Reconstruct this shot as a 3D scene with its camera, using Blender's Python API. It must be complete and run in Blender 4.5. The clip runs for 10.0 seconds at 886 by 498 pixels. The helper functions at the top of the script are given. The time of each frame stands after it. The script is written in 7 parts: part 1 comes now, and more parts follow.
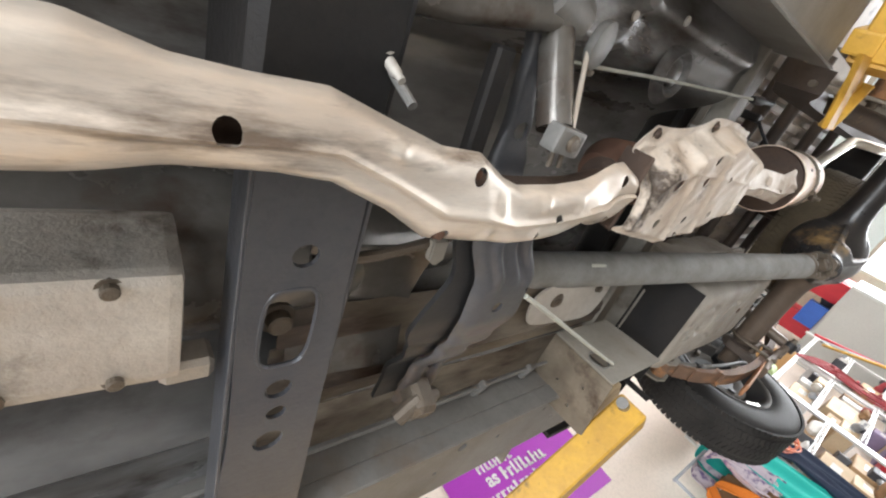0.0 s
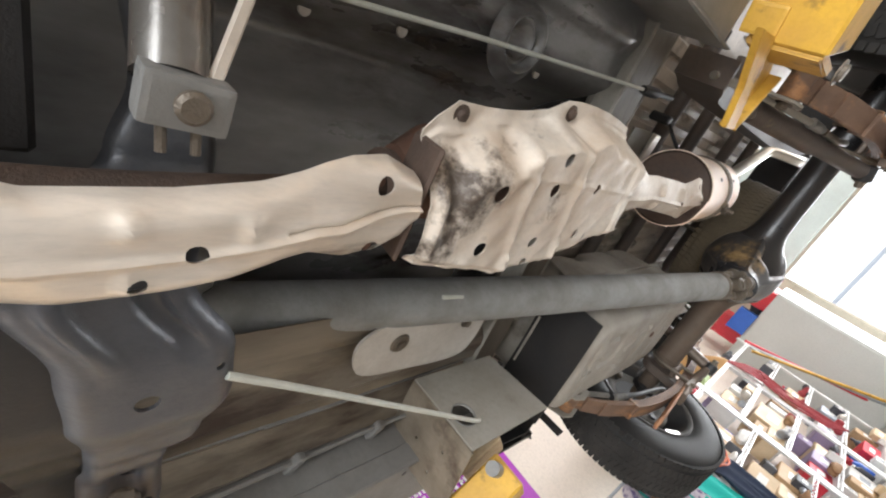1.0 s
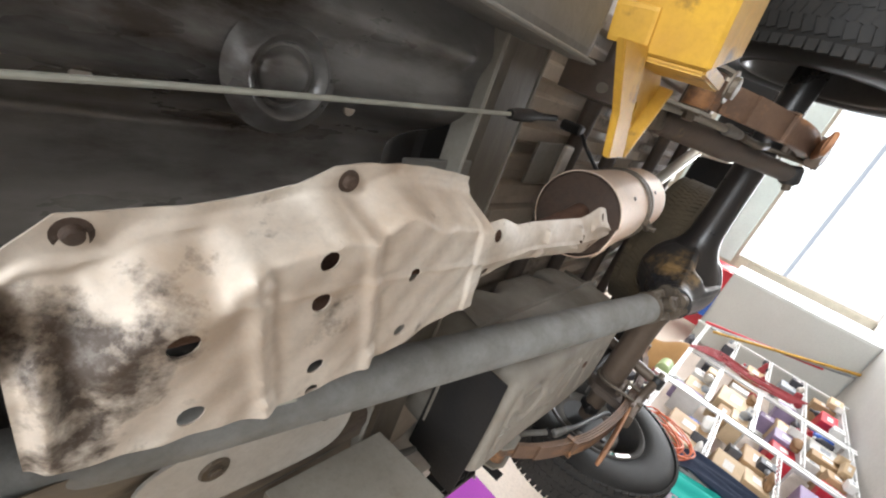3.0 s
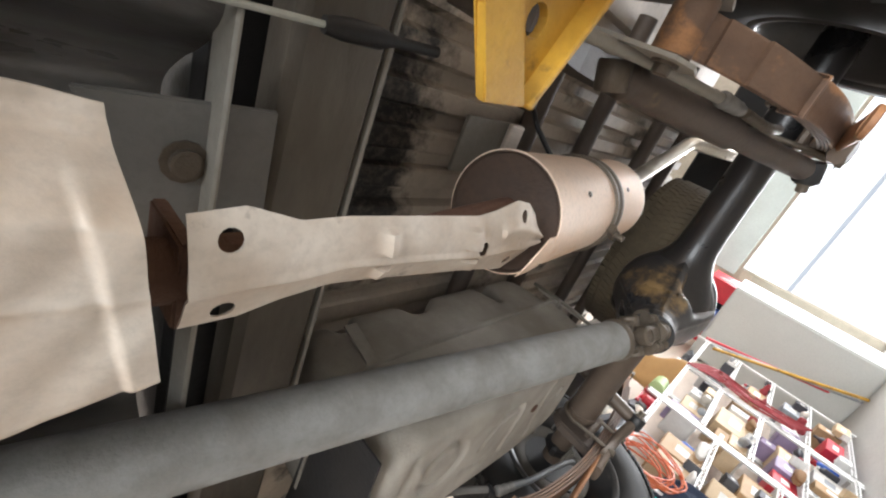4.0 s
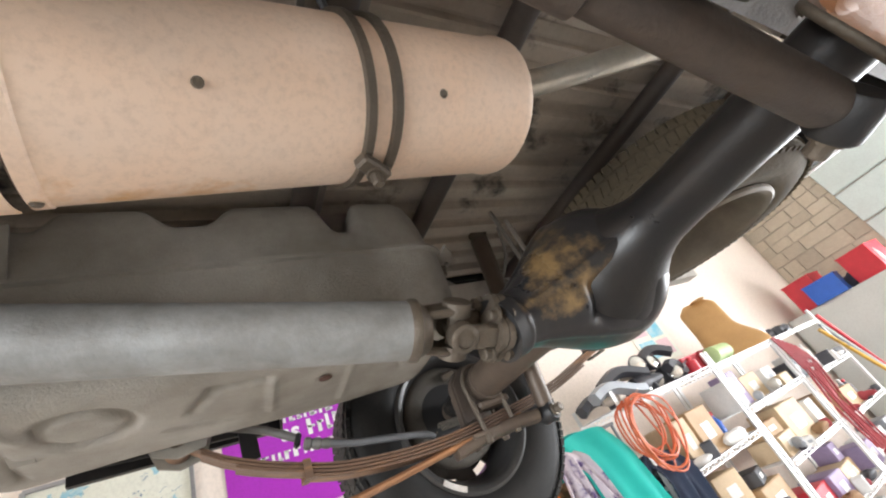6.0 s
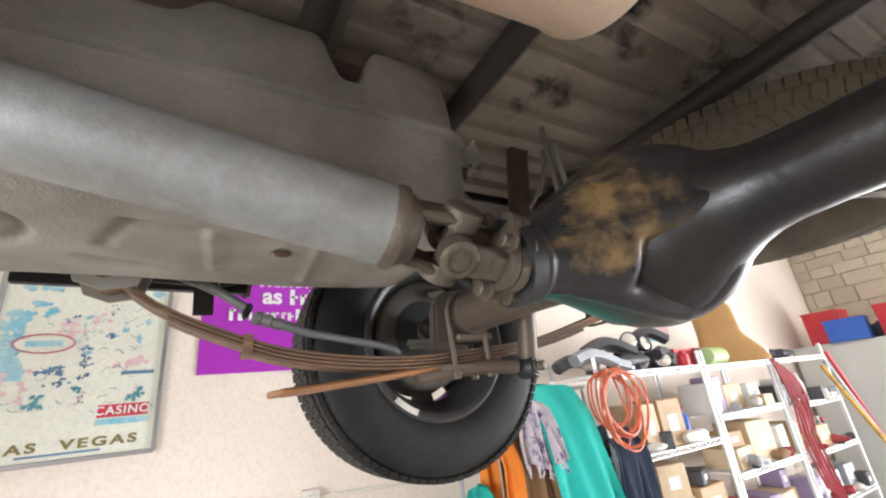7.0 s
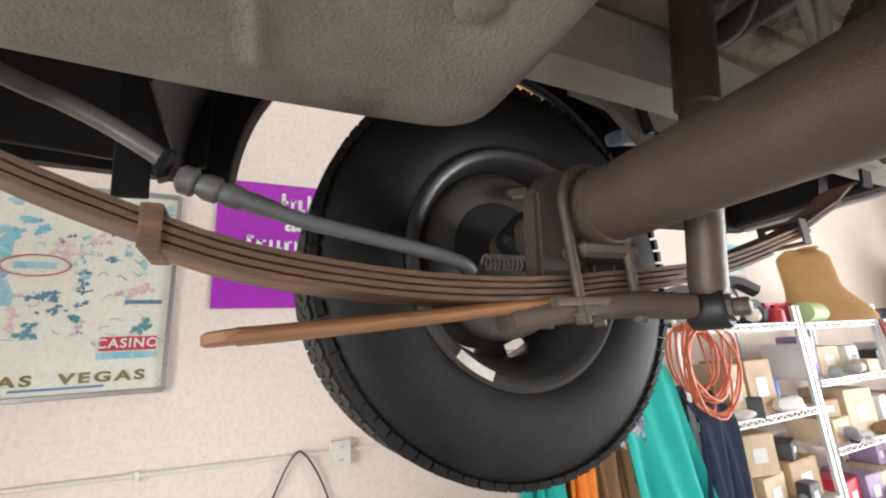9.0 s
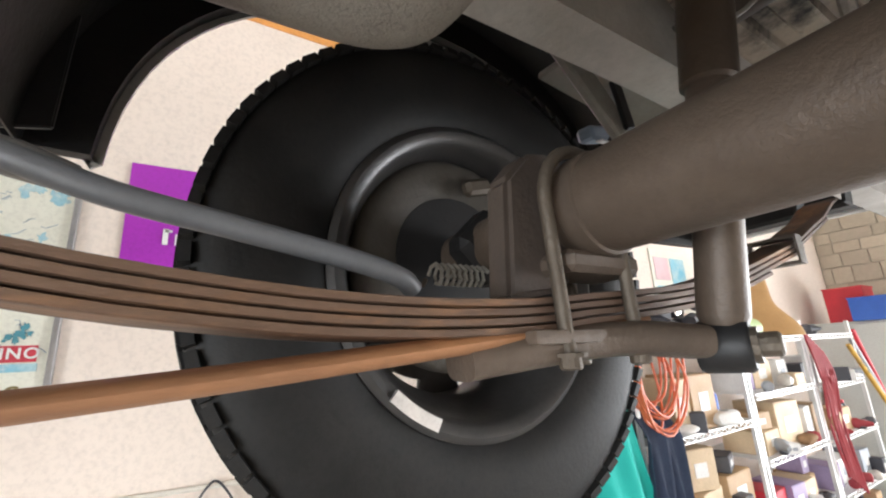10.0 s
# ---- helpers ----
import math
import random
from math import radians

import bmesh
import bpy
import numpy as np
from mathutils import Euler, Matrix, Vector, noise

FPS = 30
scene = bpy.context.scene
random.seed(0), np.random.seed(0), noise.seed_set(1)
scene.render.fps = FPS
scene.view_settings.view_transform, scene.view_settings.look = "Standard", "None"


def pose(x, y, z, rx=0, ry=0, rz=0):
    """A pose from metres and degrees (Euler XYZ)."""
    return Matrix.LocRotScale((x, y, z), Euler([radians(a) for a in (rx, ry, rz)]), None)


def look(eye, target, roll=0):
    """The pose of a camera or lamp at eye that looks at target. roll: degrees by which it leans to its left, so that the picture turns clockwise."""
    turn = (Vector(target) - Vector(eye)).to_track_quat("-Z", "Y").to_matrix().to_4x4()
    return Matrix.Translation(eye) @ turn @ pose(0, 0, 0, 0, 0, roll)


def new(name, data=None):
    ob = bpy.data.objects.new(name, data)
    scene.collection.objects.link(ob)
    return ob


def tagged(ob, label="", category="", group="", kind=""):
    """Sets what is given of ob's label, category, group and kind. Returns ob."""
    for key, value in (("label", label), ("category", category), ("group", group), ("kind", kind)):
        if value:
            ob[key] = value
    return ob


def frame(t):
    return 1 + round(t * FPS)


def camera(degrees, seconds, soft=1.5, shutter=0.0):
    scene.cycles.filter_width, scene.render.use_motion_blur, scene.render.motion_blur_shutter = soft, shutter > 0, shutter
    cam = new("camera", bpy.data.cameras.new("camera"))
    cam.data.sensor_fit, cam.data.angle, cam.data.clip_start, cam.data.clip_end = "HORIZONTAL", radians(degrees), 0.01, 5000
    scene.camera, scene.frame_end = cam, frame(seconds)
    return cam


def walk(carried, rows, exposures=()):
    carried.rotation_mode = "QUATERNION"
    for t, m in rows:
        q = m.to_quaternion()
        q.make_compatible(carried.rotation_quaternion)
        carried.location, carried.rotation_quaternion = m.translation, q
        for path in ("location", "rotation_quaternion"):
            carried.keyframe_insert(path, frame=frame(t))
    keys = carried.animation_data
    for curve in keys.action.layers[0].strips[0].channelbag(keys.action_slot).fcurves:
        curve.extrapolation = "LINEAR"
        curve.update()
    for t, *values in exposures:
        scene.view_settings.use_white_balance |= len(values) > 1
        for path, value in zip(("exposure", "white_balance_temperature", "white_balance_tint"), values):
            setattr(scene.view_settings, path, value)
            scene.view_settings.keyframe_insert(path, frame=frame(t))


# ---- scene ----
# ---------------------------------------------------------------- camera
cam = camera(92.9, 10.0, soft=2.1)
PATH = [
    (0, (0.104, -0.003, 1.769), (1.372, 0.922, 3.008), -44.4),
    (0.5, (0.267, -0.022, 1.784), (1.595, 0.865, 2.988), -45.0),
    (1, (0.484, -0.014, 1.785), (1.895, 0.824, 2.929), -47.4),
    (1.5, (0.619, -0.059, 1.81), (2.085, 0.753, 2.902), -49.9),
    (2, (0.684, -0.096, 1.814), (2.175, 0.7, 2.883), -52.6),
    (2.2, (0.705, -0.101, 1.815), (2.223, 0.685, 2.854), -53.7),
    (3.5, (0.903, -0.132, 1.805), (2.387, 0.682, 2.87), -52.9),
    (4, (1.144, -0.091, 1.82), (2.63, 0.711, 2.892), -51.4),
    (4.5, (1.363, -0.096, 1.806), (2.791, 0.764, 2.912), -46.8),
    (5, (1.493, -0.169, 1.75), (2.827, 0.806, 2.877), -43.4),
    (5.5, (1.574, -0.216, 1.711), (2.804, 0.952, 2.771), -37.0),
    (6, (1.84, -0.2, 1.723), (2.894, 1.172, 2.725), -26.8),
    (7.3, (1.993, -0.014, 1.801), (2.932, 1.635, 2.435), -3.2),
    (7.5, (2.042, 0.008, 1.813), (2.915, 1.703, 2.418), -2.6),
    (8, (2.111, 0.152, 1.771), (2.885, 1.924, 2.281), -1.3),
    (8.5, (2.11, 0.317, 1.767), (2.935, 2.078, 2.233), -1.7),
    (9, (2.11, 0.432, 1.81), (2.949, 2.182, 2.292), -3.6),
    (9.5, (2.124, 0.528, 1.861), (2.981, 2.26, 2.377), -4.8),
    (10, (2.2, 0.573, 1.851), (3.236, 2.212, 2.345), -3.1),
]
walk(cam, [(t, look(eye, target, roll)) for t, eye, target, roll in PATH],
     exposures=((0, -0.04), (1.2, -0.08), (2.2, -0.10), (3.5, -0.10), (4.6, 0.06), (6, 0.13), (7.5, -0.04), (8.5, -0.24), (9.2, -0.18), (10, -0.03)))

# ---------------------------------------------------------------- light
world = bpy.data.worlds.new("sky")
world.use_nodes = True
scene.world = world
wn = world.node_tree
sky = wn.nodes.new("ShaderNodeTexSky")
sky.sky_type, sky.sun_disc = "NISHITA", False
sky.sun_elevation, sky.sun_rotation = radians(48), radians(60)
wn.nodes["Background"].inputs[1].default_value = 0.15
wn.links.new(sky.outputs[0], wn.nodes["Background"].inputs[0])


def lamp(name, m, sx, sy, watts, colour):
    data = bpy.data.lights.new(name, "AREA")
    data.shape, data.size, data.size_y, data.energy, data.color = "RECTANGLE", sx, sy, watts, colour
    ob = new(name, data)
    ob.matrix_world = m
    return ob


sun_data = bpy.data.lights.new("sun", "SUN")
sun_data.energy, sun_data.angle, sun_data.color = 5.0, radians(0.5), (1.0, 0.95, 0.88)
new("sun", sun_data).matrix_world = look((14, -6, 12), (8, 0, 0))
# daylight in the open rear door, and an added fill lamp at the unseen front
lamp("daylight_rear_door", look((10.24, -1.62, 1.07), (0, -1.62, 0.9)), 5.96, 2.14, 650, (0.925, 0.955, 1.0))
lamp("daylight_front_door", look((-3.4, -1.9, 1.4), (0.6, 0.0, 0.0)), 3.4, 2.6, 440, (0.91, 0.955, 1.0))


# ---------------------------------------------------------------- materials
def material(name, base, rough=0.6, metal=0.0, second=None, scale=8.0, amount=0.5, grain=60.0, bump=0.15, third=None, third_scale=2.5,
             third_low=0.55, per_object=0.0, stretch=None, rough_var=0.15, focus=None):
    m = bpy.data.materials.new(name)
    m.use_nodes = True
    t = m.node_tree
    b = t.nodes["Principled BSDF"]
    co = t.nodes.new("ShaderNodeTexCoord")
    src = co.outputs["Object"]
    if stretch:
        mp = t.nodes.new("ShaderNodeMapping")
        mp.inputs["Scale"].default_value = stretch
        t.links.new(src, mp.inputs[0])
        src = mp.outputs[0]

    def noise_tex(s, d=6.0, r=0.6):
        n = t.nodes.new("ShaderNodeTexNoise")
        n.inputs["Scale"].default_value, n.inputs["Detail"].default_value, n.inputs["Roughness"].default_value = s, d, r
        t.links.new(src, n.inputs["Vector"])
        return n.outputs["Fac"]

    def ramp(v, lo, hi):
        r = t.nodes.new("ShaderNodeMapRange")
        r.inputs["From Min"].default_value, r.inputs["From Max"].default_value = lo, hi
        t.links.new(v, r.inputs["Value"])
        return r.outputs[0]

    def mix(a, c, f):
        x = t.nodes.new("ShaderNodeMix")
        x.data_type = "RGBA"
        t.links.new(f, x.inputs["Factor"])
        for sock, val in ((x.inputs["A"], a), (x.inputs["B"], c)):
            if isinstance(val, tuple):
                sock.default_value = (*val, 1)
            else:
                t.links.new(val, sock)
        return x.outputs["Result"]

    big, fine = noise_tex(scale), noise_tex(grain, 4.0, 0.7)
    second = second or tuple(c * 0.6 for c in base)
    mul = t.nodes.new("ShaderNodeMath")
    mul.operation, mul.inputs[1].default_value = "MULTIPLY", amount
    t.links.new(ramp(big, 0.35, 0.7), mul.inputs[0])
    col = mix(base, second, mul.outputs[0])
    if third:
        stain_shade = noise_tex(third_scale, 8.0, 0.65)
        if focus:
            # heaviest round the soot, oil and rust sources; on the bed, where shade gathers
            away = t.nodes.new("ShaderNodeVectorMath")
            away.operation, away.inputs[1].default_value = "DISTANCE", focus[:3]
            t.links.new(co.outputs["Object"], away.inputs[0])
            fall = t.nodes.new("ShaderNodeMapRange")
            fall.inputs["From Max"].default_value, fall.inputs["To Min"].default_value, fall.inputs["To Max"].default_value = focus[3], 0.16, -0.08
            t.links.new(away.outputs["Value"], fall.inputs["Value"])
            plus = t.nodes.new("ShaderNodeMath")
            t.links.new(stain_shade, plus.inputs[0])
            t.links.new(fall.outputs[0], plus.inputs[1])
            stain_shade = plus.outputs[0]
        col = mix(col, third, ramp(stain_shade, third_low, third_low + 0.12))
    g = t.nodes.new("ShaderNodeMath")
    g.operation, g.inputs[1].default_value = "MULTIPLY", 0.35
    t.links.new(ramp(fine, 0.45, 0.75), g.inputs[0])
    col = mix(col, tuple(c * 0.55 for c in base), g.outputs[0])
    if per_object:
        oi = t.nodes.new("ShaderNodeObjectInfo")
        hs = t.nodes.new("ShaderNodeHueSaturation")
        mr = t.nodes.new("ShaderNodeMapRange")
        mr.inputs["To Min"].default_value, mr.inputs["To Max"].default_value = 1 - per_object, 1 + per_object
        t.links.new(oi.outputs["Random"], mr.inputs["Value"])
        t.links.new(mr.outputs[0], hs.inputs["Value"])
        t.links.new(col, hs.inputs["Color"])
        col = hs.outputs[0]
    t.links.new(col, b.inputs["Base Color"])
    rr = t.nodes.new("ShaderNodeMapRange")
    rr.inputs["To Min"].default_value, rr.inputs["To Max"].default_value = max(0.05, rough - rough_var), min(1.0, rough + rough_var)
    t.links.new(big, rr.inputs["Value"])
    t.links.new(rr.outputs[0], b.inputs["Roughness"])
    b.inputs["Metallic"].default_value = metal
    if bump:
        bp = t.nodes.new("ShaderNodeBump")
        bp.inputs["Strength"].default_value, bp.inputs["Distance"].default_value = bump, 0.01
        t.links.new(fine, bp.inputs["Height"])
        t.links.new(bp.outputs[0], b.inputs["Normal"])
    return m


M_SHIELD = material("aluminised_steel", (0.76, 0.705, 0.635), 0.42, 0.5, (0.50, 0.40, 0.31), 6, 0.75, 90, 0.05, (0.18, 0.14, 0.11), 7.0, 0.54, stretch=(0.45, 2.2, 1))
M_CAT = material("sooty_aluminised_steel", (0.70, 0.645, 0.575), 0.55, 0.22, (0.40, 0.30, 0.215), 7, 0.9, 110, 0.05, (0.075, 0.055, 0.042), 13.0, 0.53, focus=(0.812, 0.115, 2.06, 0.115))
M_MUDPANEL = material("mud_streaked_panel", (0.15, 0.13, 0.105), 0.5, 0.1, (0.06, 0.048, 0.036), 5, 0.9, 60, 0.15, (0.03, 0.022, 0.016), 3.0, 0.55, stretch=(2, 0.6, 1))
M_RODGREY = material("smooth_grey_tube", (0.17, 0.175, 0.185), 0.42, 0.1, (0.12, 0.12, 0.12), 18, 0.6, 120, 0.06, (0.42, 0.42, 0.42), 30.0, 0.72)
M_MUFFLER = material("muffler_steel", (0.88, 0.645, 0.48), 0.48, 0.12, (0.80, 0.66, 0.55), 5, 0.8, 120, 0.04, (0.74, 0.42, 0.18), 9.0, 0.58, focus=(1.80, 0.16, 2.07, 0.16))
M_RUSTPIPE = material("rusty_pipe", (0.16, 0.085, 0.055), 0.8, 0.2, (0.08, 0.04, 0.03), 14, 0.7, 90, 0.4)
M_UNDER = material("dusty_underbody_paint", (0.21, 0.205, 0.195), 0.48, 0.1, (0.13, 0.12, 0.108), 4.5, 0.8, 70, 0.12, (0.16, 0.12, 0.085), 2.2, 0.56)
M_FLOORPAN = material("cab_floor_paint", (0.28, 0.278, 0.276), 0.30, 0.2, (0.060, 0.056, 0.053), 3.2, 0.95, 50, 0.06, (0.042, 0.030, 0.022), 2.4, 0.52, stretch=(0.6, 1.6, 1))
M_TUNNEL = material("muddy_tan_underbody", (0.23, 0.195, 0.15), 0.40, 0.1, (0.09, 0.068, 0.047), 4.0, 0.95, 60, 0.12, (0.045, 0.027, 0.018), 3.0, 0.53, stretch=(0.5, 2, 2))
M_BLACK = material("black_chassis_paint", (0.018, 0.018, 0.019), 0.5, 0.1, (0.038, 0.033, 0.029), 5, 0.6, 80, 0.15)
M_GREYCM = material("grey_crossmember_paint", (0.058, 0.061, 0.072), 0.36, 0.2, (0.11, 0.108, 0.108), 5, 0.7, 90, 0.1, (0.10, 0.07, 0.05), 3.0, 0.64)
M_SHAFT = material("grey_shaft_paint", (0.265, 0.268, 0.262), 0.55, 0.1, (0.165, 0.157, 0.143), 14, 0.9, 120, 0.17, (0.36, 0.35, 0.33), 9.0, 0.68)
M_STEEL = material("dirty_cast_steel", (0.145, 0.12, 0.093), 0.48, 0.4, (0.09, 0.067, 0.048), 14, 0.7, 120, 0.3)
M_OILY = material("oily_casing", (0.20, 0.19, 0.175), 0.25, 0.35, (0.07, 0.06, 0.05), 6, 0.9, 60, 0.05, (0.075, 0.045, 0.028), 4, 0.52)
M_AXLE = material("dusty_axle_paint", (0.145, 0.110, 0.084), 0.45, 0.2, (0.080, 0.058, 0.043), 6, 0.85, 120, 0.18, (0.055, 0.042, 0.034), 4.0, 0.60)
M_DIFF = material("oily_black_housing", (0.026, 0.026, 0.029), 0.30, 0.1, (0.045, 0.036, 0.028), 4, 0.6, 60, 0.05, (0.24, 0.155, 0.07), 7.0, 0.50, focus=(2.37, 0.235, 2.075, 0.19), rough_var=0.12)
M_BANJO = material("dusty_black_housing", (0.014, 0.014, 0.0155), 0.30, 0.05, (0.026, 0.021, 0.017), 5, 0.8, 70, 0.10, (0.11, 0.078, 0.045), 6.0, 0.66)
M_LEAF = material("rusty_spring_steel", (0.19, 0.115, 0.075), 0.55, 0.25, (0.11, 0.07, 0.05), 8, 0.8, 120, 0.25, (0.40, 0.20, 0.09), 6.0, 0.52, stretch=(0.4, 2, 2))
M_OVERLOAD = material("orange_rust_leaf", (0.50, 0.24, 0.11), 0.55, 0.2, (0.24, 0.125, 0.075), 7, 0.85, 100, 0.2, stretch=(0.4, 2, 2))
M_RUBBER = material("tyre_rubber", (0.013, 0.013, 0.013), 0.60, 0.0, (0.034, 0.032, 0.030), 6, 0.9, 140, 0.12)
M_DUSTRUBBER = material("dusty_tyre_rubber", (0.12, 0.092, 0.055), 0.9, 0.0, (0.05, 0.042, 0.034), 5, 0.7, 80, 0.3)
M_RIM = material("black_steel_rim", (0.060, 0.058, 0.058), 0.32, 0.3, (0.095, 0.088, 0.08), 8, 0.5, 100, 0.08)
M_SPARERIM = material("dusty_spare_rim", (0.22, 0.185, 0.14), 0.6, 0.15, (0.11, 0.088, 0.066), 7, 0.8, 90, 0.2)
M_DRUM = material("dusty_brake_plate", (0.095, 0.085, 0.072), 0.7, 0.15, (0.07, 0.06, 0.05), 12, 0.7, 100, 0.25)
M_LEAD = material("zinc_wheel_weight", (0.72, 0.71, 0.69), 0.35, 0.7, None, 30, 0.4, 120, 0.1)
M_TANK = material("dusty_fuel_tank", (0.42, 0.39, 0.34), 0.58, 0.0, (0.19, 0.165, 0.135), 5, 0.85, 260, 0.5, (0.10, 0.076, 0.056), 3.5, 0.57)
# the near-black third colour paints the shade under the bed's cab end
M_BED = material("shaded_bed_underside", (0.58, 0.50, 0.41), 0.55, 0.05, (0.32, 0.27, 0.22), 4, 0.85, 60, 0.15, (0.018, 0.016, 0.015), 5.0, 0.495, focus=(1.44, 0.18, 2.44, 0.60))
M_SOOTSHADE = material("brown_soot_and_hole_shade", (0.060, 0.040, 0.030), 0.75, 0.1, (0.10, 0.06, 0.04), 14, 0.7, 90, 0.3)
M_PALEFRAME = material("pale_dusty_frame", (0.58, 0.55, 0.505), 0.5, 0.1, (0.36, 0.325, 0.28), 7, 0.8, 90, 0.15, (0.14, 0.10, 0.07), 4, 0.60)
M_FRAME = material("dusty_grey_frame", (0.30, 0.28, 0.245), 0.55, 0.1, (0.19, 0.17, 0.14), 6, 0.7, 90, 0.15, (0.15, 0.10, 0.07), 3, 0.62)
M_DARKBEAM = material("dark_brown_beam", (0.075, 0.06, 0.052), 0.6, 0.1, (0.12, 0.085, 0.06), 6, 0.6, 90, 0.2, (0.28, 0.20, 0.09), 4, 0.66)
M_YELLOW = material("worn_yellow_lift_paint", (0.64, 0.37, 0.045), 0.45, 0.05, (0.40, 0.22, 0.05), 9, 0.8, 90, 0.12, (0.08, 0.05, 0.03), 11.0, 0.56)
for m_ in (M_RUBBER, M_BLACK):
    m_.node_tree.nodes["Principled BSDF"].inputs["Specular IOR Level"].default_value = 0.25
M_WOOD = material("wood_block", (0.52, 0.40, 0.25), 0.7, 0.0, (0.36, 0.26, 0.15), 12, 0.7, 120, 0.2, stretch=(1, 8, 8))
M_CABLE = material("pale_cable_sheath", (0.50, 0.52, 0.46), 0.5, 0.0, (0.35, 0.31, 0.26), 20, 0.6, 120, 0.1)
M_CABLEGREY = material("grey_cable_housing", (0.20, 0.195, 0.185), 0.5, 0.1, (0.13, 0.12, 0.11), 20, 0.6, 120, 0.1)
M_TAIL = material("bright_tail_pipe", (0.72, 0.68, 0.60), 0.32, 0.75, (0.52, 0.42, 0.28), 8, 0.6, 120, 0.05)
M_PLASTIC = material("black_plastic", (0.02, 0.02, 0.021), 0.5, 0.0, None, 10, 0.5, 100, 0.1)
M_ALU = material("cast_aluminium", (0.58, 0.55, 0.50), 0.5, 0.5, (0.34, 0.29, 0.24), 9, 0.85, 110, 0.25, (0.10, 0.075, 0.055), 7.0, 0.58)
M_BODYRED = material("body_side_paint", (0.55, 0.53, 0.50), 0.3, 0.1, None, 4, 0.3, 100, 0.03)
M_WALL = material("cream_wall_paint", (0.87, 0.765, 0.68), 0.75, 0.0, (0.80, 0.705, 0.625), 1.2, 0.6, 45, 0.025, (0.72, 0.64, 0.53), 1.4, 0.70)
M_CEIL = material("ceiling_paint", (0.70, 0.68, 0.64), 0.8, 0.0, None, 1.5, 0.3, 50, 0.05)
M_CONCRETE = material("polished_concrete_floor", (0.48, 0.465, 0.44), 0.45, 0.0, (0.38, 0.365, 0.345), 0.8, 0.7, 25, 0.06, (0.30, 0.28, 0.26), 0.9, 0.66)
M_ASPHALT = material("pale_forecourt", (0.80, 0.79, 0.77), 0.85, 0.0, (0.72, 0.71, 0.69), 0.6, 0.7, 30, 0.1)
M_BLOCK = material("painted_stone_block", (0.56, 0.50, 0.40), 0.85, 0.0, (0.46, 0.40, 0.32), 6, 0.7, 45, 0.35, per_object=0.12)
M_MORTAR = material("mortar", (0.50, 0.45, 0.37), 0.9, 0.0, None, 8, 0.5, 60, 0.2)
M_SHELFWHITE = material("white_shelf_steel", (0.80, 0.80, 0.79), 0.4, 0.1, (0.68, 0.67, 0.65), 5, 0.5, 80, 0.04)
M_GREYPANEL = material("grey_cabinet_paint", (0.60, 0.62, 0.60), 0.5, 0.0, (0.53, 0.55, 0.53), 2, 0.5, 60, 0.04)
M_DOORPANEL = material("pale_door_panel", (0.62, 0.71, 0.70), 0.5, 0.0, None, 3, 0.3, 60, 0.03)


def plain(name, c, rough=0.6, metal=0.0, scale=8, bump=0.1, amount=0.5):
    return material(name, c, rough, metal, tuple(v * 0.72 for v in c), scale, amount, 80, bump)


M_CARD = plain("cardboard", (0.50, 0.33, 0.18))
M_CARD2 = plain("pale_cardboard", (0.66, 0.50, 0.32))
M_WHITE = plain("white_carton", (0.80, 0.79, 0.77))
M_RED = plain("red_plastic", (0.62, 0.03, 0.05), 0.4)
M_BLUE = plain("blue_plastic", (0.03, 0.13, 0.55), 0.4)
M_GREEN = plain("pale_green_plastic", (0.45, 0.58, 0.28), 0.5)
M_LILAC = plain("lilac_plastic", (0.36, 0.28, 0.45), 0.5)
M_DARK = plain("dark_clutter", (0.05, 0.05, 0.06), 0.5)
M_GREY = plain("grey_clutter", (0.35, 0.37, 0.40), 0.45, 0.3)
M_CHROME = plain("bright_lamp_lens", (0.75, 0.74, 0.70), 0.15, 0.8)
M_TANSEAT = material("tan_seat_vinyl", (0.50, 0.29, 0.11), 0.5, 0.0, (0.38, 0.2, 0.07), 6, 0.6, 90, 0.1)
M_TEAL = material("teal_cloth", (0.02, 0.50, 0.43), 0.9, 0.0, (0.02, 0.40, 0.36), 4, 0.6, 220, 0.3)
M_ORANGECLOTH = plain("orange_cloth", (0.82, 0.24, 0.03), 0.85, 0, 6, 0.3)
M_BROWNCLOTH = plain("brown_canvas", (0.28, 0.16, 0.08), 0.9, 0, 6, 0.3)
M_DENIM = plain("dark_denim", (0.035, 0.05, 0.09), 0.9, 0, 6, 0.3)
M_FLORAL = material("purple_floral_cloth", (0.62, 0.56, 0.60), 0.9, 0.0, (0.50, 0.42, 0.50), 12, 0.6, 200, 0.2, (0.10, 0.06, 0.20), 16.0, 0.5)
M_HOSE = plain("orange_hose", (0.72, 0.15, 0.05), 0.45)
M_DARKRED = plain("dark_red_strap", (0.35, 0.04, 0.05), 0.6)
M_PURPLE = material("purple_banner_vinyl", (0.42, 0.03, 0.50), 0.45, 0.0, (0.36, 0.025, 0.44), 2, 0.5, 60, 0.02)
M_INKWHITE = plain("white_print", (0.85, 0.84, 0.84), 0.5, 0, 8, 0.0)
M_POSTERPAPER = material("poster_paper", (0.80, 0.80, 0.70), 0.5, 0.0, (0.74, 0.75, 0.66), 5, 0.5, 60, 0.02)
M_POSTERBLUE = material("poster_blue_wash", (0.16, 0.50, 0.66), 0.5, 0.0, (0.62, 0.72, 0.70), 7, 0.9, 60, 0.0, (0.75, 0.77, 0.70), 6.0, 0.60)
M_POSTERRED = plain("poster_red", (0.62, 0.05, 0.08), 0.5, 0, 8, 0.0)
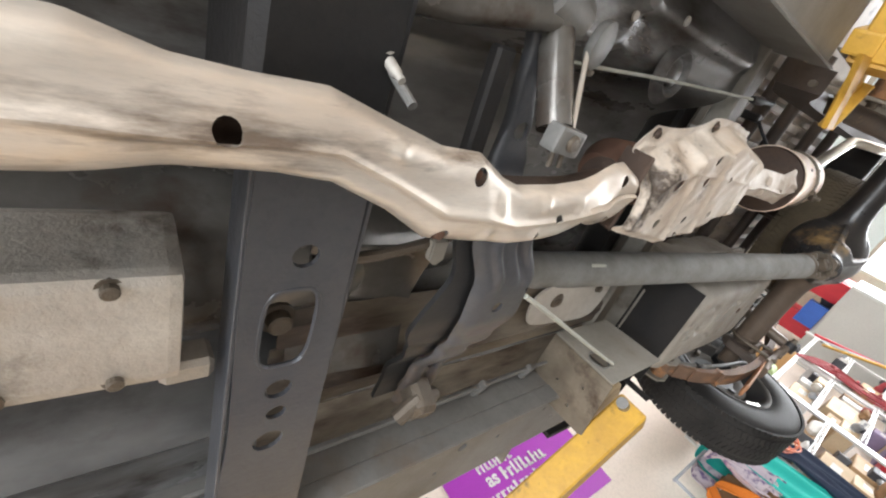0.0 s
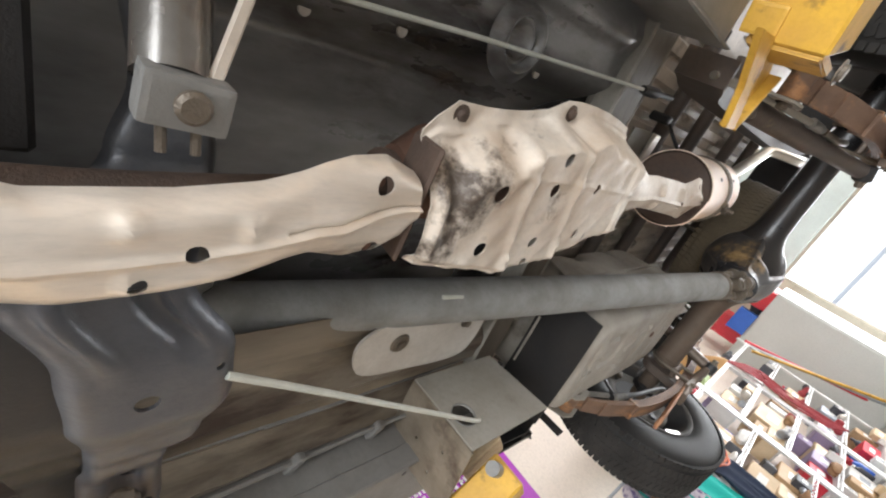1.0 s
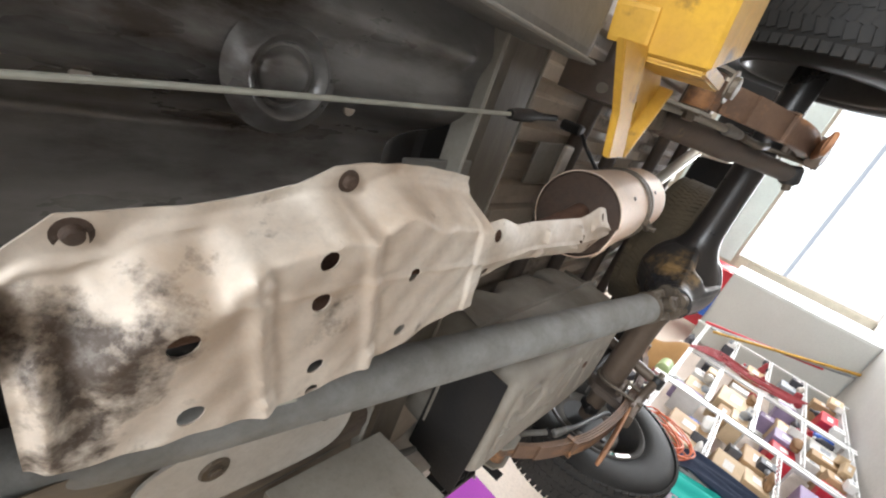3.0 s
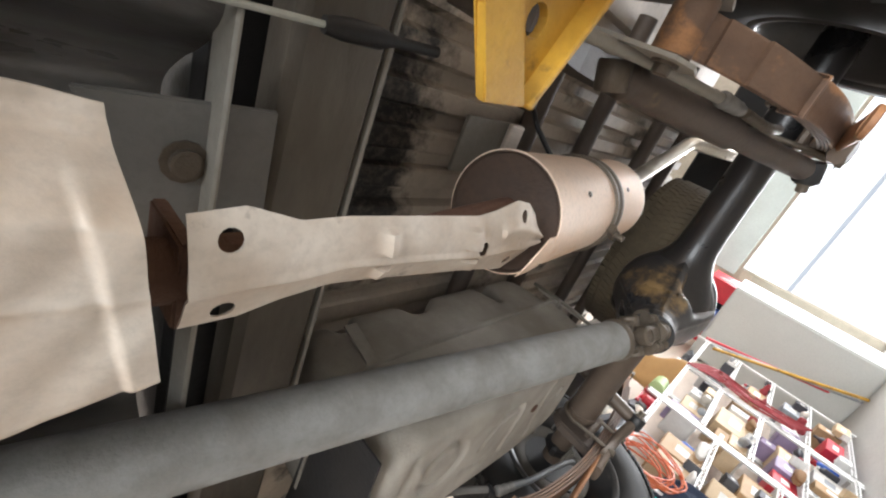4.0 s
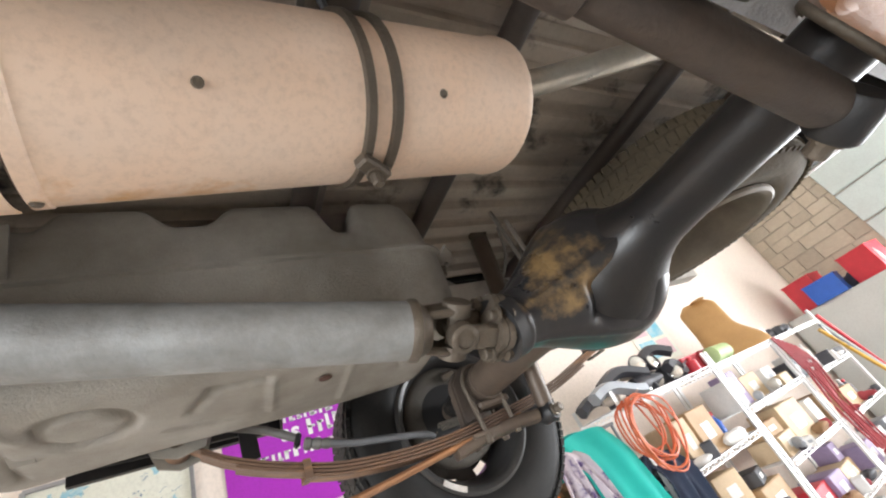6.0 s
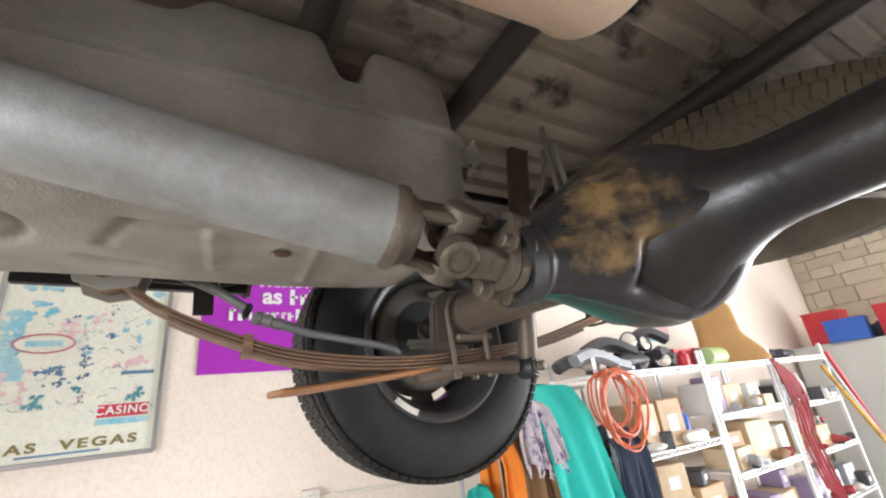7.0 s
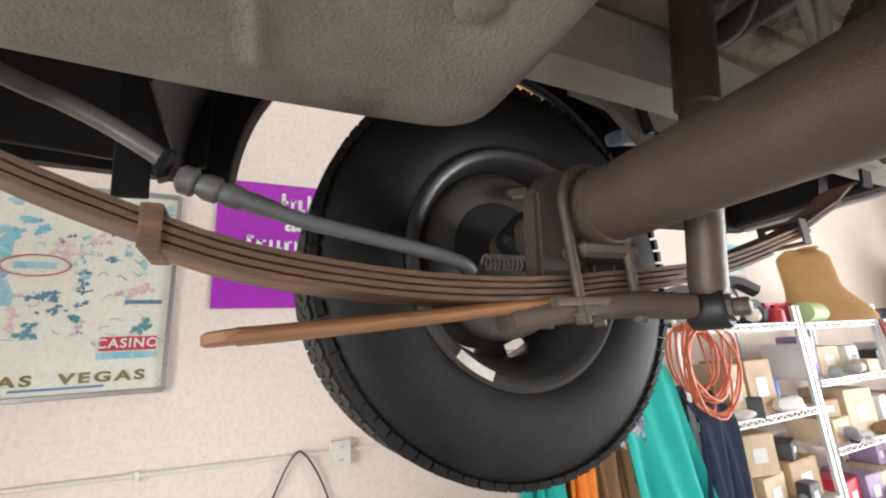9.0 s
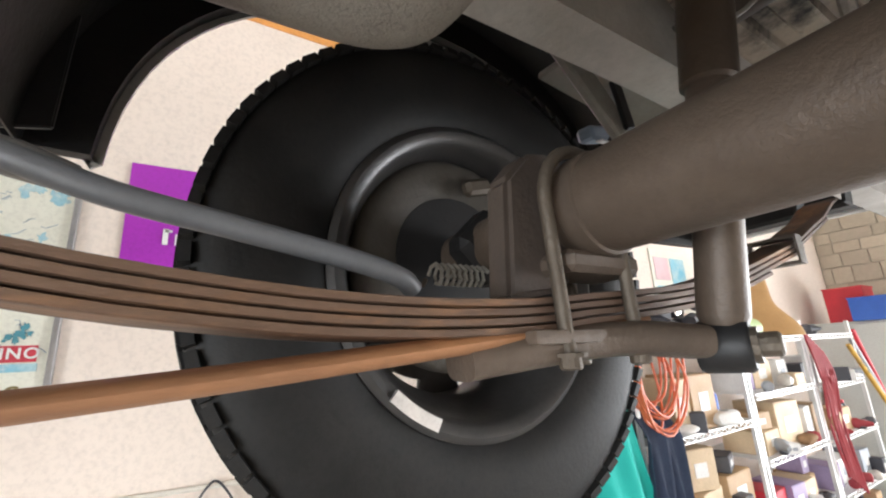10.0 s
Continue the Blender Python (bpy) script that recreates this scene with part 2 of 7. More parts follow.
M_POSTERPINK = plain("poster_pink", (0.80, 0.56, 0.60), 0.5, 0, 8, 0.0)
M_POSTERNAVY = plain("poster_navy", (0.13, 0.25, 0.38), 0.5, 0, 8, 0.0)
M_POSTERTEAL = plain("poster_teal", (0.10, 0.33, 0.40), 0.5, 0, 8, 0.0)
M_POSTERROSE = plain("poster_rose", (0.68, 0.20, 0.28), 0.5, 0, 8, 0.0)
M_POSTERGOLD = plain("poster_dark_gold", (0.24, 0.19, 0.07), 0.5, 0, 8, 0.0)
M_POSTERFRAME = plain("silver_poster_frame", (0.42, 0.42, 0.43), 0.35, 0.7)
M_OUTLET = plain("cream_plastic", (0.80, 0.76, 0.68), 0.4)
M_ORANGEPAINT = plain("orange_wall_band", (0.80, 0.36, 0.10), 0.7)


# ---------------------------------------------------------------- mesh helpers
LOOSE = {"bolt", "rail_bolt", "grommet", "shield_bolt", "flange_bolt", "pressed_rib", "pan_bolt", "nut", "carrier_bolt", "spot_weld", "balance_weight",
         "clip", "socket", "slot", "line_clip", "web_rib", "clamp_bolt", "front_hanger", "shackle"}


def islands(bm):
    """The connected pieces of bm, each as a bmesh of its own."""
    left, out = set(bm.verts), []
    while left:
        todo, seen = [left.pop()], set()
        while todo:
            v = todo.pop()
            seen.add(v)
            for e in v.link_edges:
                w = e.other_vert(v)
                if w in left:
                    left.discard(w)
                    todo.append(w)
        one = bmesh.new()
        at = {v: one.verts.new(v.co) for v in seen}
        for f in {f for v in seen for f in v.link_faces}:
            one.faces.new([at[v] for v in f.verts])
        out.append(one)
    bm.free()
    return out


def part(name, bm, mat, parent=None, label="", smooth=False):
    if name in LOOSE:
        pieces = islands(bm)
        for one in pieces[1:]:
            solo(name, one, mat, parent, label, smooth)
        bm = pieces[0]
    return solo(name, bm, mat, parent, label, smooth)


def solo(name, bm, mat, parent, label, smooth):
    bmesh.ops.recalc_face_normals(bm, faces=bm.faces)
    me = bpy.data.meshes.new(name)
    bm.to_mesh(me)
    bm.free()
    me.materials.append(mat)
    if smooth:
        for p in me.polygons:
            p.use_smooth = True
        me.set_sharp_from_angle(angle=radians(40))
    ob = new(name, me)
    if parent:
        ob.parent = parent
    if label:
        tagged(ob, label)
    return ob


def thing(name, label, category, group="", kind=""):
    return tagged(new(name), label, category, group, kind)


def box(c, s, rot=(0, 0, 0), bevel=0.004, bm=None, seg=1):
    bm = bm or bmesh.new()
    r = bmesh.ops.create_cube(bm, size=1, matrix=pose(*c, *rot) @ Matrix.Diagonal((*s, 1)))
    if bevel:
        es = {e for v in r["verts"] for e in v.link_edges}
        bmesh.ops.bevel(bm, geom=list(es), offset=bevel, segments=seg, affect="EDGES", profile=0.7)
    return bm


def beam(a, b, w, h, bevel=0.004, bm=None, up=(0, 0, 1)):
    """A box from a to b, w wide and h high."""
    a, b = Vector(a), Vector(b)
    d = (b - a).normalized()
    s = d.cross(Vector(up)).normalized()
    u = s.cross(d)
    m = Matrix((d, s, u)).transposed().to_4x4()
    m.translation = (a + b) / 2
    bm = bm or bmesh.new()
    r = bmesh.ops.create_cube(bm, size=1, matrix=m @ Matrix.Diagonal(((b - a).length, w, h, 1)))
    if bevel:
        es = {e for v in r["verts"] for e in v.link_edges}
        bmesh.ops.bevel(bm, geom=list(es), offset=bevel, segments=1, affect="EDGES")
    return bm


def smooth_path(pts, n=6):
    """Catmull-Rom points through pts."""
    p = [Vector(q) for q in pts]
    p = [2 * p[0] - p[1]] + p + [2 * p[-1] - p[-2]]
    out = []
    for i in range(1, len(p) - 2):
        for k in range(n):
            t = k / n
            out.append(0.5 * (2 * p[i] + (p[i + 1] - p[i - 1]) * t + (2 * p[i - 1] - 5 * p[i] + 4 * p[i + 1] - p[i + 2]) * t * t
                              + (3 * p[i] - p[i - 1] - 3 * p[i + 1] + p[i + 2]) * t ** 3))
    return out + [p[-2]]


def sweep(pts, section, bm=None, caps=True, up=(0, 0, 1), closed=False):
    """Sweeps a closed 2D section (side, up) along pts; section may be a function of the index."""
    bm = bm or bmesh.new()
    pts = [Vector(p) for p in pts]
    rings = []
    n = len(pts)
    for i, p in enumerate(pts):
        a, b = (pts[i - 1], pts[(i + 1) % n]) if closed else (pts[max(i - 1, 0)], pts[min(i + 1, n - 1)])
        d = (b - a).normalized()
        s = d.cross(Vector(up))
        s = s.normalized() if s.length > 1e-4 else d.orthogonal().normalized()
        u = s.cross(d)
        sec = section(i) if callable(section) else section
        rings.append([bm.verts.new(p + s * x + u * y) for x, y in sec])
    k = len(rings[0])
    for i in range(n if closed else n - 1):
        for j in range(k):
            bm.faces.new((rings[i][j], rings[i][(j + 1) % k], rings[(i + 1) % n][(j + 1) % k], rings[(i + 1) % n][j]))
    if caps and not closed:
        bm.faces.new(rings[0][::-1])
        bm.faces.new(rings[-1])
    return bm


def ring2(r, n=16):
    return [(r * math.cos(2 * math.pi * i / n), r * math.sin(2 * math.pi * i / n)) for i in range(n)]


def tube(pts, r, n=12, bm=None, up=(0, 0, 1), soft=0):
    return sweep(smooth_path(pts, soft) if soft else pts, ring2(r, n), bm, True, up)


def lathe(profile, o, axis, n=40, bm=None, closed=False):
    """profile: (along the axis, radius)."""
    bm = bm or bmesh.new()
    q = Vector(axis).to_track_quat("Z", "X").to_matrix()
    o = Vector(o)
    rows = []
    for z, r in profile:
        rows.append([bm.verts.new(o + q @ Vector((r * math.cos(2 * math.pi * i / n), r * math.sin(2 * math.pi * i / n), z))) for i in range(n)])
    m = len(rows)
    for i in range(m if closed else m - 1):
        for j in range(n):
            bm.faces.new((rows[i][j], rows[i][(j + 1) % n], rows[(i + 1) % m][(j + 1) % n], rows[(i + 1) % m][j]))
    if not closed:
        bm.faces.new(rows[0][::-1])
        bm.faces.new(rows[-1])
    return bm


def bolt(p, axis=(0, 0, -1), r=0.010, h=0.010, bm=None, washer=True):
    prof = [(0, r * 1.5), (h * 0.25, r * 1.5)] if washer else [(0, r * 0.99)]
    prof += [(h * 0.25, r), (h * 0.9, r), (h, r * 0.8)]
    return lathe(prof, p, axis, 6 if not washer else 12, bm)


def shell(nu, nv, f, th, bm=None):
    """A sheet f(u, v), u and v from 0 to 1, thickened by th upwards along its normal."""
    bm = bm or bmesh.new()
    g = [[Vector(f(i / nu, j / nv)) for j in range(nv + 1)] for i in range(nu + 1)]

    def normal(i, j):
        a = g[min(i + 1, nu)][j] - g[max(i - 1, 0)][j]
        b = g[i][min(j + 1, nv)] - g[i][max(j - 1, 0)]
        n = a.cross(b)
        return n.normalized() if n.length > 1e-9 else Vector((0, 0, 1))

    lo = [[bm.verts.new(g[i][j]) for j in range(nv + 1)] for i in range(nu + 1)]
    hi = [[bm.verts.new(g[i][j] + normal(i, j) * th) for j in range(nv + 1)] for i in range(nu + 1)]
    for i in range(nu):
        for j in range(nv):
            bm.faces.new((lo[i][j], lo[i][j + 1], lo[i + 1][j + 1], lo[i + 1][j]))
            bm.faces.new((hi[i][j], hi[i + 1][j], hi[i + 1][j + 1], hi[i][j + 1]))
    for i in range(nu):
        for j in (0, nv):
            bm.faces.new((lo[i][j], lo[i + 1][j], hi[i + 1][j], hi[i][j]))
    for j in range(nv):
        for i in (0, nu):
            bm.faces.new((lo[i][j], lo[i][j + 1], hi[i][j + 1], hi[i][j]))
    return bm


def cut(ob, bm):
    """Cuts the shape bm out of ob's mesh."""
    bmesh.ops.recalc_face_normals(bm, faces=bm.faces)
    me = bpy.data.meshes.new("cutter")
    bm.to_mesh(me)
    bm.free()
    c = new("cutter", me)
    md = ob.modifiers.new("holes", "BOOLEAN")
    md.operation, md.object, md.solver = "DIFFERENCE", c, "EXACT"
    bpy.context.view_layer.update()
    done = bpy.data.meshes.new_from_object(ob.evaluated_get(bpy.context.evaluated_depsgraph_get()))
    ob.modifiers.remove(md)
    ob.data = done
    bpy.data.objects.remove(c)
    return ob


def holes(spots, axis=(0, 0, 1), depth=0.08, n=14):
    """Round cutters at spots (x, y, z, r)."""
    bm = bmesh.new()
    for x, y, z, r in spots:
        p = Vector((x, y, z)) - Vector(axis) * depth / 2
        lathe([(0, r), (depth, r)], p, axis, n, bm)
    return bm


def prism(outline, axis, lo, hi, bm=None, bevel=0.0):
    """A flat outline (two coordinates) given depth along the axis 'x', 'y' or 'z'."""
    bm = bm or bmesh.new()
    put3 = {"x": lambda a, b, d: (d, a, b), "y": lambda a, b, d: (a, d, b), "z": lambda a, b, d: (a, b, d)}[axis]
    a = [bm.verts.new(put3(*p, lo)) for p in outline]
    b = [bm.verts.new(put3(*p, hi)) for p in outline]
    n = len(outline)
    fs = [bm.faces.new(a[::-1]), bm.faces.new(b)] + [bm.faces.new((a[i], a[(i + 1) % n], b[(i + 1) % n], b[i])) for i in range(n)]
    if bevel:
        bmesh.ops.bevel(bm, geom=list({e for f in fs for e in f.edges}), offset=bevel, segments=2, affect="EDGES")
    return bm


def ease(t):
    t = max(0.0, min(1.0, t))
    return t * t * (3 - 2 * t)


# ---------------------------------------------------------------- the workshop
X0, X1, Y0, Y1, TOP = -4.0, 10.3, -5.0, 2.85, 4.7


def wall(name, lo, hi, mat):
    c = [(a + b) / 2 for a, b in zip(lo, hi)]
    s = [b - a for a, b in zip(lo, hi)]
    return tagged(part(name, box(c, s, bevel=0), mat), kind="structure", category="wall")


tagged(part("ground", box((0, 0, -0.16), (120, 120, 0.06), bevel=0), M_ASPHALT), "pale concrete forecourt outside the doors", "ground", kind="structure")
# glowing panel added far behind the rear door, in place of overexposed daylight
M_GLOWPANEL = bpy.data.materials.new("white_backdrop_glow")
M_GLOWPANEL.use_nodes = True
hz = M_GLOWPANEL.node_tree.nodes["Principled BSDF"]
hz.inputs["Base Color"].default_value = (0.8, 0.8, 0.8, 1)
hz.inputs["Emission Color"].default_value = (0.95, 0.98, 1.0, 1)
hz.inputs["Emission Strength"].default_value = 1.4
tagged(part("backdrop", box((48, 0, 6.9), (0.3, 110, 14), bevel=0), M_GLOWPANEL), "glowing white panel standing in for the bright outdoors", "backdrop", kind="structure")
tagged(part("floor", box(((X0 + X1) / 2, (Y0 + Y1) / 2, -0.06), (X1 - X0 + 0.4, Y1 - Y0 + 0.4, 0.12), bevel=0), M_CONCRETE),
       "smooth pale concrete workshop floor", "floor", kind="structure")
tagged(wall("wall_right", (X0, Y1, 0), (X1, Y1 + 0.2, TOP), M_WALL), "cream painted plain workshop wall")
tagged(wall("wall_left", (X0, Y0 - 0.2, 0), (X1, Y0, TOP), M_WALL), "cream painted plain workshop wall")
tagged(wall("ceiling", (X0 - 0.2, Y0 - 0.2, TOP), (X1 + 0.2, Y1 + 0.2, TOP + 0.15), M_CEIL), "pale painted workshop ceiling", "ceiling")
DOOR = (-4.6, 1.36, 2.14)
wb = box((X1 + 0.1, (DOOR[0] + Y0) / 2, TOP / 2), (0.2, DOOR[0] - Y0, TOP), bevel=0)
box((X1 + 0.1, (DOOR[1] + Y1) / 2, TOP / 2), (0.2, Y1 - DOOR[1], TOP), bevel=0, bm=wb)
box((X1 + 0.1, (DOOR[0] + DOOR[1]) / 2, (TOP + DOOR[2]) / 2), (0.2, DOOR[1] - DOOR[0], TOP - DOOR[2]), bevel=0, bm=wb)
wall_rear = tagged(part("wall_rear", wb, M_MORTAR), "rear wall of painted stone blocks with an open doorway", "wall", kind="structure")
# unseen front wall; its opening is added to go with the fill lamp
wb = box((X0 - 0.1, -4.6, TOP / 2), (0.2, 0.8, TOP), bevel=0)
box((X0 - 0.1, 1.6, TOP / 2), (0.2, 2.5, TOP), bevel=0, bm=wb)
box((X0 - 0.1, -1.9, 3.85), (0.2, 4.6, 1.7), bevel=0, bm=wb)
tagged(part("wall_front", wb, M_WALL), "unseen cream front wall with an opening added for the fill lamp", "wall", kind="structure")
# rolled-up sectional door over the rear opening
sd = thing("sectional_door", "pale green-white sectional door rolled up over the opening", "door", kind="structure")
for k in range(3):
    part("panel", box((X1 - 0.05, (DOOR[0] + DOOR[1]) / 2 - 0.1, DOOR[2] + 0.30 + 0.52 * k), (0.05, DOOR[1] - DOOR[0] + 0.5, 0.5), bevel=0.012), M_DOORPANEL, sd)
part("track", beam((X1 - 0.09, DOOR[1] + 0.1, 0), (X1 - 0.09, DOOR[1] + 0.1, 4.2), 0.05, 0.06), M_DOORPANEL, sd, "galvanised door track")

# framed poster on the wall
poster = thing("framed_poster", "faded pastel casino poster in a silver frame on the wall", "poster")
PX0, PX1, PZ0, PZ1, PY = 1.055, 1.785, 1.73, 2.67, Y1
fb = bmesh.new()
for a, b in (((PX0, PZ0), (PX1, PZ0)), ((PX0, PZ1), (PX1, PZ1))):
    beam((a[0], PY - 0.016, a[1]), (b[0], PY - 0.016, b[1]), 0.03, 0.022, 0.003, fb)
for x in (PX0, PX1):
    beam((x, PY - 0.016, PZ0), (x, PY - 0.016, PZ1), 0.022, 0.03, 0.003, fb, up=(0, 1, 0))
part("frame", fb, M_POSTERFRAME, poster, "silver metal poster frame")
part("print", box(((PX0 + PX1) / 2, PY - 0.008, (PZ0 + PZ1) / 2), (PX1 - PX0, 0.006, PZ1 - PZ0), bevel=0), M_POSTERPAPER, poster, "cream printed poster paper")


def wobble(cx, cz, w, h, y, seed, bm, n=12, rough=0.35):
    rnd = random.Random(seed)
    pts = []
    for i in range(n):
        k = 1 - rough * rnd.random()
        pts.append((cx + w / 2 * k * math.cos(2 * math.pi * i / n), cz + h / 2 * k * math.sin(2 * math.pi * i / n)))
    return prism(pts, "y", y - 0.002, y, bm)


# loose brush shapes: (x, z, half width, half height, number, size)
ART = (("blue_wash", M_POSTERBLUE, "faded turquoise printed sky", ((1.150, 2.30, 0.050, 0.16, 26, 0.085), (1.24, 2.48, 0.05, 0.03, 8, 0.05), (1.24, 2.62, 0.09, 0.03, 8, 0.06), (1.68, 2.60, 0.07, 0.03, 6, 0.06), (1.42, 2.34, 0.03, 0.10, 7, 0.035), (1.60, 2.36, 0.10, 0.05, 6, 0.05))),
       ("pink_motif", M_POSTERPINK, "faded pink printed motifs", ((1.115, 2.11, 0.025, 0.05, 7, 0.045), (1.37, 2.38, 0.06, 0.03, 9, 0.04), (1.215, 2.10, 0.018, 0.10, 9, 0.03), (1.63, 2.19, 0.075, 0.02, 9, 0.04), (1.49, 2.44, 0.06, 0.03, 6, 0.03), (1.45, 2.00, 0.04, 0.06, 5, 0.025))),
       ("navy_motif", M_POSTERNAVY, "small dark blue printed motifs", ((1.30, 2.165, 0.045, 0.015, 8, 0.04), (1.445, 2.23, 0.035, 0.06, 14, 0.022), (1.535, 2.345, 0.025, 0.015, 5, 0.028), (1.33, 2.10, 0.06, 0.02, 9, 0.02), (1.37, 2.43, 0.05, 0.02, 7, 0.018), (1.44, 2.12, 0.03, 0.02, 6, 0.022), (1.445, 2.01, 0.01, 0.02, 5, 0.012), (1.50, 2.48, 0.06, 0.03, 6, 0.015))),
       ("palm_motif", M_POSTERTEAL, "dark teal printed palms", ((1.265, 2.015, 0.03, 0.03, 10, 0.034), (1.11, 2.03, 0.04, 0.02, 8, 0.032), (1.425, 2.07, 0.03, 0.02, 6, 0.028), (1.672, 2.02, 0.035, 0.03, 10, 0.032))))
lay = 0
for nm, mat_, lab_, spots in ART:
    bl = bmesh.new()
    rn = random.Random(len(nm))
    for cx, cz, hw_, hh_, n_, sz_ in spots:
        for k in range(n_):
            lay += 1
            wobble(cx + rn.uniform(-hw_, hw_), cz + rn.uniform(-hh_, hh_), sz_ * rn.uniform(0.6, 1.5), sz_ * rn.uniform(0.5, 1.5), PY - 0.0112 - 0.000012 * lay, lay, bl, 12, 0.75)
    tagged(part(nm, bl, mat_, poster, lab_), kind="stuff")
sketch = bmesh.new()
rn = random.Random(8)
for k in range(46):
    x, z = rn.uniform(1.12, 1.73), rn.uniform(1.93, 2.6)
    pts = [(x + 0.018 * q * rn.uniform(0.3, 1), PY - 0.0145, z + 0.012 * math.sin(q * rn.uniform(0.6, 1.6) + k)) for q in range(4)]
    tube(pts, 0.0011, 4, sketch, up=(0, 1, 0))
tagged(part("line_drawing", sketch, M_POSTERNAVY, poster, "thin printed sketch lines"), kind="stuff")
oval = [(1.262 + 0.122 * math.cos(a * math.pi / 16), 2.30 + 0.048 * math.sin(a * math.pi / 16)) for a in range(32)]
ov = sweep([(x, PY - 0.0155, z) for x, z in oval], [(-0.002, -0.007), (0.002, -0.007), (0.002, 0.007), (-0.002, 0.007)], closed=True, up=(0, 1, 0))
part("oval_field", prism([(1.262 + 0.116 * math.cos(a * math.pi / 16), 2.30 + 0.043 * math.sin(a * math.pi / 16)) for a in range(32)], "y", PY - 0.0150, PY - 0.0140), M_POSTERPAPER, poster, "pale oval sign")
part("oval_sign", ov, M_POSTERROSE, poster, "rose printed oval")
part("red_plate", box((1.632, PY - 0.0135, 1.945), (0.215, 0.005, 0.062), bevel=0), M_POSTERRED, poster, "red name plate")


def words(text, size, m, mat, parent, name="lettering", extrude=0.0012, spacing=1.0, bold=0.0):
    c = bpy.data.curves.new(name, "FONT")
    c.body, c.size, c.align_x, c.align_y, c.extrude, c.space_character, c.offset = text, size, "CENTER", "CENTER", extrude, spacing, bold
    tmp = new("tmp", c)
    bpy.context.view_layer.update()
    me = bpy.data.meshes.new_from_object(tmp.evaluated_get(bpy.context.evaluated_depsgraph_get()))
    bpy.data.objects.remove(tmp)
    me.materials.append(mat)
    ob = new(name, me)
    ob.matrix_basis = m
    ob.parent = parent
    tagged(ob, kind="stuff")
    return ob


words("CASINO", 0.058, pose(1.63, PY - 0.018, 1.945, 90, 0, 0), M_INKWHITE, poster, spacing=1.15, bold=0.0012)
words("LAS  VEGAS", 0.060, pose(1.426, PY - 0.014, 1.802, 90, 0, 0) @ Matrix.Diagonal((1.42, 1, 1, 1)), M_POSTERGOLD, poster, spacing=1.32, bold=0.002)
bars = bmesh.new()
for a, b, z, h in ((1.24, 1.56, 1.765, 0.010), (1.60, 1.745, 2.135, 0.018)):
    box(((a + b) / 2, PY - 0.013, z), (b - a, 0.004, h), bevel=0, bm=bars)
tagged(part("small_print", bars, M_POSTERNAVY, poster, "unreadable lines of small print"), kind="stuff")

bars = box((1.632, PY - 0.013, 1.893), (0.225, 0.004, 0.030), bevel=0)
box((1.262, PY - 0.0165, 2.300), (0.15, 0.002, 0.030), bevel=0, bm=bars)
tagged(part("pale_lettering", bars, M_POSTERBLUE, poster, "pale blue-green lines of print"), kind="stuff")
# small pastel print further along the wall
print2 = thing("wall_print", "small faded pastel print on the wall above the shelves", "poster")
part("paper", box((6.25, Y1 - 0.006, 2.44), (0.62, 0.008, 0.62), bevel=0), M_POSTERPAPER, print2)
for k, (dx, dz, w_, h_, m_) in enumerate(((-0.14, 0.12, 0.24, 0.22, M_POSTERPINK), (0.13, 0.10, 0.24, 0.26, M_POSTERBLUE), (-0.13, -0.15, 0.26, 0.20, M_POSTERBLUE), (0.14, -0.16, 0.22, 0.18, M_POSTERPINK))):
    part("panel", box((6.25 + dx, Y1 - 0.012, 2.44 + dz), (w_, 0.003, h_), bevel=0), m_, print2)

# purple banner
banner = thing("purple_banner", "purple vinyl banner with white lettering on the wall", "banner")
part("sheet", shell(24, 10, lambda u, v: (1.95 + 1.45 * u, Y1 - 0.012 + 0.004 * math.sin(9 * u + 3 * v), 2.10 + 0.70 * v), 0.003), M_PURPLE, banner, smooth=True)
words("as", 0.15, pose(2.35, Y1 - 0.020, 2.575, 90, 0, 0), M_INKWHITE, banner, bold=0.004)


def name_bars(x0, x1, z, h, name):
    """A line of print that is not spelled out: upright bars of its size."""
    rr = random.Random(int(x0 * 100))
    b = bmesh.new()
    x = x0
    while x < x1:
        w = rr.uniform(0.016, 0.030)
        hh = h * rr.choice((0.7, 0.7, 1.0))
        box((x + w / 2, Y1 - 0.019, z - h / 2 + hh / 2), (w, 0.004, hh), bevel=0, bm=b)
        box((x + w, Y1 - 0.0195, z - h / 2 + hh * rr.choice((0.12, 0.5, 0.88))), (w * 1.4, 0.003, h * 0.16), bevel=0, bm=b)
        x += w * 2.3
    return part(name, b, M_INKWHITE, banner, "white line of print as plain bars")


name_bars(2.27, 2.62, 2.695, 0.105, "upper_line")
name_bars(2.46, 2.98, 2.575, 0.105, "middle_line")
name_bars(2.10, 3.02, 2.455, 0.075, "lower_line")

# conduit, outlet and cord
cond = thing("wall_conduit", "cream surface conduit with a double outlet box on the wall", "conduit")
part("pipe", tube([(-0.6, Y1 - 0.014, 1.44), (2.54, Y1 - 0.014, 1.355), (5.0, Y1 - 0.014, 1.31)], 0.011, 10), M_OUTLET, cond, smooth=True)
cl = bmesh.new()
for x in (0.3, 1.72):
    box((x, Y1 - 0.012, 1.42 - 0.027 * x), (0.022, 0.03, 0.045), bevel=0.003, bm=cl)
part("clip", cl, M_OUTLET, cond)
ob_ = part("outlet_box", box((2.592, Y1 - 0.028, 1.345), (0.10, 0.056, 0.125), bevel=0.006, seg=2), M_OUTLET, cond, "cream double outlet box")
sl = bmesh.new()
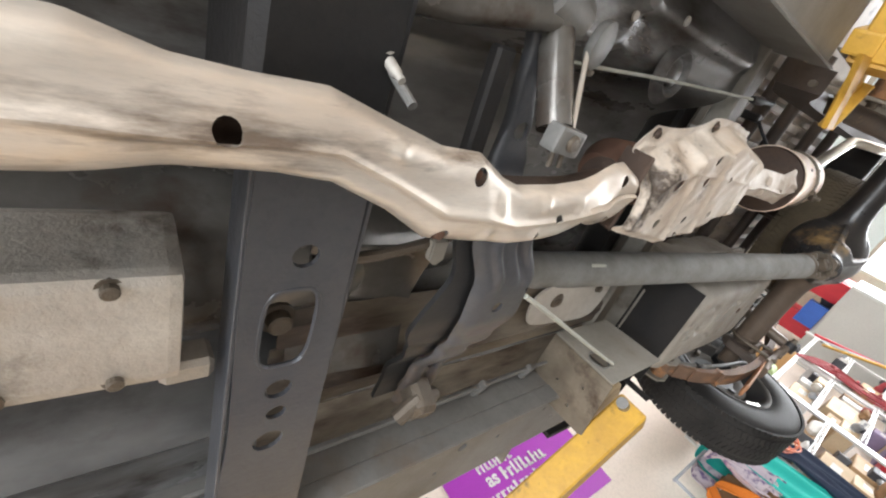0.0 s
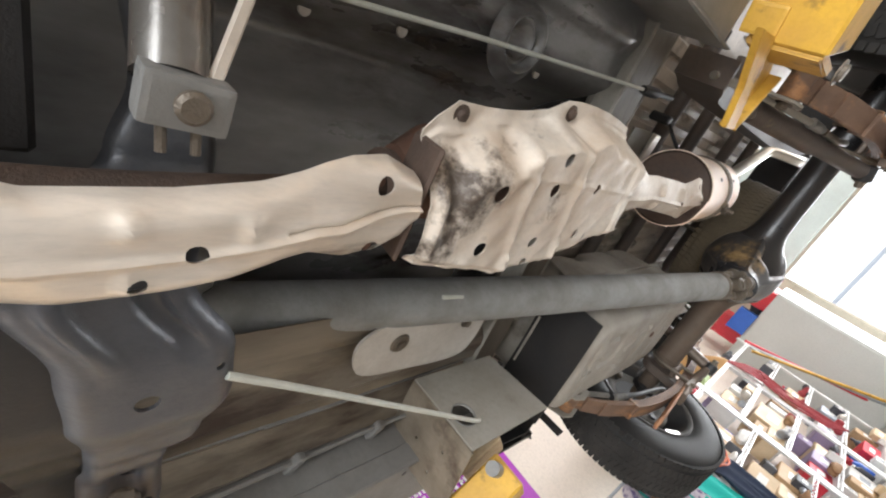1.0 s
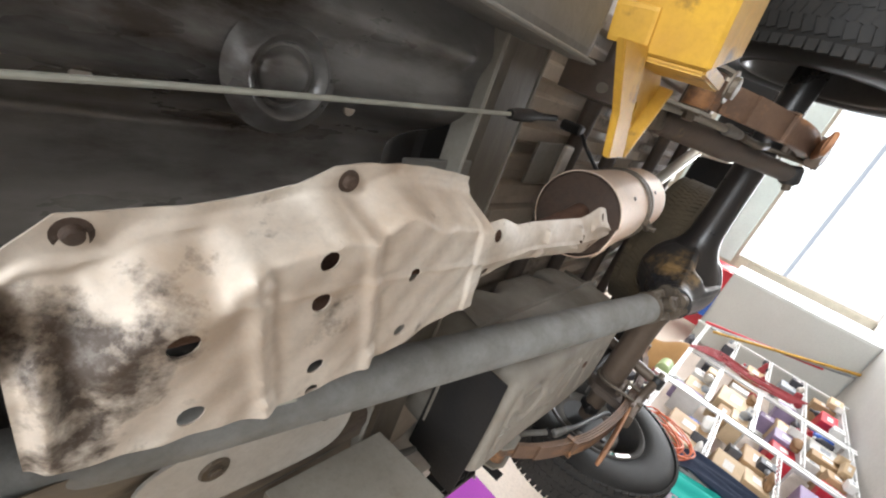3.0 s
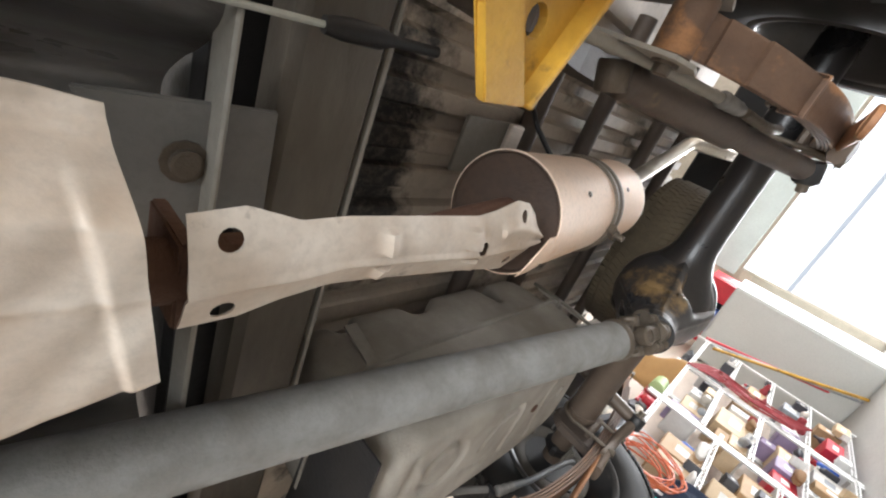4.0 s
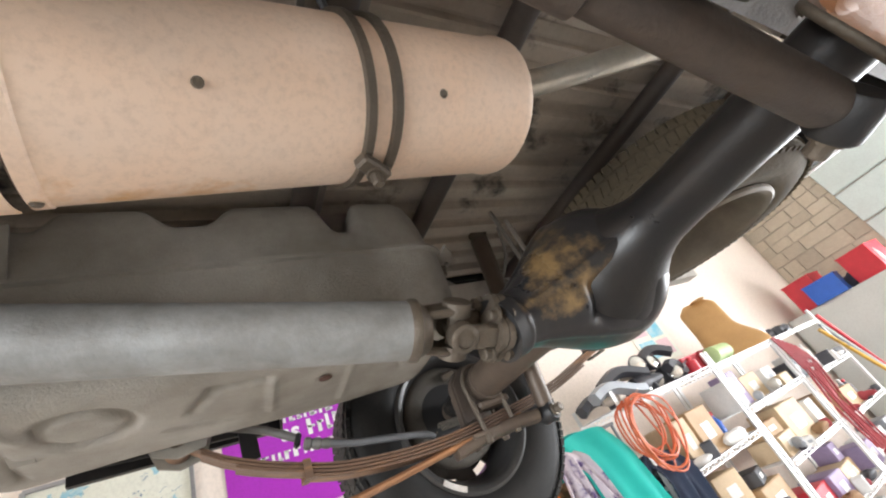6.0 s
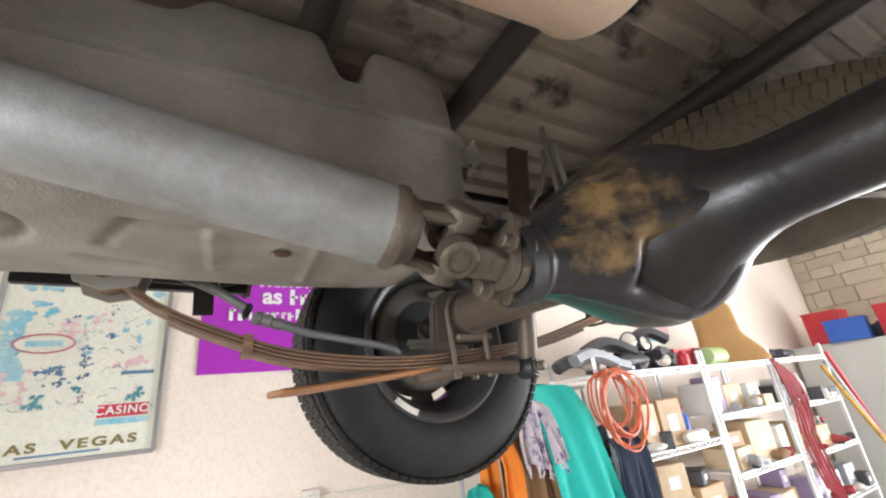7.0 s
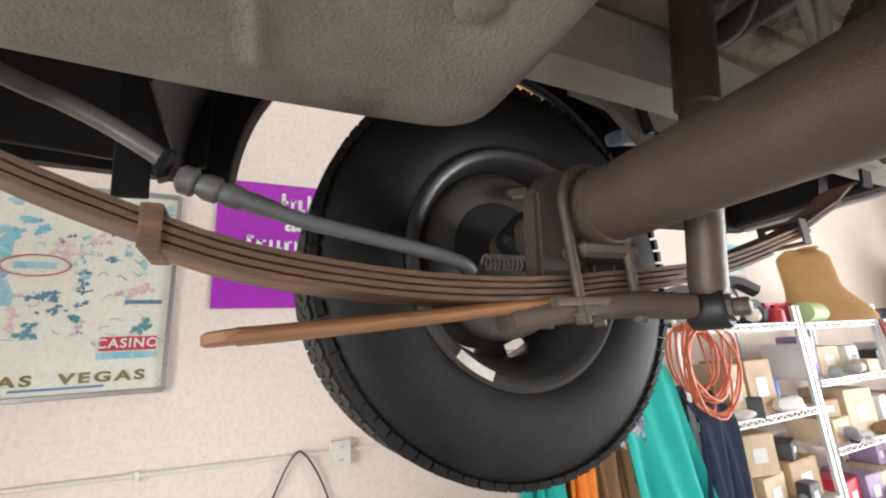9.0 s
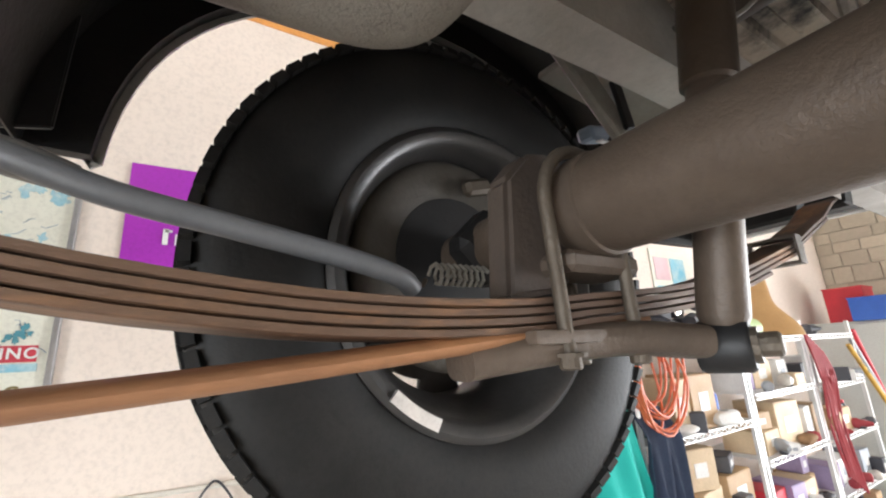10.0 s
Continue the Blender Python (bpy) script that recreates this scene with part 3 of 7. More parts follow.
for z in (1.375, 1.315):
    lathe([(0, 0.020), (0.004, 0.020)], (2.592, Y1 - 0.056, z), (0, -1, 0), 16, sl)
part("socket", sl, M_WHITE, ob_)
sl = bmesh.new()
for z in (1.375, 1.315):
    for dx in (-0.007, 0.007):
        box((2.592 + dx, Y1 - 0.061, z + 0.003), (0.003, 0.004, 0.010), bevel=0, bm=sl)
part("slot", sl, M_DARK, ob_)
tagged(part("extension_cord", tube([(2.20, Y1 - 0.012, 0.95), (2.27, Y1 - 0.02, 1.18), (2.36, Y1 - 0.03, 1.36), (2.42, Y1 - 0.03, 1.36), (2.52, Y1 - 0.02, 1.18), (2.60, Y1 - 0.012, 0.9)], 0.005, 8, soft=6),
            M_DARK, smooth=True), "thin dark cord looped on the wall", "cord")
tagged(part("orange_wall_stripe", box((3.9, Y1 - 0.003, 4.02), (5.2, 0.005, 0.44), bevel=0), M_ORANGEPAINT), "orange painted band high on the wall", "trim", kind="structure")


# shelving
def shelf_unit(x0, x1, levels, label):
    th = thing("shelf_unit", label, "shelf", "shelf units on the wall side")
    for x in (x0 + 0.02, x1 - 0.02):
        for y in (2.19, 2.66):
            b = beam((x, y, 0), (x, y, 2.0), 0.04, 0.004, 0.001, up=(0, 1, 0))
            beam((x + 0.018, y + 0.018, 0), (x + 0.018, y + 0.018, 2.0), 0.004, 0.04, 0.001, b, up=(0, 1, 0))
            part("post", b, M_SHELFWHITE, th)
    for z in levels:
        b = bmesh.new()
        a0, a1 = x0 + 0.03, x1 - 0.03
        for y in (2.175, 2.67):
            for dz in (-0.005, -0.042):
                beam((a0, y, z + dz), (a1, y, z + dz), 0.009, 0.009, 0, b)
            n = int((a1 - a0) / 0.04)
            for k in range(n):
                p, q = a0 + (a1 - a0) * k / n, a0 + (a1 - a0) * (k + 1) / n
                lo, hi = ((-0.042, -0.005), (-0.005, -0.042))[k % 2]
                beam((p, y, z + lo), (q, y, z + hi), 0.006, 0.006, 0, b)
        part("shelf_rail", b, M_SHELFWHITE, th, "white wire shelf edge with zigzag")
        b = bmesh.new()
        n = int((a1 - a0) / 0.022)
        for k in range(n + 1):
            x = a0 + (a1 - a0) * k / n
            beam((x, 2.175, z - 0.003), (x, 2.67, z - 0.003), 0.006, 0.005, 0, b)
        for y in (2.30, 2.425, 2.55):
            beam((a0, y, z - 0.009), (a1, y, z - 0.009), 0.007, 0.007, 0, b)
        part("wire_deck", b, M_SHELFWHITE, th)
    return th


LEV = {0: (0.16, 0.74, 1.30, 1.88), 1: (0.10, 0.55, 1.01, 1.46, 1.87), 2: (0.12, 0.55, 0.98, 1.42, 1.87)}
BAYS = ((4.46, 5.82), (5.84, 7.0), (7.02, 8.3))
for k, (a, b) in enumerate(BAYS):
    shelf_unit(a, b, LEV[k], ("white steel shelf unit crowded with boxes", "white steel shelf unit with cartons and tools", "white steel shelf unit hung with straps")[k])


def carton(x, y, z, sx, sy, sz, rz, mat, label):
    c = thing("carton", label, "box", "cartons on the shelves")
    c.location = (x, y, z)
    c.rotation_euler = (0, 0, radians(rz))
    part("body", box((0, 0, sz / 2), (sx, sy, sz), bevel=0.004), mat, c)
    fl = box((-sx / 4 + 0.002, 0, sz + 0.0025), (sx / 2 - 0.004, sy - 0.004, 0.004), bevel=0.001)
    box((sx / 4 - 0.002, 0, sz + 0.0025), (sx / 2 - 0.004, sy - 0.004, 0.004), bevel=0.001, bm=fl)
    part("flap", fl, mat, c)
    part("label", box((0, -sy / 2 - 0.0015, sz * 0.5), (sx * 0.4, 0.002, sz * 0.35), bevel=0), M_WHITE if mat is not M_WHITE else M_GREY, c, "printed paper label")
    return c


def bottle(x, y, z, r, h, mat, cap, label):
    c = thing("bottle", label, "bottle", "bottles on the shelves")
    c.location = (x, y, z)
    part("body", lathe([(0, r * 0.92), (0.01, r), (h * 0.68, r), (h * 0.82, r * 0.42), (h * 0.9, r * 0.38)], (0, 0, 0), (0, 0, 1), 16), mat, c, smooth=True)
    part("cap", lathe([(0, r * 0.45), (h * 0.12, r * 0.43)], (0, 0, h * 0.885), (0, 0, 1), 12), cap, c)
    return c


def bin_(x, y, z, sx, sy, sz, mat, label, rz=0):
    c = thing("storage_bin", label, "bin", "plastic bins")
    c.location = (x, y, z)
    c.rotation_euler = (0, 0, radians(rz))
    b = bmesh.new()
    w = 0.006
    box((0, 0, w / 2), (sx, sy, w), bevel=0.001, bm=b)
    for s in (-1, 1):
        box((s * (sx - w) / 2, 0, sz / 2), (w, sy, sz), bevel=0.001, bm=b)
        box((0, s * (sy - w) / 2, sz / 2), (sx - 2 * w, w, sz), bevel=0.001, bm=b)
    part("tub", b, mat, c)
    part("rim", sweep([(-sx / 2, -sy / 2, sz), (sx / 2, -sy / 2, sz), (sx / 2, sy / 2, sz), (-sx / 2, sy / 2, sz)], [(-0.012, -0.01), (0.012, -0.01), (0.012, 0.008), (-0.012, 0.008)], closed=True), mat, c)
    return c


def machine_part(x, y, z, s, seed, mat, label):
    """A loose engine or tool part: a knobbly lump of joined housings."""
    r = random.Random(seed)
    c = thing("spare_part", label, "part", "loose parts on the shelves")
    c.location = (x, y, z)
    L = s * r.uniform(0.9, 1.3)
    b = lathe([(-L / 2, s * 0.18), (-L / 2 + 0.01, s * 0.30), (-L * 0.1, s * 0.33), (0, s * 0.24), (L * 0.2, s * 0.22), (L * 0.45, s * 0.12), (L / 2, s * 0.10)],
              (0, 0, s * 0.335), (math.cos(seed), math.sin(seed), 0.0), 14)
    part("housing", b, mat, c, smooth=True)
    part("bracket", box((0, 0, s * 0.11), (s * 0.5, s * 0.35, s * 0.22), (0, 0, seed * 50), 0.01), M_DARK, c)
    return c


r = random.Random(11)
mats = [(M_CARD, "brown cardboard carton on a shelf"), (M_CARD2, "pale cardboard carton on a shelf"), (M_WHITE, "white carton on a shelf"), (M_CARD, "brown cardboard carton on a shelf"),
        (M_LILAC, "lilac plastic tub on a shelf"), (M_WHITE, "white carton on a shelf"), (M_DARK, "black tool case on a shelf"), (M_GREY, "grey metal box on a shelf"), (M_RED, "red tool box on a shelf")]
for k, (a, b) in enumerate(BAYS):
    for lev in LEV[k][:-1]:
        if (k, lev) in ((0, 0.74), (1, 1.01)):
            continue
        nxt = [v for v in LEV[k] if v > lev][0]
        room = nxt - lev - 0.08
        x = a + 0.10
        while x < b - 0.16:
            w = r.uniform(0.13, 0.30)
            if x + w > b - 0.06:
                break
            kind = r.random()
            y = 2.30 + r.uniform(0, 0.08)
            if kind < 0.62:
                m, lab = r.choice(mats)
                h = min(room * r.uniform(0.45, 0.95), 0.34)
                carton(x + w / 2, y + 0.05, lev, w, r.uniform(0.2, 0.32), h, r.uniform(-8, 8), m, lab)
                if h < room * 0.5 and r.random() < 0.5:
                    m, lab = r.choice(mats)
                    carton(x + w / 2, y + 0.05, lev + h + 0.006, w * 0.8, 0.2, room * 0.38, r.uniform(-12, 12), m, lab)
            elif kind < 0.80:
                n = max(1, int(w / 0.1))
                for q in range(n):
                    m = r.choice((M_WHITE, M_RED, M_GREY, M_BLUE, M_DARK))
                    bottle(x + 0.05 + 0.1 * q, y, lev, 0.042, r.uniform(0.2, 0.28), m, r.choice((M_RED, M_DARK, M_WHITE)),
                           {M_WHITE: "white", M_RED: "red", M_GREY: "grey", M_BLUE: "blue", M_DARK: "black"}[m] + " plastic bottle standing on a shelf")
            else:
                machine_part(x + w / 2, y, lev, min(w * 0.8, 0.24), r.randint(1, 99), r.choice((M_GREY, M_DARK, M_ALU)), "greasy metal spare part lying on a shelf")
            x += w + r.uniform(0.01, 0.05)
for x, y, lev, sx, sy, sz, rz_, m, lab in ((4.78, 2.36, 0.74, 0.34, 0.30, 0.13, 4, M_CARD, "flat brown cardboard carton on a shelf"), (4.80, 2.36, 0.878, 0.30, 0.26, 0.12, -9, M_CARD, "brown cardboard carton stacked on another"),
                                          (5.14, 2.37, 0.74, 0.30, 0.30, 0.20, 8, M_CARD2, "pale cardboard carton on a shelf"), (5.12, 2.35, 0.948, 0.26, 0.24, 0.24, -14, M_CARD2, "upright open cardboard carton on a shelf"),
                                          (5.52, 2.38, 0.74, 0.36, 0.30, 0.24, 3, M_CARD, "brown cardboard carton on a shelf"), (5.50, 2.36, 0.988, 0.22, 0.2, 0.1, 20, M_DARK, "black tool case on a carton"),
                                          (6.12, 2.38, 1.01, 0.30, 0.30, 0.16, 5, M_CARD2, "pale cardboard carton on a shelf"), (6.46, 2.38, 1.01, 0.34, 0.32, 0.34, -6, M_CARD2, "large pale cardboard carton on a shelf"),
                                          (6.80, 2.36, 1.01, 0.22, 0.28, 0.26, 9, M_WHITE, "white carton on a shelf"), (6.10, 2.36, 1.178, 0.22, 0.2, 0.12, -10, M_CARD, "small brown carton stacked on another")):
    carton(x, y, lev, sx, sy, sz, rz_, m, lab)
# loose things pushed in front of and between the cartons
rc = random.Random(23)
for k, (a, b) in enumerate(BAYS):
    for lev in LEV[k][:-1]:
        for q in range(4):
            x = rc.uniform(a + 0.15, b - 0.2)
            kind = rc.random()
            y = 2.16 + rc.uniform(0.0, 0.06)
            if kind < 0.34:
                m, lab = rc.choice(((M_WHITE, "small white carton on a shelf"), (M_CARD2, "small pale cardboard carton on a shelf"), (M_WHITE, "white paper packet on a shelf"), (M_DARK, "black plastic case on a shelf")))
                carton(x, y, lev, rc.uniform(0.07, 0.16), rc.uniform(0.07, 0.13), rc.uniform(0.05, 0.15), rc.uniform(-35, 35), m, lab)
            elif kind < 0.72:
                machine_part(x, y, lev, rc.uniform(0.08, 0.16), rc.randint(1, 99), rc.choice((M_GREY, M_DARK, M_ALU, M_DARKRED)), "small metal car part lying on a shelf")
            else:
                g = thing("cloth_bundle", "crumpled cloth bundle on a shelf", "cloth")
                w_, h_ = rc.uniform(0.08, 0.15), rc.uniform(0.05, 0.10)
                p_ = rc.uniform(0, 6)
                part("cloth", shell(14, 24, lambda u, v: (x + w_ * math.sin(math.pi * (0.08 + 0.84 * u)) * math.cos(2 * math.pi * v) * (1 + 0.18 * math.sin(5 * 2 * math.pi * v + p_)), y + 0.6 * w_ * math.sin(math.pi * (0.08 + 0.84 * u)) * math.sin(2 * math.pi * v) * (1 + 0.2 * math.sin(7 * u + p_)), lev + 0.004 + h_ * (0.5 + 0.5 * math.cos(math.pi * (0.02 + 0.96 * u))) * (1 + 0.25 * math.sin(3 * 2 * math.pi * v + p_) * u)), 0.003), rc.choice((M_DENIM, M_DARK, M_FLORAL, M_WHITE, M_BROWNCLOTH)), g, "", True)
# on top of the units
def head_lamp(x, y, z, r_, turn, label):
    c = thing("car_lamp", label, "lamp unit", "car lamps on the shelves")
    d = Vector((math.cos(turn) * 0.6, -0.8, 0.15)).normalized()
    o = Vector((x, y, z + r_))
    part("bowl", lathe([(-0.10, 0.03), (-0.08, r_ * 0.6), (-0.03, r_ * 0.92), (0.0, r_), (0.012, r_), (0.012, r_ * 0.93), (0.0, r_ * 0.9), (-0.05, r_ * 0.6)], o, d, 24), M_DARK, c, "black lamp housing", True)
    part("lens", lathe([(0.0, r_ * 0.9), (0.008, r_ * 0.85), (0.018, r_ * 0.5), (0.022, 0.0)], o, d, 24), M_CHROME, c, "bright ribbed lens", True)
    return c


def bumper_piece(x, y, z, n, turn, mat, label):
    c = thing("trim_piece", label, "car part", "car trim on the shelves")
    pts = [(x + n * (k / 8 - 0.5) * math.cos(turn), y + n * (k / 8 - 0.5) * math.sin(turn) * 0.35, z + 0.07 + 0.05 * math.sin(k * 0.55 + turn)) for k in range(9)]
    part("moulding", sweep(smooth_path(pts, 3), [(-0.045, -0.03), (0.0, -0.05), (0.05, -0.02), (0.045, 0.035), (0.0, 0.05), (-0.045, 0.03)]), mat, c, smooth=True)
    part("bracket", box(pts[4], (0.06, 0.09, 0.04), (0, 20, 40 * turn), 0.008), M_DARK, c)
    return c


for k, (x, dz, r_) in enumerate(((4.78, 0.0, 0.07), (5.00, 0.0, 0.08), (5.20, 0.0, 0.075), (5.42, 0.0, 0.07), (5.08, 0.17, 0.075), (5.32, 0.15, 0.07))):
    head_lamp(x, 2.27 + 0.03 * (k % 3), LEV[0][-1] + dz, r_, 1.2 + 0.7 * k, "old round car lamp heaped on a shelf")
for k, (x, y, dz, n, turn, m_) in enumerate(((4.62, 2.24, 0.02, 0.62, 0.2, M_GREY), (4.86, 2.34, 0.12, 0.55, -0.4, M_DARK), (5.10, 2.44, 0.10, 0.70, 0.3, M_ALU), (5.40, 2.36, 0.20, 0.48, -0.7, M_DARK), (5.52, 2.30, 0.02, 0.40, 0.5, M_DARK), (4.58, 2.42, 0.0, 0.5, 0.0, M_DARK))):
    bumper_piece(x, y, LEV[0][-1] + dz, n, turn, m_, ("dull grey trim piece heaped on a shelf", "black trim piece heaped on a shelf")[m_ is M_DARK])
for k in range(8):
    machine_part(4.60 + 0.16 * k, 2.32 + 0.05 * (k % 3), LEV[0][-1], 0.20 + 0.05 * (k % 2), 3 + k, (M_ALU, M_DARK, M_GREY, M_DARK)[k % 4], "worn car lamp and trim parts piled on a shelf")
bin_(5.70, 2.36, LEV[0][-1], 0.26, 0.2, 0.14, M_RED, "red plastic tub on top of the shelves")
bottle(5.62, 2.22, LEV[0][-1], 0.05, 0.13, M_RED, M_RED, "red plastic bottle on top of the shelves")
carton(6.02, 2.40, LEV[1][-1], 0.30, 0.22, 0.16, 12, M_DARKRED, "dark red box on top of the shelves")
roll = thing("green_roll", "pale green rolled cloth on top of the shelves", "roll")
part("roll_body", lathe([(-0.2, 0.05), (-0.19, 0.075), (0.19, 0.078), (0.2, 0.05)], (6.12, 2.24, LEV[1][-1] + 0.078), (1, 0.2, 0), 20), M_GREEN, roll, smooth=True)
seat = thing("tan_seat_cushion", "tan vinyl car seat back standing on the shelves", "seat")
def seat_row(u, v):
    """Front and back of a padded seat back, turned towards the room."""
    z = 0.68 * u
    half = 0.31 - 0.10 * ease((u - 0.05) / 0.45) - 0.12 * ease((u - 0.80) / 0.25) ** 2
    shift = 0.075 * (1 - ease(u / 0.5))
    a = 2 * math.pi * v
    px = shift + half * math.copysign(abs(math.cos(a)) ** 0.55, math.cos(a))
    py = (0.085 - 0.05 * u) * math.copysign(abs(math.sin(a)) ** 0.6, math.sin(a)) * (1 - 0.7 * ease((u - 0.93) / 0.07)) + 0.10 * u
    return (6.72 + 0.75 * px + 0.66 * py, 2.42 - 0.66 * px + 0.75 * py, LEV[1][-1] + 0.004 + z)


part("cushion", shell(30, 44, seat_row, 0.012), M_TANSEAT, seat, smooth=True)
part("cushion_top", lathe([(0, 0.085), (0.012, 0.075), (0.018, 0.03)], (6.805, 2.435, LEV[1][-1] + 0.675), (0, 0, 1), 20), M_TANSEAT, seat, smooth=True)
for k in range(9):
    machine_part(6.90 + 0.14 * k, 2.35 + 0.06 * (k % 3), LEV[2][-1], 0.17, 31 + k, (M_DARK, M_RUSTPIPE, M_GREY)[k % 3], "rusty exhaust and bracket parts piled on a shelf")
for k in range(7):
    x = 6.98 + 0.05 * k
    pts = [(x, 2.16, 1.9 - 0.03 * k), (x + 0.05, 2.13, 1.5), (x + 0.02 + 0.05 * math.sin(k), 2.14, 1.1), (x + 0.10, 2.13, 0.7 - 0.03 * k)]
    tagged(part("ratchet_strap", tube(pts, 0.012, 6, soft=5), M_DARKRED), "dark red ratchet strap hanging from the shelf post", "strap", "straps on the shelf post")
# orange hose coil on the first post
hz = thing("air_hose", "coiled orange air hose hung on the shelf post", "hose")
for k in range(10):
    rx, rz = 0.150 + 0.020 * ((k * 5) % 4), 0.185 + 0.018 * ((k * 2) % 5)
    pts = [(4.50 + 0.020 * (k % 4) + rx * math.cos(a * math.pi / 14) * (1 + 0.10 * math.sin(a * math.pi / 14 + k)), 2.135 - 0.010 * k - 0.05 * math.cos(a * math.pi / 14 + 0.7 * k), 1.885 - rz + rz * math.sin(a * math.pi / 14) + 0.02 * math.sin(3 * a * math.pi / 14 + k)) for a in range(28)]
    part("coil", sweep(pts, ring2(0.0075, 6), closed=True, up=(0, 1, 0)), M_HOSE, hz)
part("hook", tube([(4.50, 2.19, 1.90), (4.55, 2.10, 1.88), (4.57, 2.03, 1.92)], 0.007, 6), M_SHELFWHITE, hz)


# garments over a rail
rail = thing("garment_rail", "thin steel garment rail beside the shelves", "rail")
part("bar", tube([(3.30, 2.30, 1.80), (4.44, 2.30, 1.80)], 0.012, 10), M_GREY, rail)
for x in (3.32, 4.42):
    part("leg", tube([(x, 2.30, 0.0), (x, 2.30, 1.80)], 0.012, 10), M_GREY, rail)


def cloth(name, x0, x1, top, low, mat, label, flare=0.0, folds=5, y=2.2, seed=0, lean=0.0, fringe=0):
    def f(u, v):
        w = (u - 0.5) * (x1 - x0) * (1 + flare * v)
        x = (x0 + x1) / 2 + w + lean * v
        drop = 1 - math.cos(min(v * 6, 1) * math.pi / 2)
        yy = y + 0.10 * (1 - min(v * 8, 1)) - 0.045 * v * math.sin(folds * 2 * math.pi * u + seed) - 0.02 * math.sin(3 * folds * u + 4 * v + seed)
        z = top - 0.04 * drop - (top - low) * v + 0.03 * v * math.sin(7 * u + seed) - 0.03 * (2 * u - 1) ** 2
        return (x, yy, z)
    g = thing(name, label, "cloth", "garments on the rail")
    part("front_fall", shell(44, 36, f, 0.006), mat, g, smooth=True)
    part("back_fall", shell(20, 16, lambda u, v: (f(u, 0.55 * v)[0], 2.36 + 0.02 * math.sin(9 * u + seed) - 0.05 * (1 - min(v * 8, 1)), f(u, 0.55 * v)[2] + 0.012), 0.006), mat, g, smooth=True)
    if fringe:
        for k in range(fringe):
            p = f((k + 0.5) / fringe, 1.0)
            part("tassel", tube([(p[0], p[1], p[2] + 0.01), (p[0] + 0.006 * math.sin(k * 2.1), p[1] - 0.006, p[2] - 0.03), (p[0] + 0.014 * math.sin(k * 1.7), p[1], p[2] - 0.055)], 0.006, 6), mat, g)
    return g


cloth("teal_jacket", 3.78, 4.24, 1.84, 0.45, M_TEAL, "teal cloth garment draped over the rail", 0.40, 3, 2.12, 0.4, 0.30)
cloth("floral_scarf", 3.62, 3.86, 1.79, 1.44, M_FLORAL, "purple and white floral scarf hanging on the rail", 0.40, 4, 2.09, 1.0, 0.05, 11)
cloth("orange_vest", 3.50, 3.62, 1.62, 0.5, M_ORANGECLOTH, "bright orange work vest hanging on the rail", 0.1, 2, 2.12, 2.0)
cloth("brown_coat", 3.66, 3.92, 1.60, 0.5, M_BROWNCLOTH, "brown canvas coat hanging on the rail", 0.1, 4, 2.18, 0.2)
cloth("denim_jacket", 4.42, 4.72, 1.52, 0.6, M_DENIM, "dark blue denim overalls hanging on the shelf post", 0.1, 4, 2.12, 1.4)
cloth("teal_shirt", 3.38, 3.50, 1.32, 0.5, M_TEAL, "teal shirt hanging on the rail", 0.2, 2, 2.2, 1.7)

# grey cabinet with bins by the rear door
cab = thing("grey_cabinet", "tall pale grey cabinet beside the doorway", "cabinet")
part("body", box((9.55, 2.12, 1.0), (0.9, 1.36, 2.0), bevel=0.01), M_GREYPANEL, cab)
part("door", box((9.09, 2.12, 1.0), (0.02, 1.30, 1.94), bevel=0.004), M_GREYPANEL, cab)
bin_(9.45, 2.42, 2.0, 0.4, 0.38, 0.42, M_RED, "red plastic bin on the cabinet")
bin_(9.22, 2.16, 2.0, 0.3, 0.40, 0.27, M_BLUE, "blue plastic bin on the cabinet", 8)
bin_(9.45, 1.66, 2.0, 0.4, 0.36, 0.38, M_RED, "red plastic bin on the cabinet", -6)
for k in range(4):
    bottle(9.35 + 0.06 * (k % 2), 1.50 + 0.05 * k, 2.0, 0.03, 0.34, M_WHITE, M_DARK, "white plastic bottle on the cabinet")
machine_part(9.4, 1.95, 2.16 - 0.16, 0.3, 77, M_DARK, "dark tools heaped on the cabinet")
for k, (x, z, m, lab) in enumerate(((8.75, 1.55, M_RED, "long red pipe tool leaning on the shelves"), (8.62, 1.45, M_GREY, "long grey pipe leaning on the shelves"), (8.5, 1.4, M_YELLOW, "long yellow pipe leaning on the shelves"))):
    tagged(part("pipe_tool", tube([(x + 0.5, 2.1 - 0.1 * k, 0.0), (x - 0.35, 2.2, z + 0.35)], 0.022, 10), m), lab, "pipe", "long tools leaning")


# ---------------------------------------------------------------- the truck
YC = 0.32
truck = thing("pickup_truck", "old pickup truck raised on a lift, its dusty underside exposed", "truck")


def group(name, label=""):
    g = new(name)
    g.parent = truck
    if label:
        tagged(g, label)
    return g


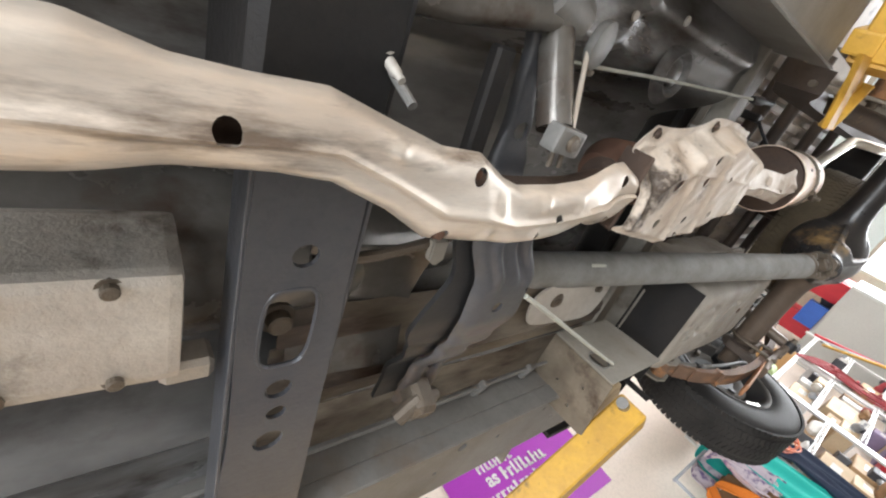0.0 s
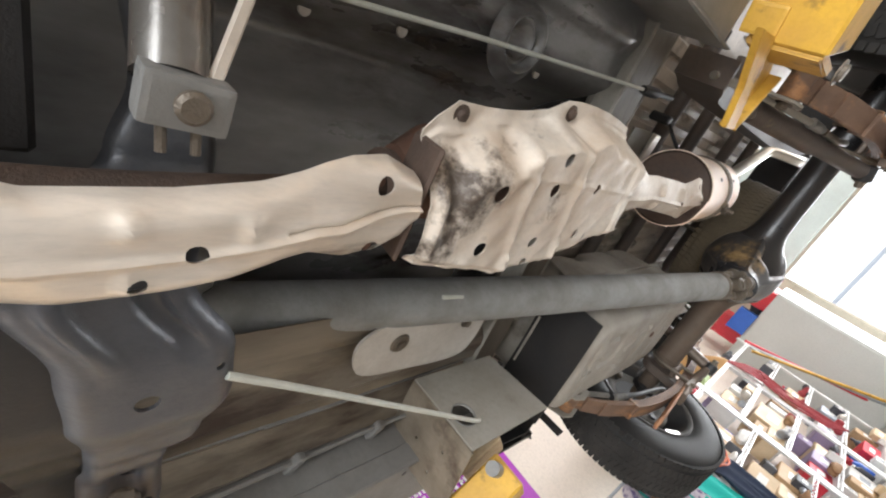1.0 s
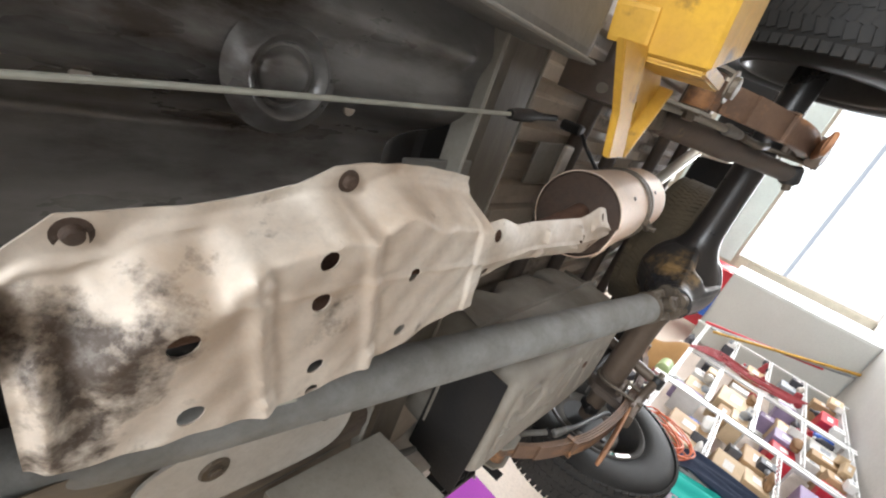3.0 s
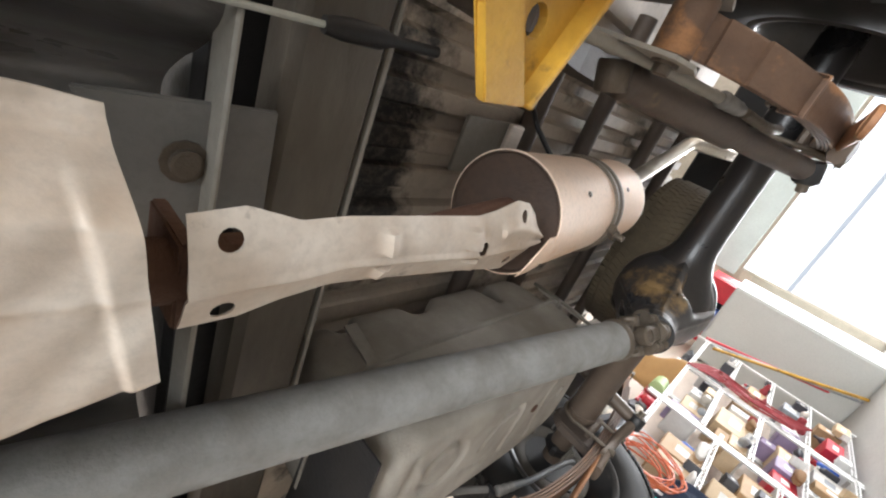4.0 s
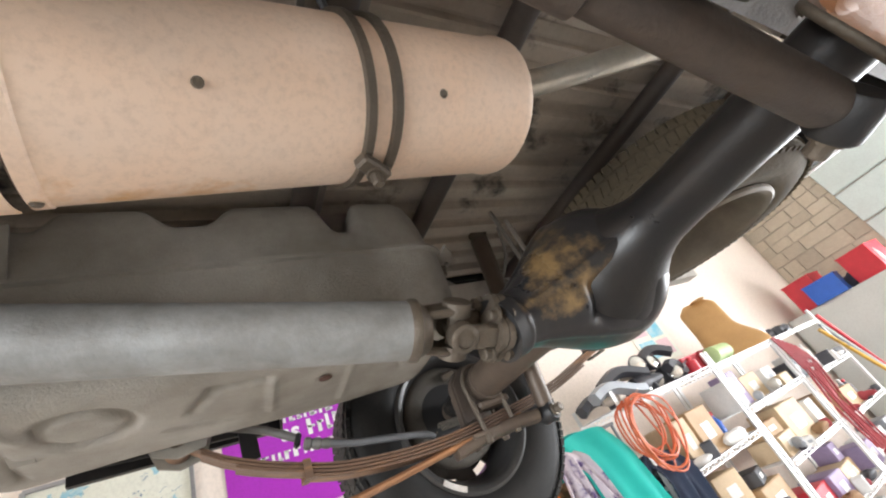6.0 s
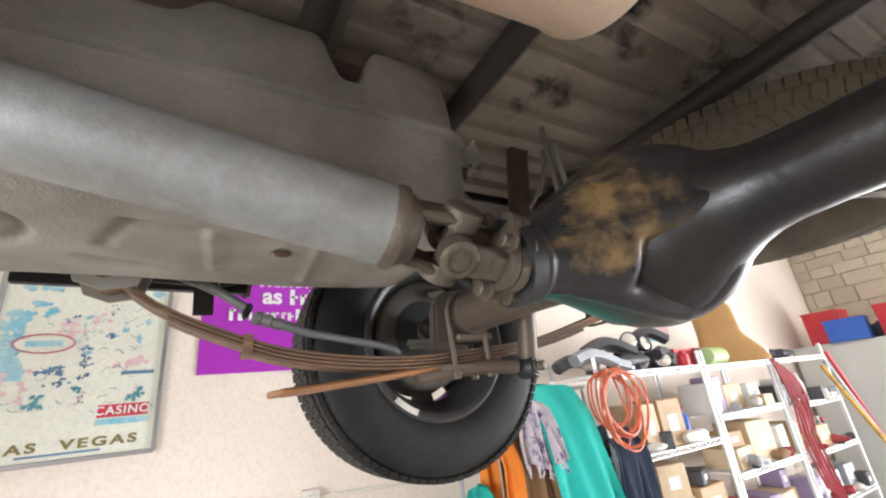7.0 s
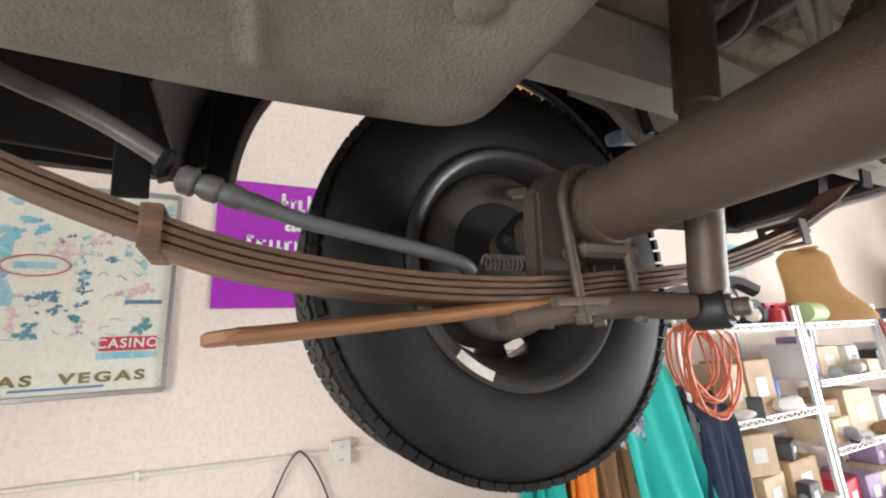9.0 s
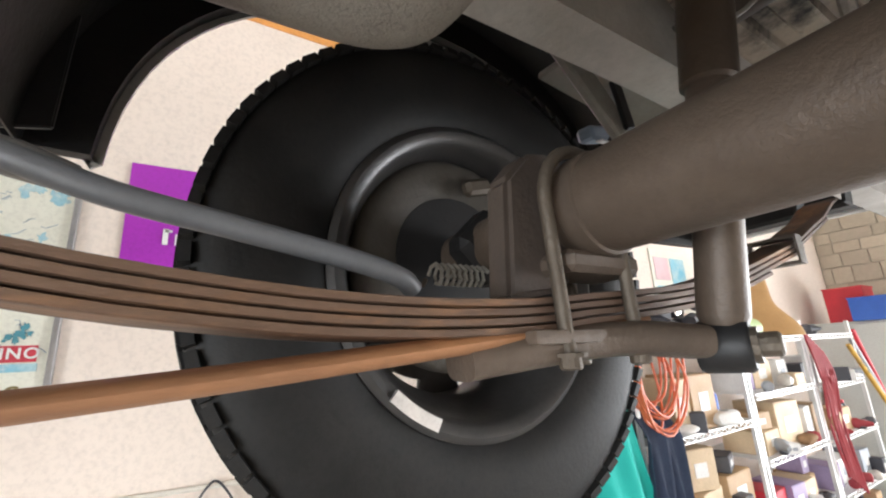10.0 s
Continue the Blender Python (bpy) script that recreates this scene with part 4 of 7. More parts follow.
# cab floor with tunnel and pressed ribs
def floor_z(x, y):
    z = 2.235
    d = abs(y - 0.30)
    t = max(0.0, min(1.0, (0.36 - d) / 0.12))
    z += 0.15 * (t * t * (3 - 2 * t))
    if d > 0.36:
        z -= 0.018 * max(0.0, math.sin((y - 0.30) * 2 * math.pi / 0.16)) ** 2 * (1 if y > 0.3 else 0.7)
    if y < 0:
        z += 0.012 * math.sin(x * 9) * math.exp(-((y + 0.1) / 0.12) ** 2)
    # pressed bead that sweeps round the cup and runs forward
    c = -0.150 + 0.03 * math.sin((x - 0.55) * 3.2)
    z -= 0.014 * math.exp(-((y - c) / 0.018) ** 2) * (1 if x < 1.25 else 0)
    z -= 0.010 * math.exp(-((y - 0.045 - 0.012 * math.sin(x * 5)) / 0.014) ** 2) * max(0.0, min(1.0, (1.2 - x) / 0.1))
    z += 0.003 * math.sin(x * 7 + 1.3) * math.sin(y * 17 + 0.4) + 0.0015 * math.sin(x * 19 + y * 11)
    rr = math.hypot(x - 0.72, y + 0.12)
    z -= 0.010 * math.exp(-((rr - 0.09) / 0.02) ** 2)
    return z


cabf = group("cab_floor")
part("floor_pan", shell(190, 240, lambda u, v: (-1.2 + 2.5 * u, -0.75 + 2.15 * v, floor_z(-1.2 + 2.5 * u, -0.75 + 2.15 * v)), 0.004), M_FLOORPAN, cabf, "smooth grey-brown pressed cab floor", True)
part("floor_cup", lathe([(-0.004, 0.062), (0.001, 0.052), (0.009, 0.047), (0.012, 0.042), (0.009, 0.036), (0.000, 0.032), (0.000, 0.029), (0.005, 0.024), (0.008, 0.018), (0.008, 0.0)], (1.008, -0.050, 2.234), (0, 0, -1), 48), M_FLOORPAN, cabf, "round pressed cup in the floor", True)
part("rear_lip", beam((1.30, -0.75, 2.225), (1.30, 1.4, 2.225), 0.006, 0.05), M_FRAME, cabf, "bright folded rear lip")
pl = bmesh.new()
for x, y in ((0.80, -0.10), (0.86, 0.0), (0.93, -0.13), (0.74, 0.02), (1.12, -0.02)):
    lathe([(0, 0.009), (0.003, 0.008)], (x, y, floor_z(x, y)), (0, 0, -1), 12, pl)
part("grommet", pl, M_ALU, cabf, "small bright floor plug")
# tunnel side liner, tan and muddy
part("tunnel_liner", shell(40, 16, lambda u, v: (0.30 + 1.0 * u, 0.42 + 0.36 * v, 2.215 - 0.012 * math.sin(v * 15) - 0.006 * math.sin(v * 40 + u * 2)), 0.003), M_TUNNEL, cabf, "mud-stained tan floor section", True)
# patch plate with two bolts
def smooth_outline(pts):
    """A closed outline rounded through its points."""
    n, out = len(pts), []
    for i in range(n):
        p0, p1, p2, p3 = (Vector(pts[(i + q) % n]) for q in (-1, 0, 1, 2))
        for k in range(4):
            t = k / 4
            q = 0.5 * (2 * p1 + (p2 - p0) * t + (2 * p0 - 5 * p1 + 4 * p2 - p3) * t * t + (3 * p1 - p0 - 3 * p2 + p3) * t ** 3)
            out.append((q.x, q.y))
    return out


pp = part("patch_plate", prism(smooth_outline([(0.883, 0.514), (0.886, 0.470), (0.935, 0.444), (1.04, 0.442), (1.135, 0.443), (1.215, 0.468), (1.225, 0.53), (1.20, 0.585), (1.12, 0.590), (1.031, 0.580), (0.917, 0.563)]), "z", 2.190, 2.196, bevel=0.001), M_PALEFRAME, cabf, "pale grey bolted patch plate")
bb = bolt((0.979, 0.496, 2.190))
bolt((1.157, 0.482, 2.190), r=0.009, bm=bb)
lathe([(0, 0.022), (0.004, 0.019), (0.005, 0.012)], (0.979, 0.496, 2.190), (0, 0, -1), 20, bb)
part("bolt", bb, M_STEEL, pp)


def rocker(sy, name="rocker_rail"):
    y0, y1 = sorted((YC + sy * (0.46 if sy > 0 else 0.495), YC + sy * 0.705))
    g = group(name, "grey box rail along the cab")
    ob = part("rail_box", box(((-1.2 + 1.36) / 2, (y0 + y1) / 2, 2.165), (2.56, y1 - y0, 0.12), bevel=0.014, seg=2), M_UNDER, g, "scuffed grey rail box")
    spots = ((0.76, 0.53, 0.014), (0.90, 0.56, 0.008), (0.70, 0.60, 0.007), (1.08, 0.53, 0.007), (1.16, 0.60, 0.007), (0.45, 0.55, 0.012))
    if sy > 0:
        cut(ob, holes([(x, YC + d, 2.105, q) for x, d, q in spots], depth=0.06))
    else:
        # no holes cut on this side: flush discs carry their inner shade as colour
        pg = bmesh.new()
        for x, d, q in spots:
            lathe([(0, q), (0.0015, q * 0.9)], (x, YC - d - 0.035, 2.105), (0, 0, -1), 14, pg)
        part("drain_plug", pg, M_SOOTSHADE, g, "dark disc standing in for a drain hole")
    part("seam_flange", beam((-1.2, (y0 if sy > 0 else y1), 2.112), (1.35, (y0 if sy > 0 else y1), 2.112), 0.006, 0.05), M_UNDER, g)
    return g


rocker(1)
rocker(-1)
# small clips on the right rail
ck = bmesh.new()
for x in (0.62, 0.82, 1.0):
    box((x, 0.74, 2.175), (0.02, 0.05, 0.018), (10, 0, 20), 0.003, ck)
part("brake_line", tube([(-0.2, 0.735, 2.175), (0.5, 0.735, 2.17), (1.0, 0.73, 2.175), (1.25, 0.72, 2.16)], 0.005, 8, soft=4), M_CABLEGREY, truck)
part("line_clip", ck, M_UNDER, truck)


# chassis rails over the axle
def rail_z(x):
    k = max(0.0, min(1.0, (x - 1.45) / 0.5))
    k2 = max(0.0, min(1.0, (x - 2.75) / 0.6))
    return 2.17 + 0.11 * k * k * (3 - 2 * k) - 0.04 * k2


for s in (1, -1):
    y = YC + (0.515 if s > 0 else -0.49)
    xs = [(1.4 if s > 0 else 1.55) + 0.1 * i for i in range(26 if s > 0 else 24)]
    # the right rail's paler colour holds light thrown up from below
    fr = part("chassis_rail", sweep([(x, y, rail_z(x) - (0.028 * ease((x - 2.2) / 0.2) if s > 0 else 0)) for x in xs], [(-0.03, -0.055), (0.03, -0.055), (0.03, 0.055), (-0.03, 0.055)]), M_PALEFRAME if s > 0 else M_DARKBEAM, truck, "dusty chassis rail, right one toned lighter than the left")
    hb = bmesh.new()
    for x in (1.7, 2.05, 2.5, 2.66, 2.9):
        bolt((x, y - 0.012, rail_z(x) - 0.055), r=0.007, bm=hb)
    part("rail_bolt", hb, M_STEEL, fr)
cmr = group("rear_crossmember")
part("channel", beam((1.425, YC - 0.55, 2.275), (1.425, YC + 0.55, 2.275), 0.115, 0.07, 0.012), M_MUDPANEL, cmr, "dusty grey channel crossmember")
part("edge", beam((1.486, -0.22, 2.268), (1.490, 0.60, 2.268), 0.007, 0.05, 0.002), M_FRAME, cmr, "thin bright flange edge")
part("angle_bracket", prism([(1.20, 0.025), (1.36, 0.02), (1.365, 0.14), (1.24, 0.16)], "z", 2.228, 2.234, bevel=0.002), M_UNDER, truck, "dusty angled bracket")
part("bracket_bolt", bolt((1.28, 0.08, 2.228), r=0.014), M_STEEL, truck)

# bed: ribbed floor, cross bars, front sill, sides
bed = group("cargo_bed")


def bed_z(y):
    p = (y / 0.085) % 1.0
    t = min(max((abs(p - 0.5) - 0.18) / 0.08, 0), 1)
    return 2.455 - 0.022 * t


ny = 260
part("bed_floor", shell(3, ny, lambda u, v: (1.53 + 2.2 * u, -0.36 + 1.36 * v, bed_z(-0.36 + 1.36 * v)), 0.003), M_BED, bed, "ribbed bed floor underside, shade near the cab in its colour")
part("cab_back_panel", box((1.395, 0.32, 2.80), (0.175, 2.1, 0.98), bevel=0.01), M_BLACK, cabf, "dark back panel of the cab")
part("front_sill", beam((1.515, -0.7, 2.37), (1.515, 1.35, 2.37), 0.016, 0.05), M_FRAME, bed, "pale folded front sill")
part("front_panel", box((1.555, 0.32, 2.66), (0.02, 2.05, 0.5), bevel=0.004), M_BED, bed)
for x in (2.08, 2.415, 2.95, 3.35):
    part("cross_bar", tube([(x, -0.36, 2.395), (x, 1.0, 2.395)], 0.027, 14), M_DARKBEAM, bed, "round dark cross bar", True)
    part("bar_flange", beam((x + 0.035, -0.36, 2.415), (x + 0.035, 1.0, 2.415), 0.03, 0.02, 0.003), M_FRAME, bed)
for y in (0.35, 0.10):
    part("strap_hanger", beam((1.95, y, 2.30), (1.95, y, 2.44), 0.035, 0.006, 0.002), M_FRAME, bed)
part("tail_sill", beam((3.75, -0.7, 2.29), (3.75, 1.33, 2.29), 0.08, 0.20, 0.01), M_BLACK, bed, "black tail sill")
part("tail_lip", beam((3.805, -0.7, 2.20), (3.805, 1.33, 2.20), 0.02, 0.035, 0.004), M_SHELFWHITE, bed, "bright lower lip of the tail")
part("heat_plate", prism([(1.82, 0.0), (2.02, -0.005), (2.02, 0.12), (1.82, 0.12)], "z", 2.372, 2.380, bevel=0.002), M_FRAME, bed, "pale grey heat plate")
part("heat_plate_edge", beam((1.98, -0.005, 2.362), (1.98, 0.11, 2.362), 0.05, 0.014, 0.003), M_SHIELD, bed)


def arch_line(grow=0.0, n=36, low=2.165):
    """Flat-topped wheel arch, from its front foot over to its rear foot."""
    pts = []
    for k in range(n + 1):
        a = math.pi * (1 - k / n)
        c, q = math.cos(a), math.sin(a)
        x = 2.64 + (0.575 + grow) * math.copysign(abs(c) ** 0.87, c)
        pts.append((x, max(low, 2.10 + (0.53 + grow) * abs(q) ** 0.87)))
    return pts


al = arch_line()
part("bed_side", prism([(1.53, 2.18)] + al + [(3.78, 2.18), (3.78, 2.95), (1.53, 2.95)], "y", 1.318, 1.342), M_BLACK, bed, "dark inner face of the bed side")
part("arch_lip", sweep([(x, 1.345, z) for x, z in al], [(-0.012, -0.003), (0.012, -0.003), (0.012, 0.003), (-0.012, 0.003)], up=(0, 1, 0)), M_BODYRED, bed, "pale wheel-arch lip")
# inner arch with its side wall
ol = arch_line(0.075)
part("wheel_tub", shell(len(ol) - 1, 4, lambda u, v: (ol[min(int(u * (len(ol) - 1) + 0.5), len(ol) - 1)][0], 1.0 + 0.32 * v, ol[min(int(u * (len(ol) - 1) + 0.5), len(ol) - 1)][1]), 0.004), M_BLACK, bed, "black inner wheel arch", True)
part("tub_side", prism([(2.05, 2.43)] + [q for q in ol if q[1] > 2.43] + [(3.25, 2.43)], "y", 0.992, 0.998), M_BLACK, bed)
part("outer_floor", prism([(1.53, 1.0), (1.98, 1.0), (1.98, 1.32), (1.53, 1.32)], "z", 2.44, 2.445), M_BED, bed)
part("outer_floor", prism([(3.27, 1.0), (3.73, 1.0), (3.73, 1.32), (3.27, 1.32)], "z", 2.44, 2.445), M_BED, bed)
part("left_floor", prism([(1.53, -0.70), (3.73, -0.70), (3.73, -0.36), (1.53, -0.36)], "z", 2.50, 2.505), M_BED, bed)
part("splash_panel", prism([(1.55, 2.20), (1.98, 2.17), (2.03, 2.18), (2.04, 2.45), (1.55, 2.45)], "y", 1.28, 1.29, bevel=0.002), M_PLASTIC, bed, "black splash panel")
part("splash_stay", beam((1.955, 1.12, 2.05), (1.94, 1.12, 2.45), 0.045, 0.006, 0.002, up=(0, 1, 0)), M_BLACK, bed, "dull black steel stay")
part("inner_bracket", box((2.90, 1.02, 2.345), (0.30, 0.10, 0.016), (6, 8, 0), 0.004), M_FRAME, bed, "dusty bracket behind the wheel")
part("tub_strut", beam((2.66, 0.985, 2.43), (2.93, 1.01, 2.225), 0.055, 0.020, 0.005, up=(0, 1, 0)), M_FRAME, bed, "grey diagonal strut of the wheel tub")
part("tub_strut", beam((2.84, 0.985, 2.44), (2.90, 0.99, 2.25), 0.028, 0.010, 0.003, up=(0, 1, 0)), M_BLACK, bed)
part("lamp_connector", box((2.94, 1.10, 2.305), (0.085, 0.04, 0.032), (0, -18, 10), 0.007), plain("blue_grey_connector", (0.30, 0.37, 0.46), 0.4), bed)
part("cable_strip", beam((2.90, 1.06, 2.262), (3.05, 1.12, 2.315), 0.014, 0.004, 0.001), M_SHELFWHITE, bed)
part("wire_clip", box((2.775, 0.80, 2.285), (0.06, 0.018, 0.03), (12, 20, 10), 0.004), M_STEEL, bed, "small bent wire clip")
part("wire", tube([(2.72, 0.795, 2.29), (2.78, 0.79, 2.27), (2.83, 0.74, 2.30), (2.85, 0.70, 2.39), (2.85, 0.69, 2.44)], 0.0035, 6, soft=5), M_FRAME, bed, "", True)
part("pale_stay", tube([(2.82, 0.66, 2.20), (2.80, 0.655, 2.33), (2.79, 0.65, 2.44)], 0.008, 8, soft=4), M_PALEFRAME, bed, "", True)

def sq(v):
    return math.copysign(abs(v) ** 0.55, v)


# first crossmember with slot and holes
xm = group("gearbox_crossmember", "flat black-grey crossmember with a long slot")
b = prism([(0.205, 0.10), (0.31, 0.10), (0.318, 0.34), (0.325, 0.55), (0.335, 0.82), (0.20, 0.82), (0.212, 0.5), (0.205, 0.3)], "z", 2.094, 2.100)
ob = part("plate", b, M_GREYCM, xm, "grey painted steel plate with slot")
slot = prism([(0.259 + 0.0285 * sq(math.cos(a)), 0.335 + 0.056 * sq(math.sin(a))) for a in [2 * math.pi * k / 20 for k in range(20)]], "z", 2.05, 2.15)
slot2 = holes([(0.262, 0.237, 2.097, 0.014), (0.262, 0.43, 2.097, 0.016), (0.265, 0.475, 2.097, 0.012), (0.262, 0.53, 2.097, 0.019)])
cut(ob, slot)
cut(ob, slot2)
for x in (0.203, 0.318):
    part("edge_flange", beam((x, 0.10, 2.118), (x + 0.006, 0.82, 2.118), 0.005, 0.045, 0.001), M_GREYCM, xm)
part("slot_lip", sweep([(0.259 + 0.030 * sq(math.cos(a)), 0.335 + 0.0575 * sq(math.sin(a)), 2.096) for a in [2 * math.pi * k / 24 for k in range(24)]], ring2(0.0035, 6), closed=True), M_GREYCM, xm)
part("mount_stud", bolt((0.258, 0.345, 2.13), r=0.014, h=0.02), M_STEEL, xm)
part("upper_box", box((0.27, -0.02, 2.21), (0.14, 0.30, 0.16), bevel=0.012), M_BLACK, xm, "dark blue-black support box")
# gearbox and its pan behind the crossmember
gb = group("gearbox", "cast aluminium gearbox casing stained with oil")
part("casing", lathe([(-0.5, 0.16), (-0.25, 0.15), (-0.22, 0.17), (-0.18, 0.17), (-0.17, 0.125), (0.1, 0.115), (0.30, 0.10), (0.34, 0.075), (0.52, 0.06), (0.56, 0.04)], (0.10, 0.36, 2.30), (1, 0.0, 0.0), 32), M_OILY, gb, smooth=True)
pn = part("oil_pan", box((0.03, 0.315, 2.16), (0.27, 0.13, 0.11), (0, 3, 0), 0.012, seg=2), M_ALU, gb, "pale aluminium oil pan")
pb = bmesh.new()
for x in (-0.05, 0.03, 0.11):
    for y in (0.262, 0.368):
        bolt((x, y, 2.104), r=0.007, bm=pb)
part("pan_bolt", pb, M_STEEL, pn)
part("pan_rib", box((0.17, 0.39, 2.13), (0.05, 0.03, 0.04), bevel=0.006), M_ALU, gb)
part("shift_rod", tube([(0.28, 0.262, 2.118), (0.36, 0.255, 2.112), (0.47, 0.235, 2.115), (0.52, 0.235, 2.12)], 0.007, 8, soft=4), M_STEEL, gb, smooth=True)
part("shift_lever", prism([(0.425, 0.232), (0.45, 0.232), (0.452, 0.262), (0.44, 0.272), (0.427, 0.262)], "z", 2.10, 2.112, bevel=0.002), M_FRAME, gb)
part("oily_casing_side", shell(20, 10, lambda u, v: (0.32 + 0.2 * u, 0.30 + 0.26 * v, 2.20 + 0.03 * math.sin(3 * v) - 0.02 * u), 0.004), M_OILY, gb, "oil-stained lower casing", True)

# second crossmember, arched, with a black insulator edge
x2 = group("transmission_crossmember", "pressed grey crossmember with a black rubber edge")


CMY = (-0.10, 0.02, 0.10, 0.15, 0.21, 0.29, 0.35, 0.41, 0.45, 0.53, 0.63)
CML = (0.500, 0.535, 0.545, 0.530, 0.462, 0.494, 0.500, 0.513, 0.515, 0.512, 0.515)
CMR = (0.550, 0.572, 0.600, 0.610, 0.577, 0.618, 0.624, 0.608, 0.585, 0.592, 0.600)
CMZ = (2.175, 2.170, 2.168, 2.155, 2.062, 2.058, 2.060, 2.075, 2.092, 2.127, 2.140)


def along(y, vals):
    for k in range(len(CMY) - 1):
        if y <= CMY[k + 1]:
            f = (y - CMY[k]) / (CMY[k + 1] - CMY[k])
            f = f * f * (3 - 2 * f)
            return vals[k] + (vals[k + 1] - vals[k]) * f
    return vals[-1]


def arch(u, v):
    y = -0.10 + 0.73 * v
    xl, xr, z = along(y, CML), along(y, CMR), along(y, CMZ)
    x = xl + (xr - xl) * u
    z += 0.014 * abs(2 * u - 1) ** 7
    # a proud rib and a sunk trough side by side, and a rolled edge
    z -= 0.007 * math.exp(-((u - 0.27) / 0.07) ** 4 - ((y - 0.235) / 0.048) ** 4)
    z += 0.010 * math.exp(-((u - 0.72) / 0.09) ** 4 - ((y - 0.225) / 0.052) ** 4)
    z += 0.008 * math.exp(-((u - 0.5) / 0.16) ** 4) * ease((y - 0.47) / 0.03)
    return (x, y, z)


ob = part("pressing", shell(36, 110, arch, 0.004), M_GREYCM, x2, "grey painted pressing", True)
cut(ob, holes([(0.551, 0.327, 2.06, 0.0095), (0.557, 0.527, 2.130, 0.007), (0.573, 0.099, 2.17, 0.013), (0.604, 0.302, 2.06, 0.004)], depth=0.10))
def insulator(u, v):
    y = 0.195 + 0.42 * v
    right = along(y, CML) + 0.012
    wide = 0.030 + 0.058 * math.exp(-((y - 0.38) / 0.085) ** 2) + 0.022 * ease((y - 0.42) / 0.1)
    return (right - wide * (1 - u), y, along(y, CMZ) + 0.022)


part("rubber_edge", shell(8, 40, insulator, 0.008), M_PLASTIC, x2, "black insulating plate behind the pressing", True)
br = box((0.545, 0.585, 2.145), (0.05, 0.05, 0.12), (20, 0, 15), 0.01)
tube([(0.50, 0.62, 2.11), (0.53, 0.585, 2.11), (0.58, 0.60, 2.12)], 0.016, 10, br)
part("end_bracket", br, M_STEEL, x2, "grimy end bracket and bolts")
# mount hanging on the left side
mt = group("exhaust_mount", "grey bracket with a square rubber block")
part("block", box((0.560, 0.079, 2.088), (0.052, 0.034, 0.026), (0, 0, 5), 0.005, seg=2), M_UNDER, mt)
part("block_eye", lathe([(0, 0.011), (0.003, 0.011), (0.006, 0.008)], (0.562, 0.079, 2.075), (0, 0, -1), 16), M_STEEL, mt)
pb = bmesh.new()
for x in (0.548, 0.568):
    lathe([(0, 0.0035), (0.02, 0.0035)], (x, 0.094, 2.086), (0.05, 1, -0.1), 8, pb)
part("stud", pb, M_STEEL, mt)
part("arm", tube([(0.556, 0.072, 2.105), (0.560, 0.02, 2.14), (0.566, -0.06, 2.19)], 0.023, 20), M_OILY, mt, "dark polished damper tube", True)
part("arm_edge", beam((0.577, 0.068, 2.094), (0.622, -0.030, 2.160), 0.010, 0.005, 0.002), M_CAT, mt, "bright steel edge strip")
part("arm_back", beam((0.478, 0.150, 2.150), (0.478, 0.005, 2.160), 0.030, 0.02, 0.004), M_BLACK, mt)
part("bush", lathe([(-0.04, 0.028), (-0.035, 0.034), (0.035, 0.034), (0.04, 0.028)], (0.560, -0.058, 2.180), (0.9, 0.2, 0.1), 20), M_UNDER, mt, smooth=True)
part("bush_disc", lathe([(0, 0.030), (0.004, 0.032), (0.012, 0.032), (0.014, 0.028)], (0.640, -0.036, 2.165), (0.3, 0.1, -1), 24), M_UNDER, mt, "pale pressed disc", True)
part("cross_tube", tube([(0.22, 0.0, 2.175), (0.40, -0.018, 2.172), (0.545, -0.045, 2.172)], 0.022, 16), M_OILY, mt, "oily grey cross tube", True)
part("speedo_cable", tube([(0.23, -0.06, 2.24), (0.30, 0.0, 2.19), (0.322, 0.05, 2.14), (0.33, 0.075, 2.09)], 0.005, 8, soft=6), M_CABLEGREY, mt, smooth=True)
part("cable_end", lathe([(0, 0.005), (0.002, 0.010), (0.004, 0.010), (0.005, 0.006), (0.022, 0.0055), (0.024, 0.004), (0.032, 0.004)], (0.320, 0.048, 2.137), (0.1, 0.35, -0.9), 12), M_PALEFRAME, mt, "pale cable end fitting", True)

# ---------------- exhaust
ex = group("exhaust_system")
LE = [(-0.40, 0.045), (0.0, 0.056), (0.096, 0.054), (0.14, 0.065), (0.184, 0.067), (0.239, 0.066), (0.291, 0.081), (0.357, 0.099), (0.409, 0.101), (0.456, 0.126), (0.483, 0.134), (0.555, 0.130),
      (0.610, 0.121), (0.640, 0.112), (0.66, 0.104), (0.685, 0.097), (0.725, 0.095), (0.763, 0.108)]
RE = [(-0.40, 0.155), (0.0, 0.147), (0.089, 0.145), (0.141, 0.138), (0.211, 0.137), (0.257, 0.142), (0.319, 0.170), (0.38, 0.207), (0.449, 0.214), (0.50, 0.213), (0.558, 0.208), (0.593, 0.204),
      (0.635, 0.193), (0.66, 0.190), (0.70, 0.200), (0.736, 0.198), (0.766, 0.182), (0.775, 0.165)]


def lerp_path(P, t):
    k = t * (len(P) - 1)
    i = min(int(k), len(P) - 2)
    f = k - i
    return P[i][0] + (P[i + 1][0] - P[i][0]) * f, P[i][1] + (P[i + 1][1] - P[i][1]) * f


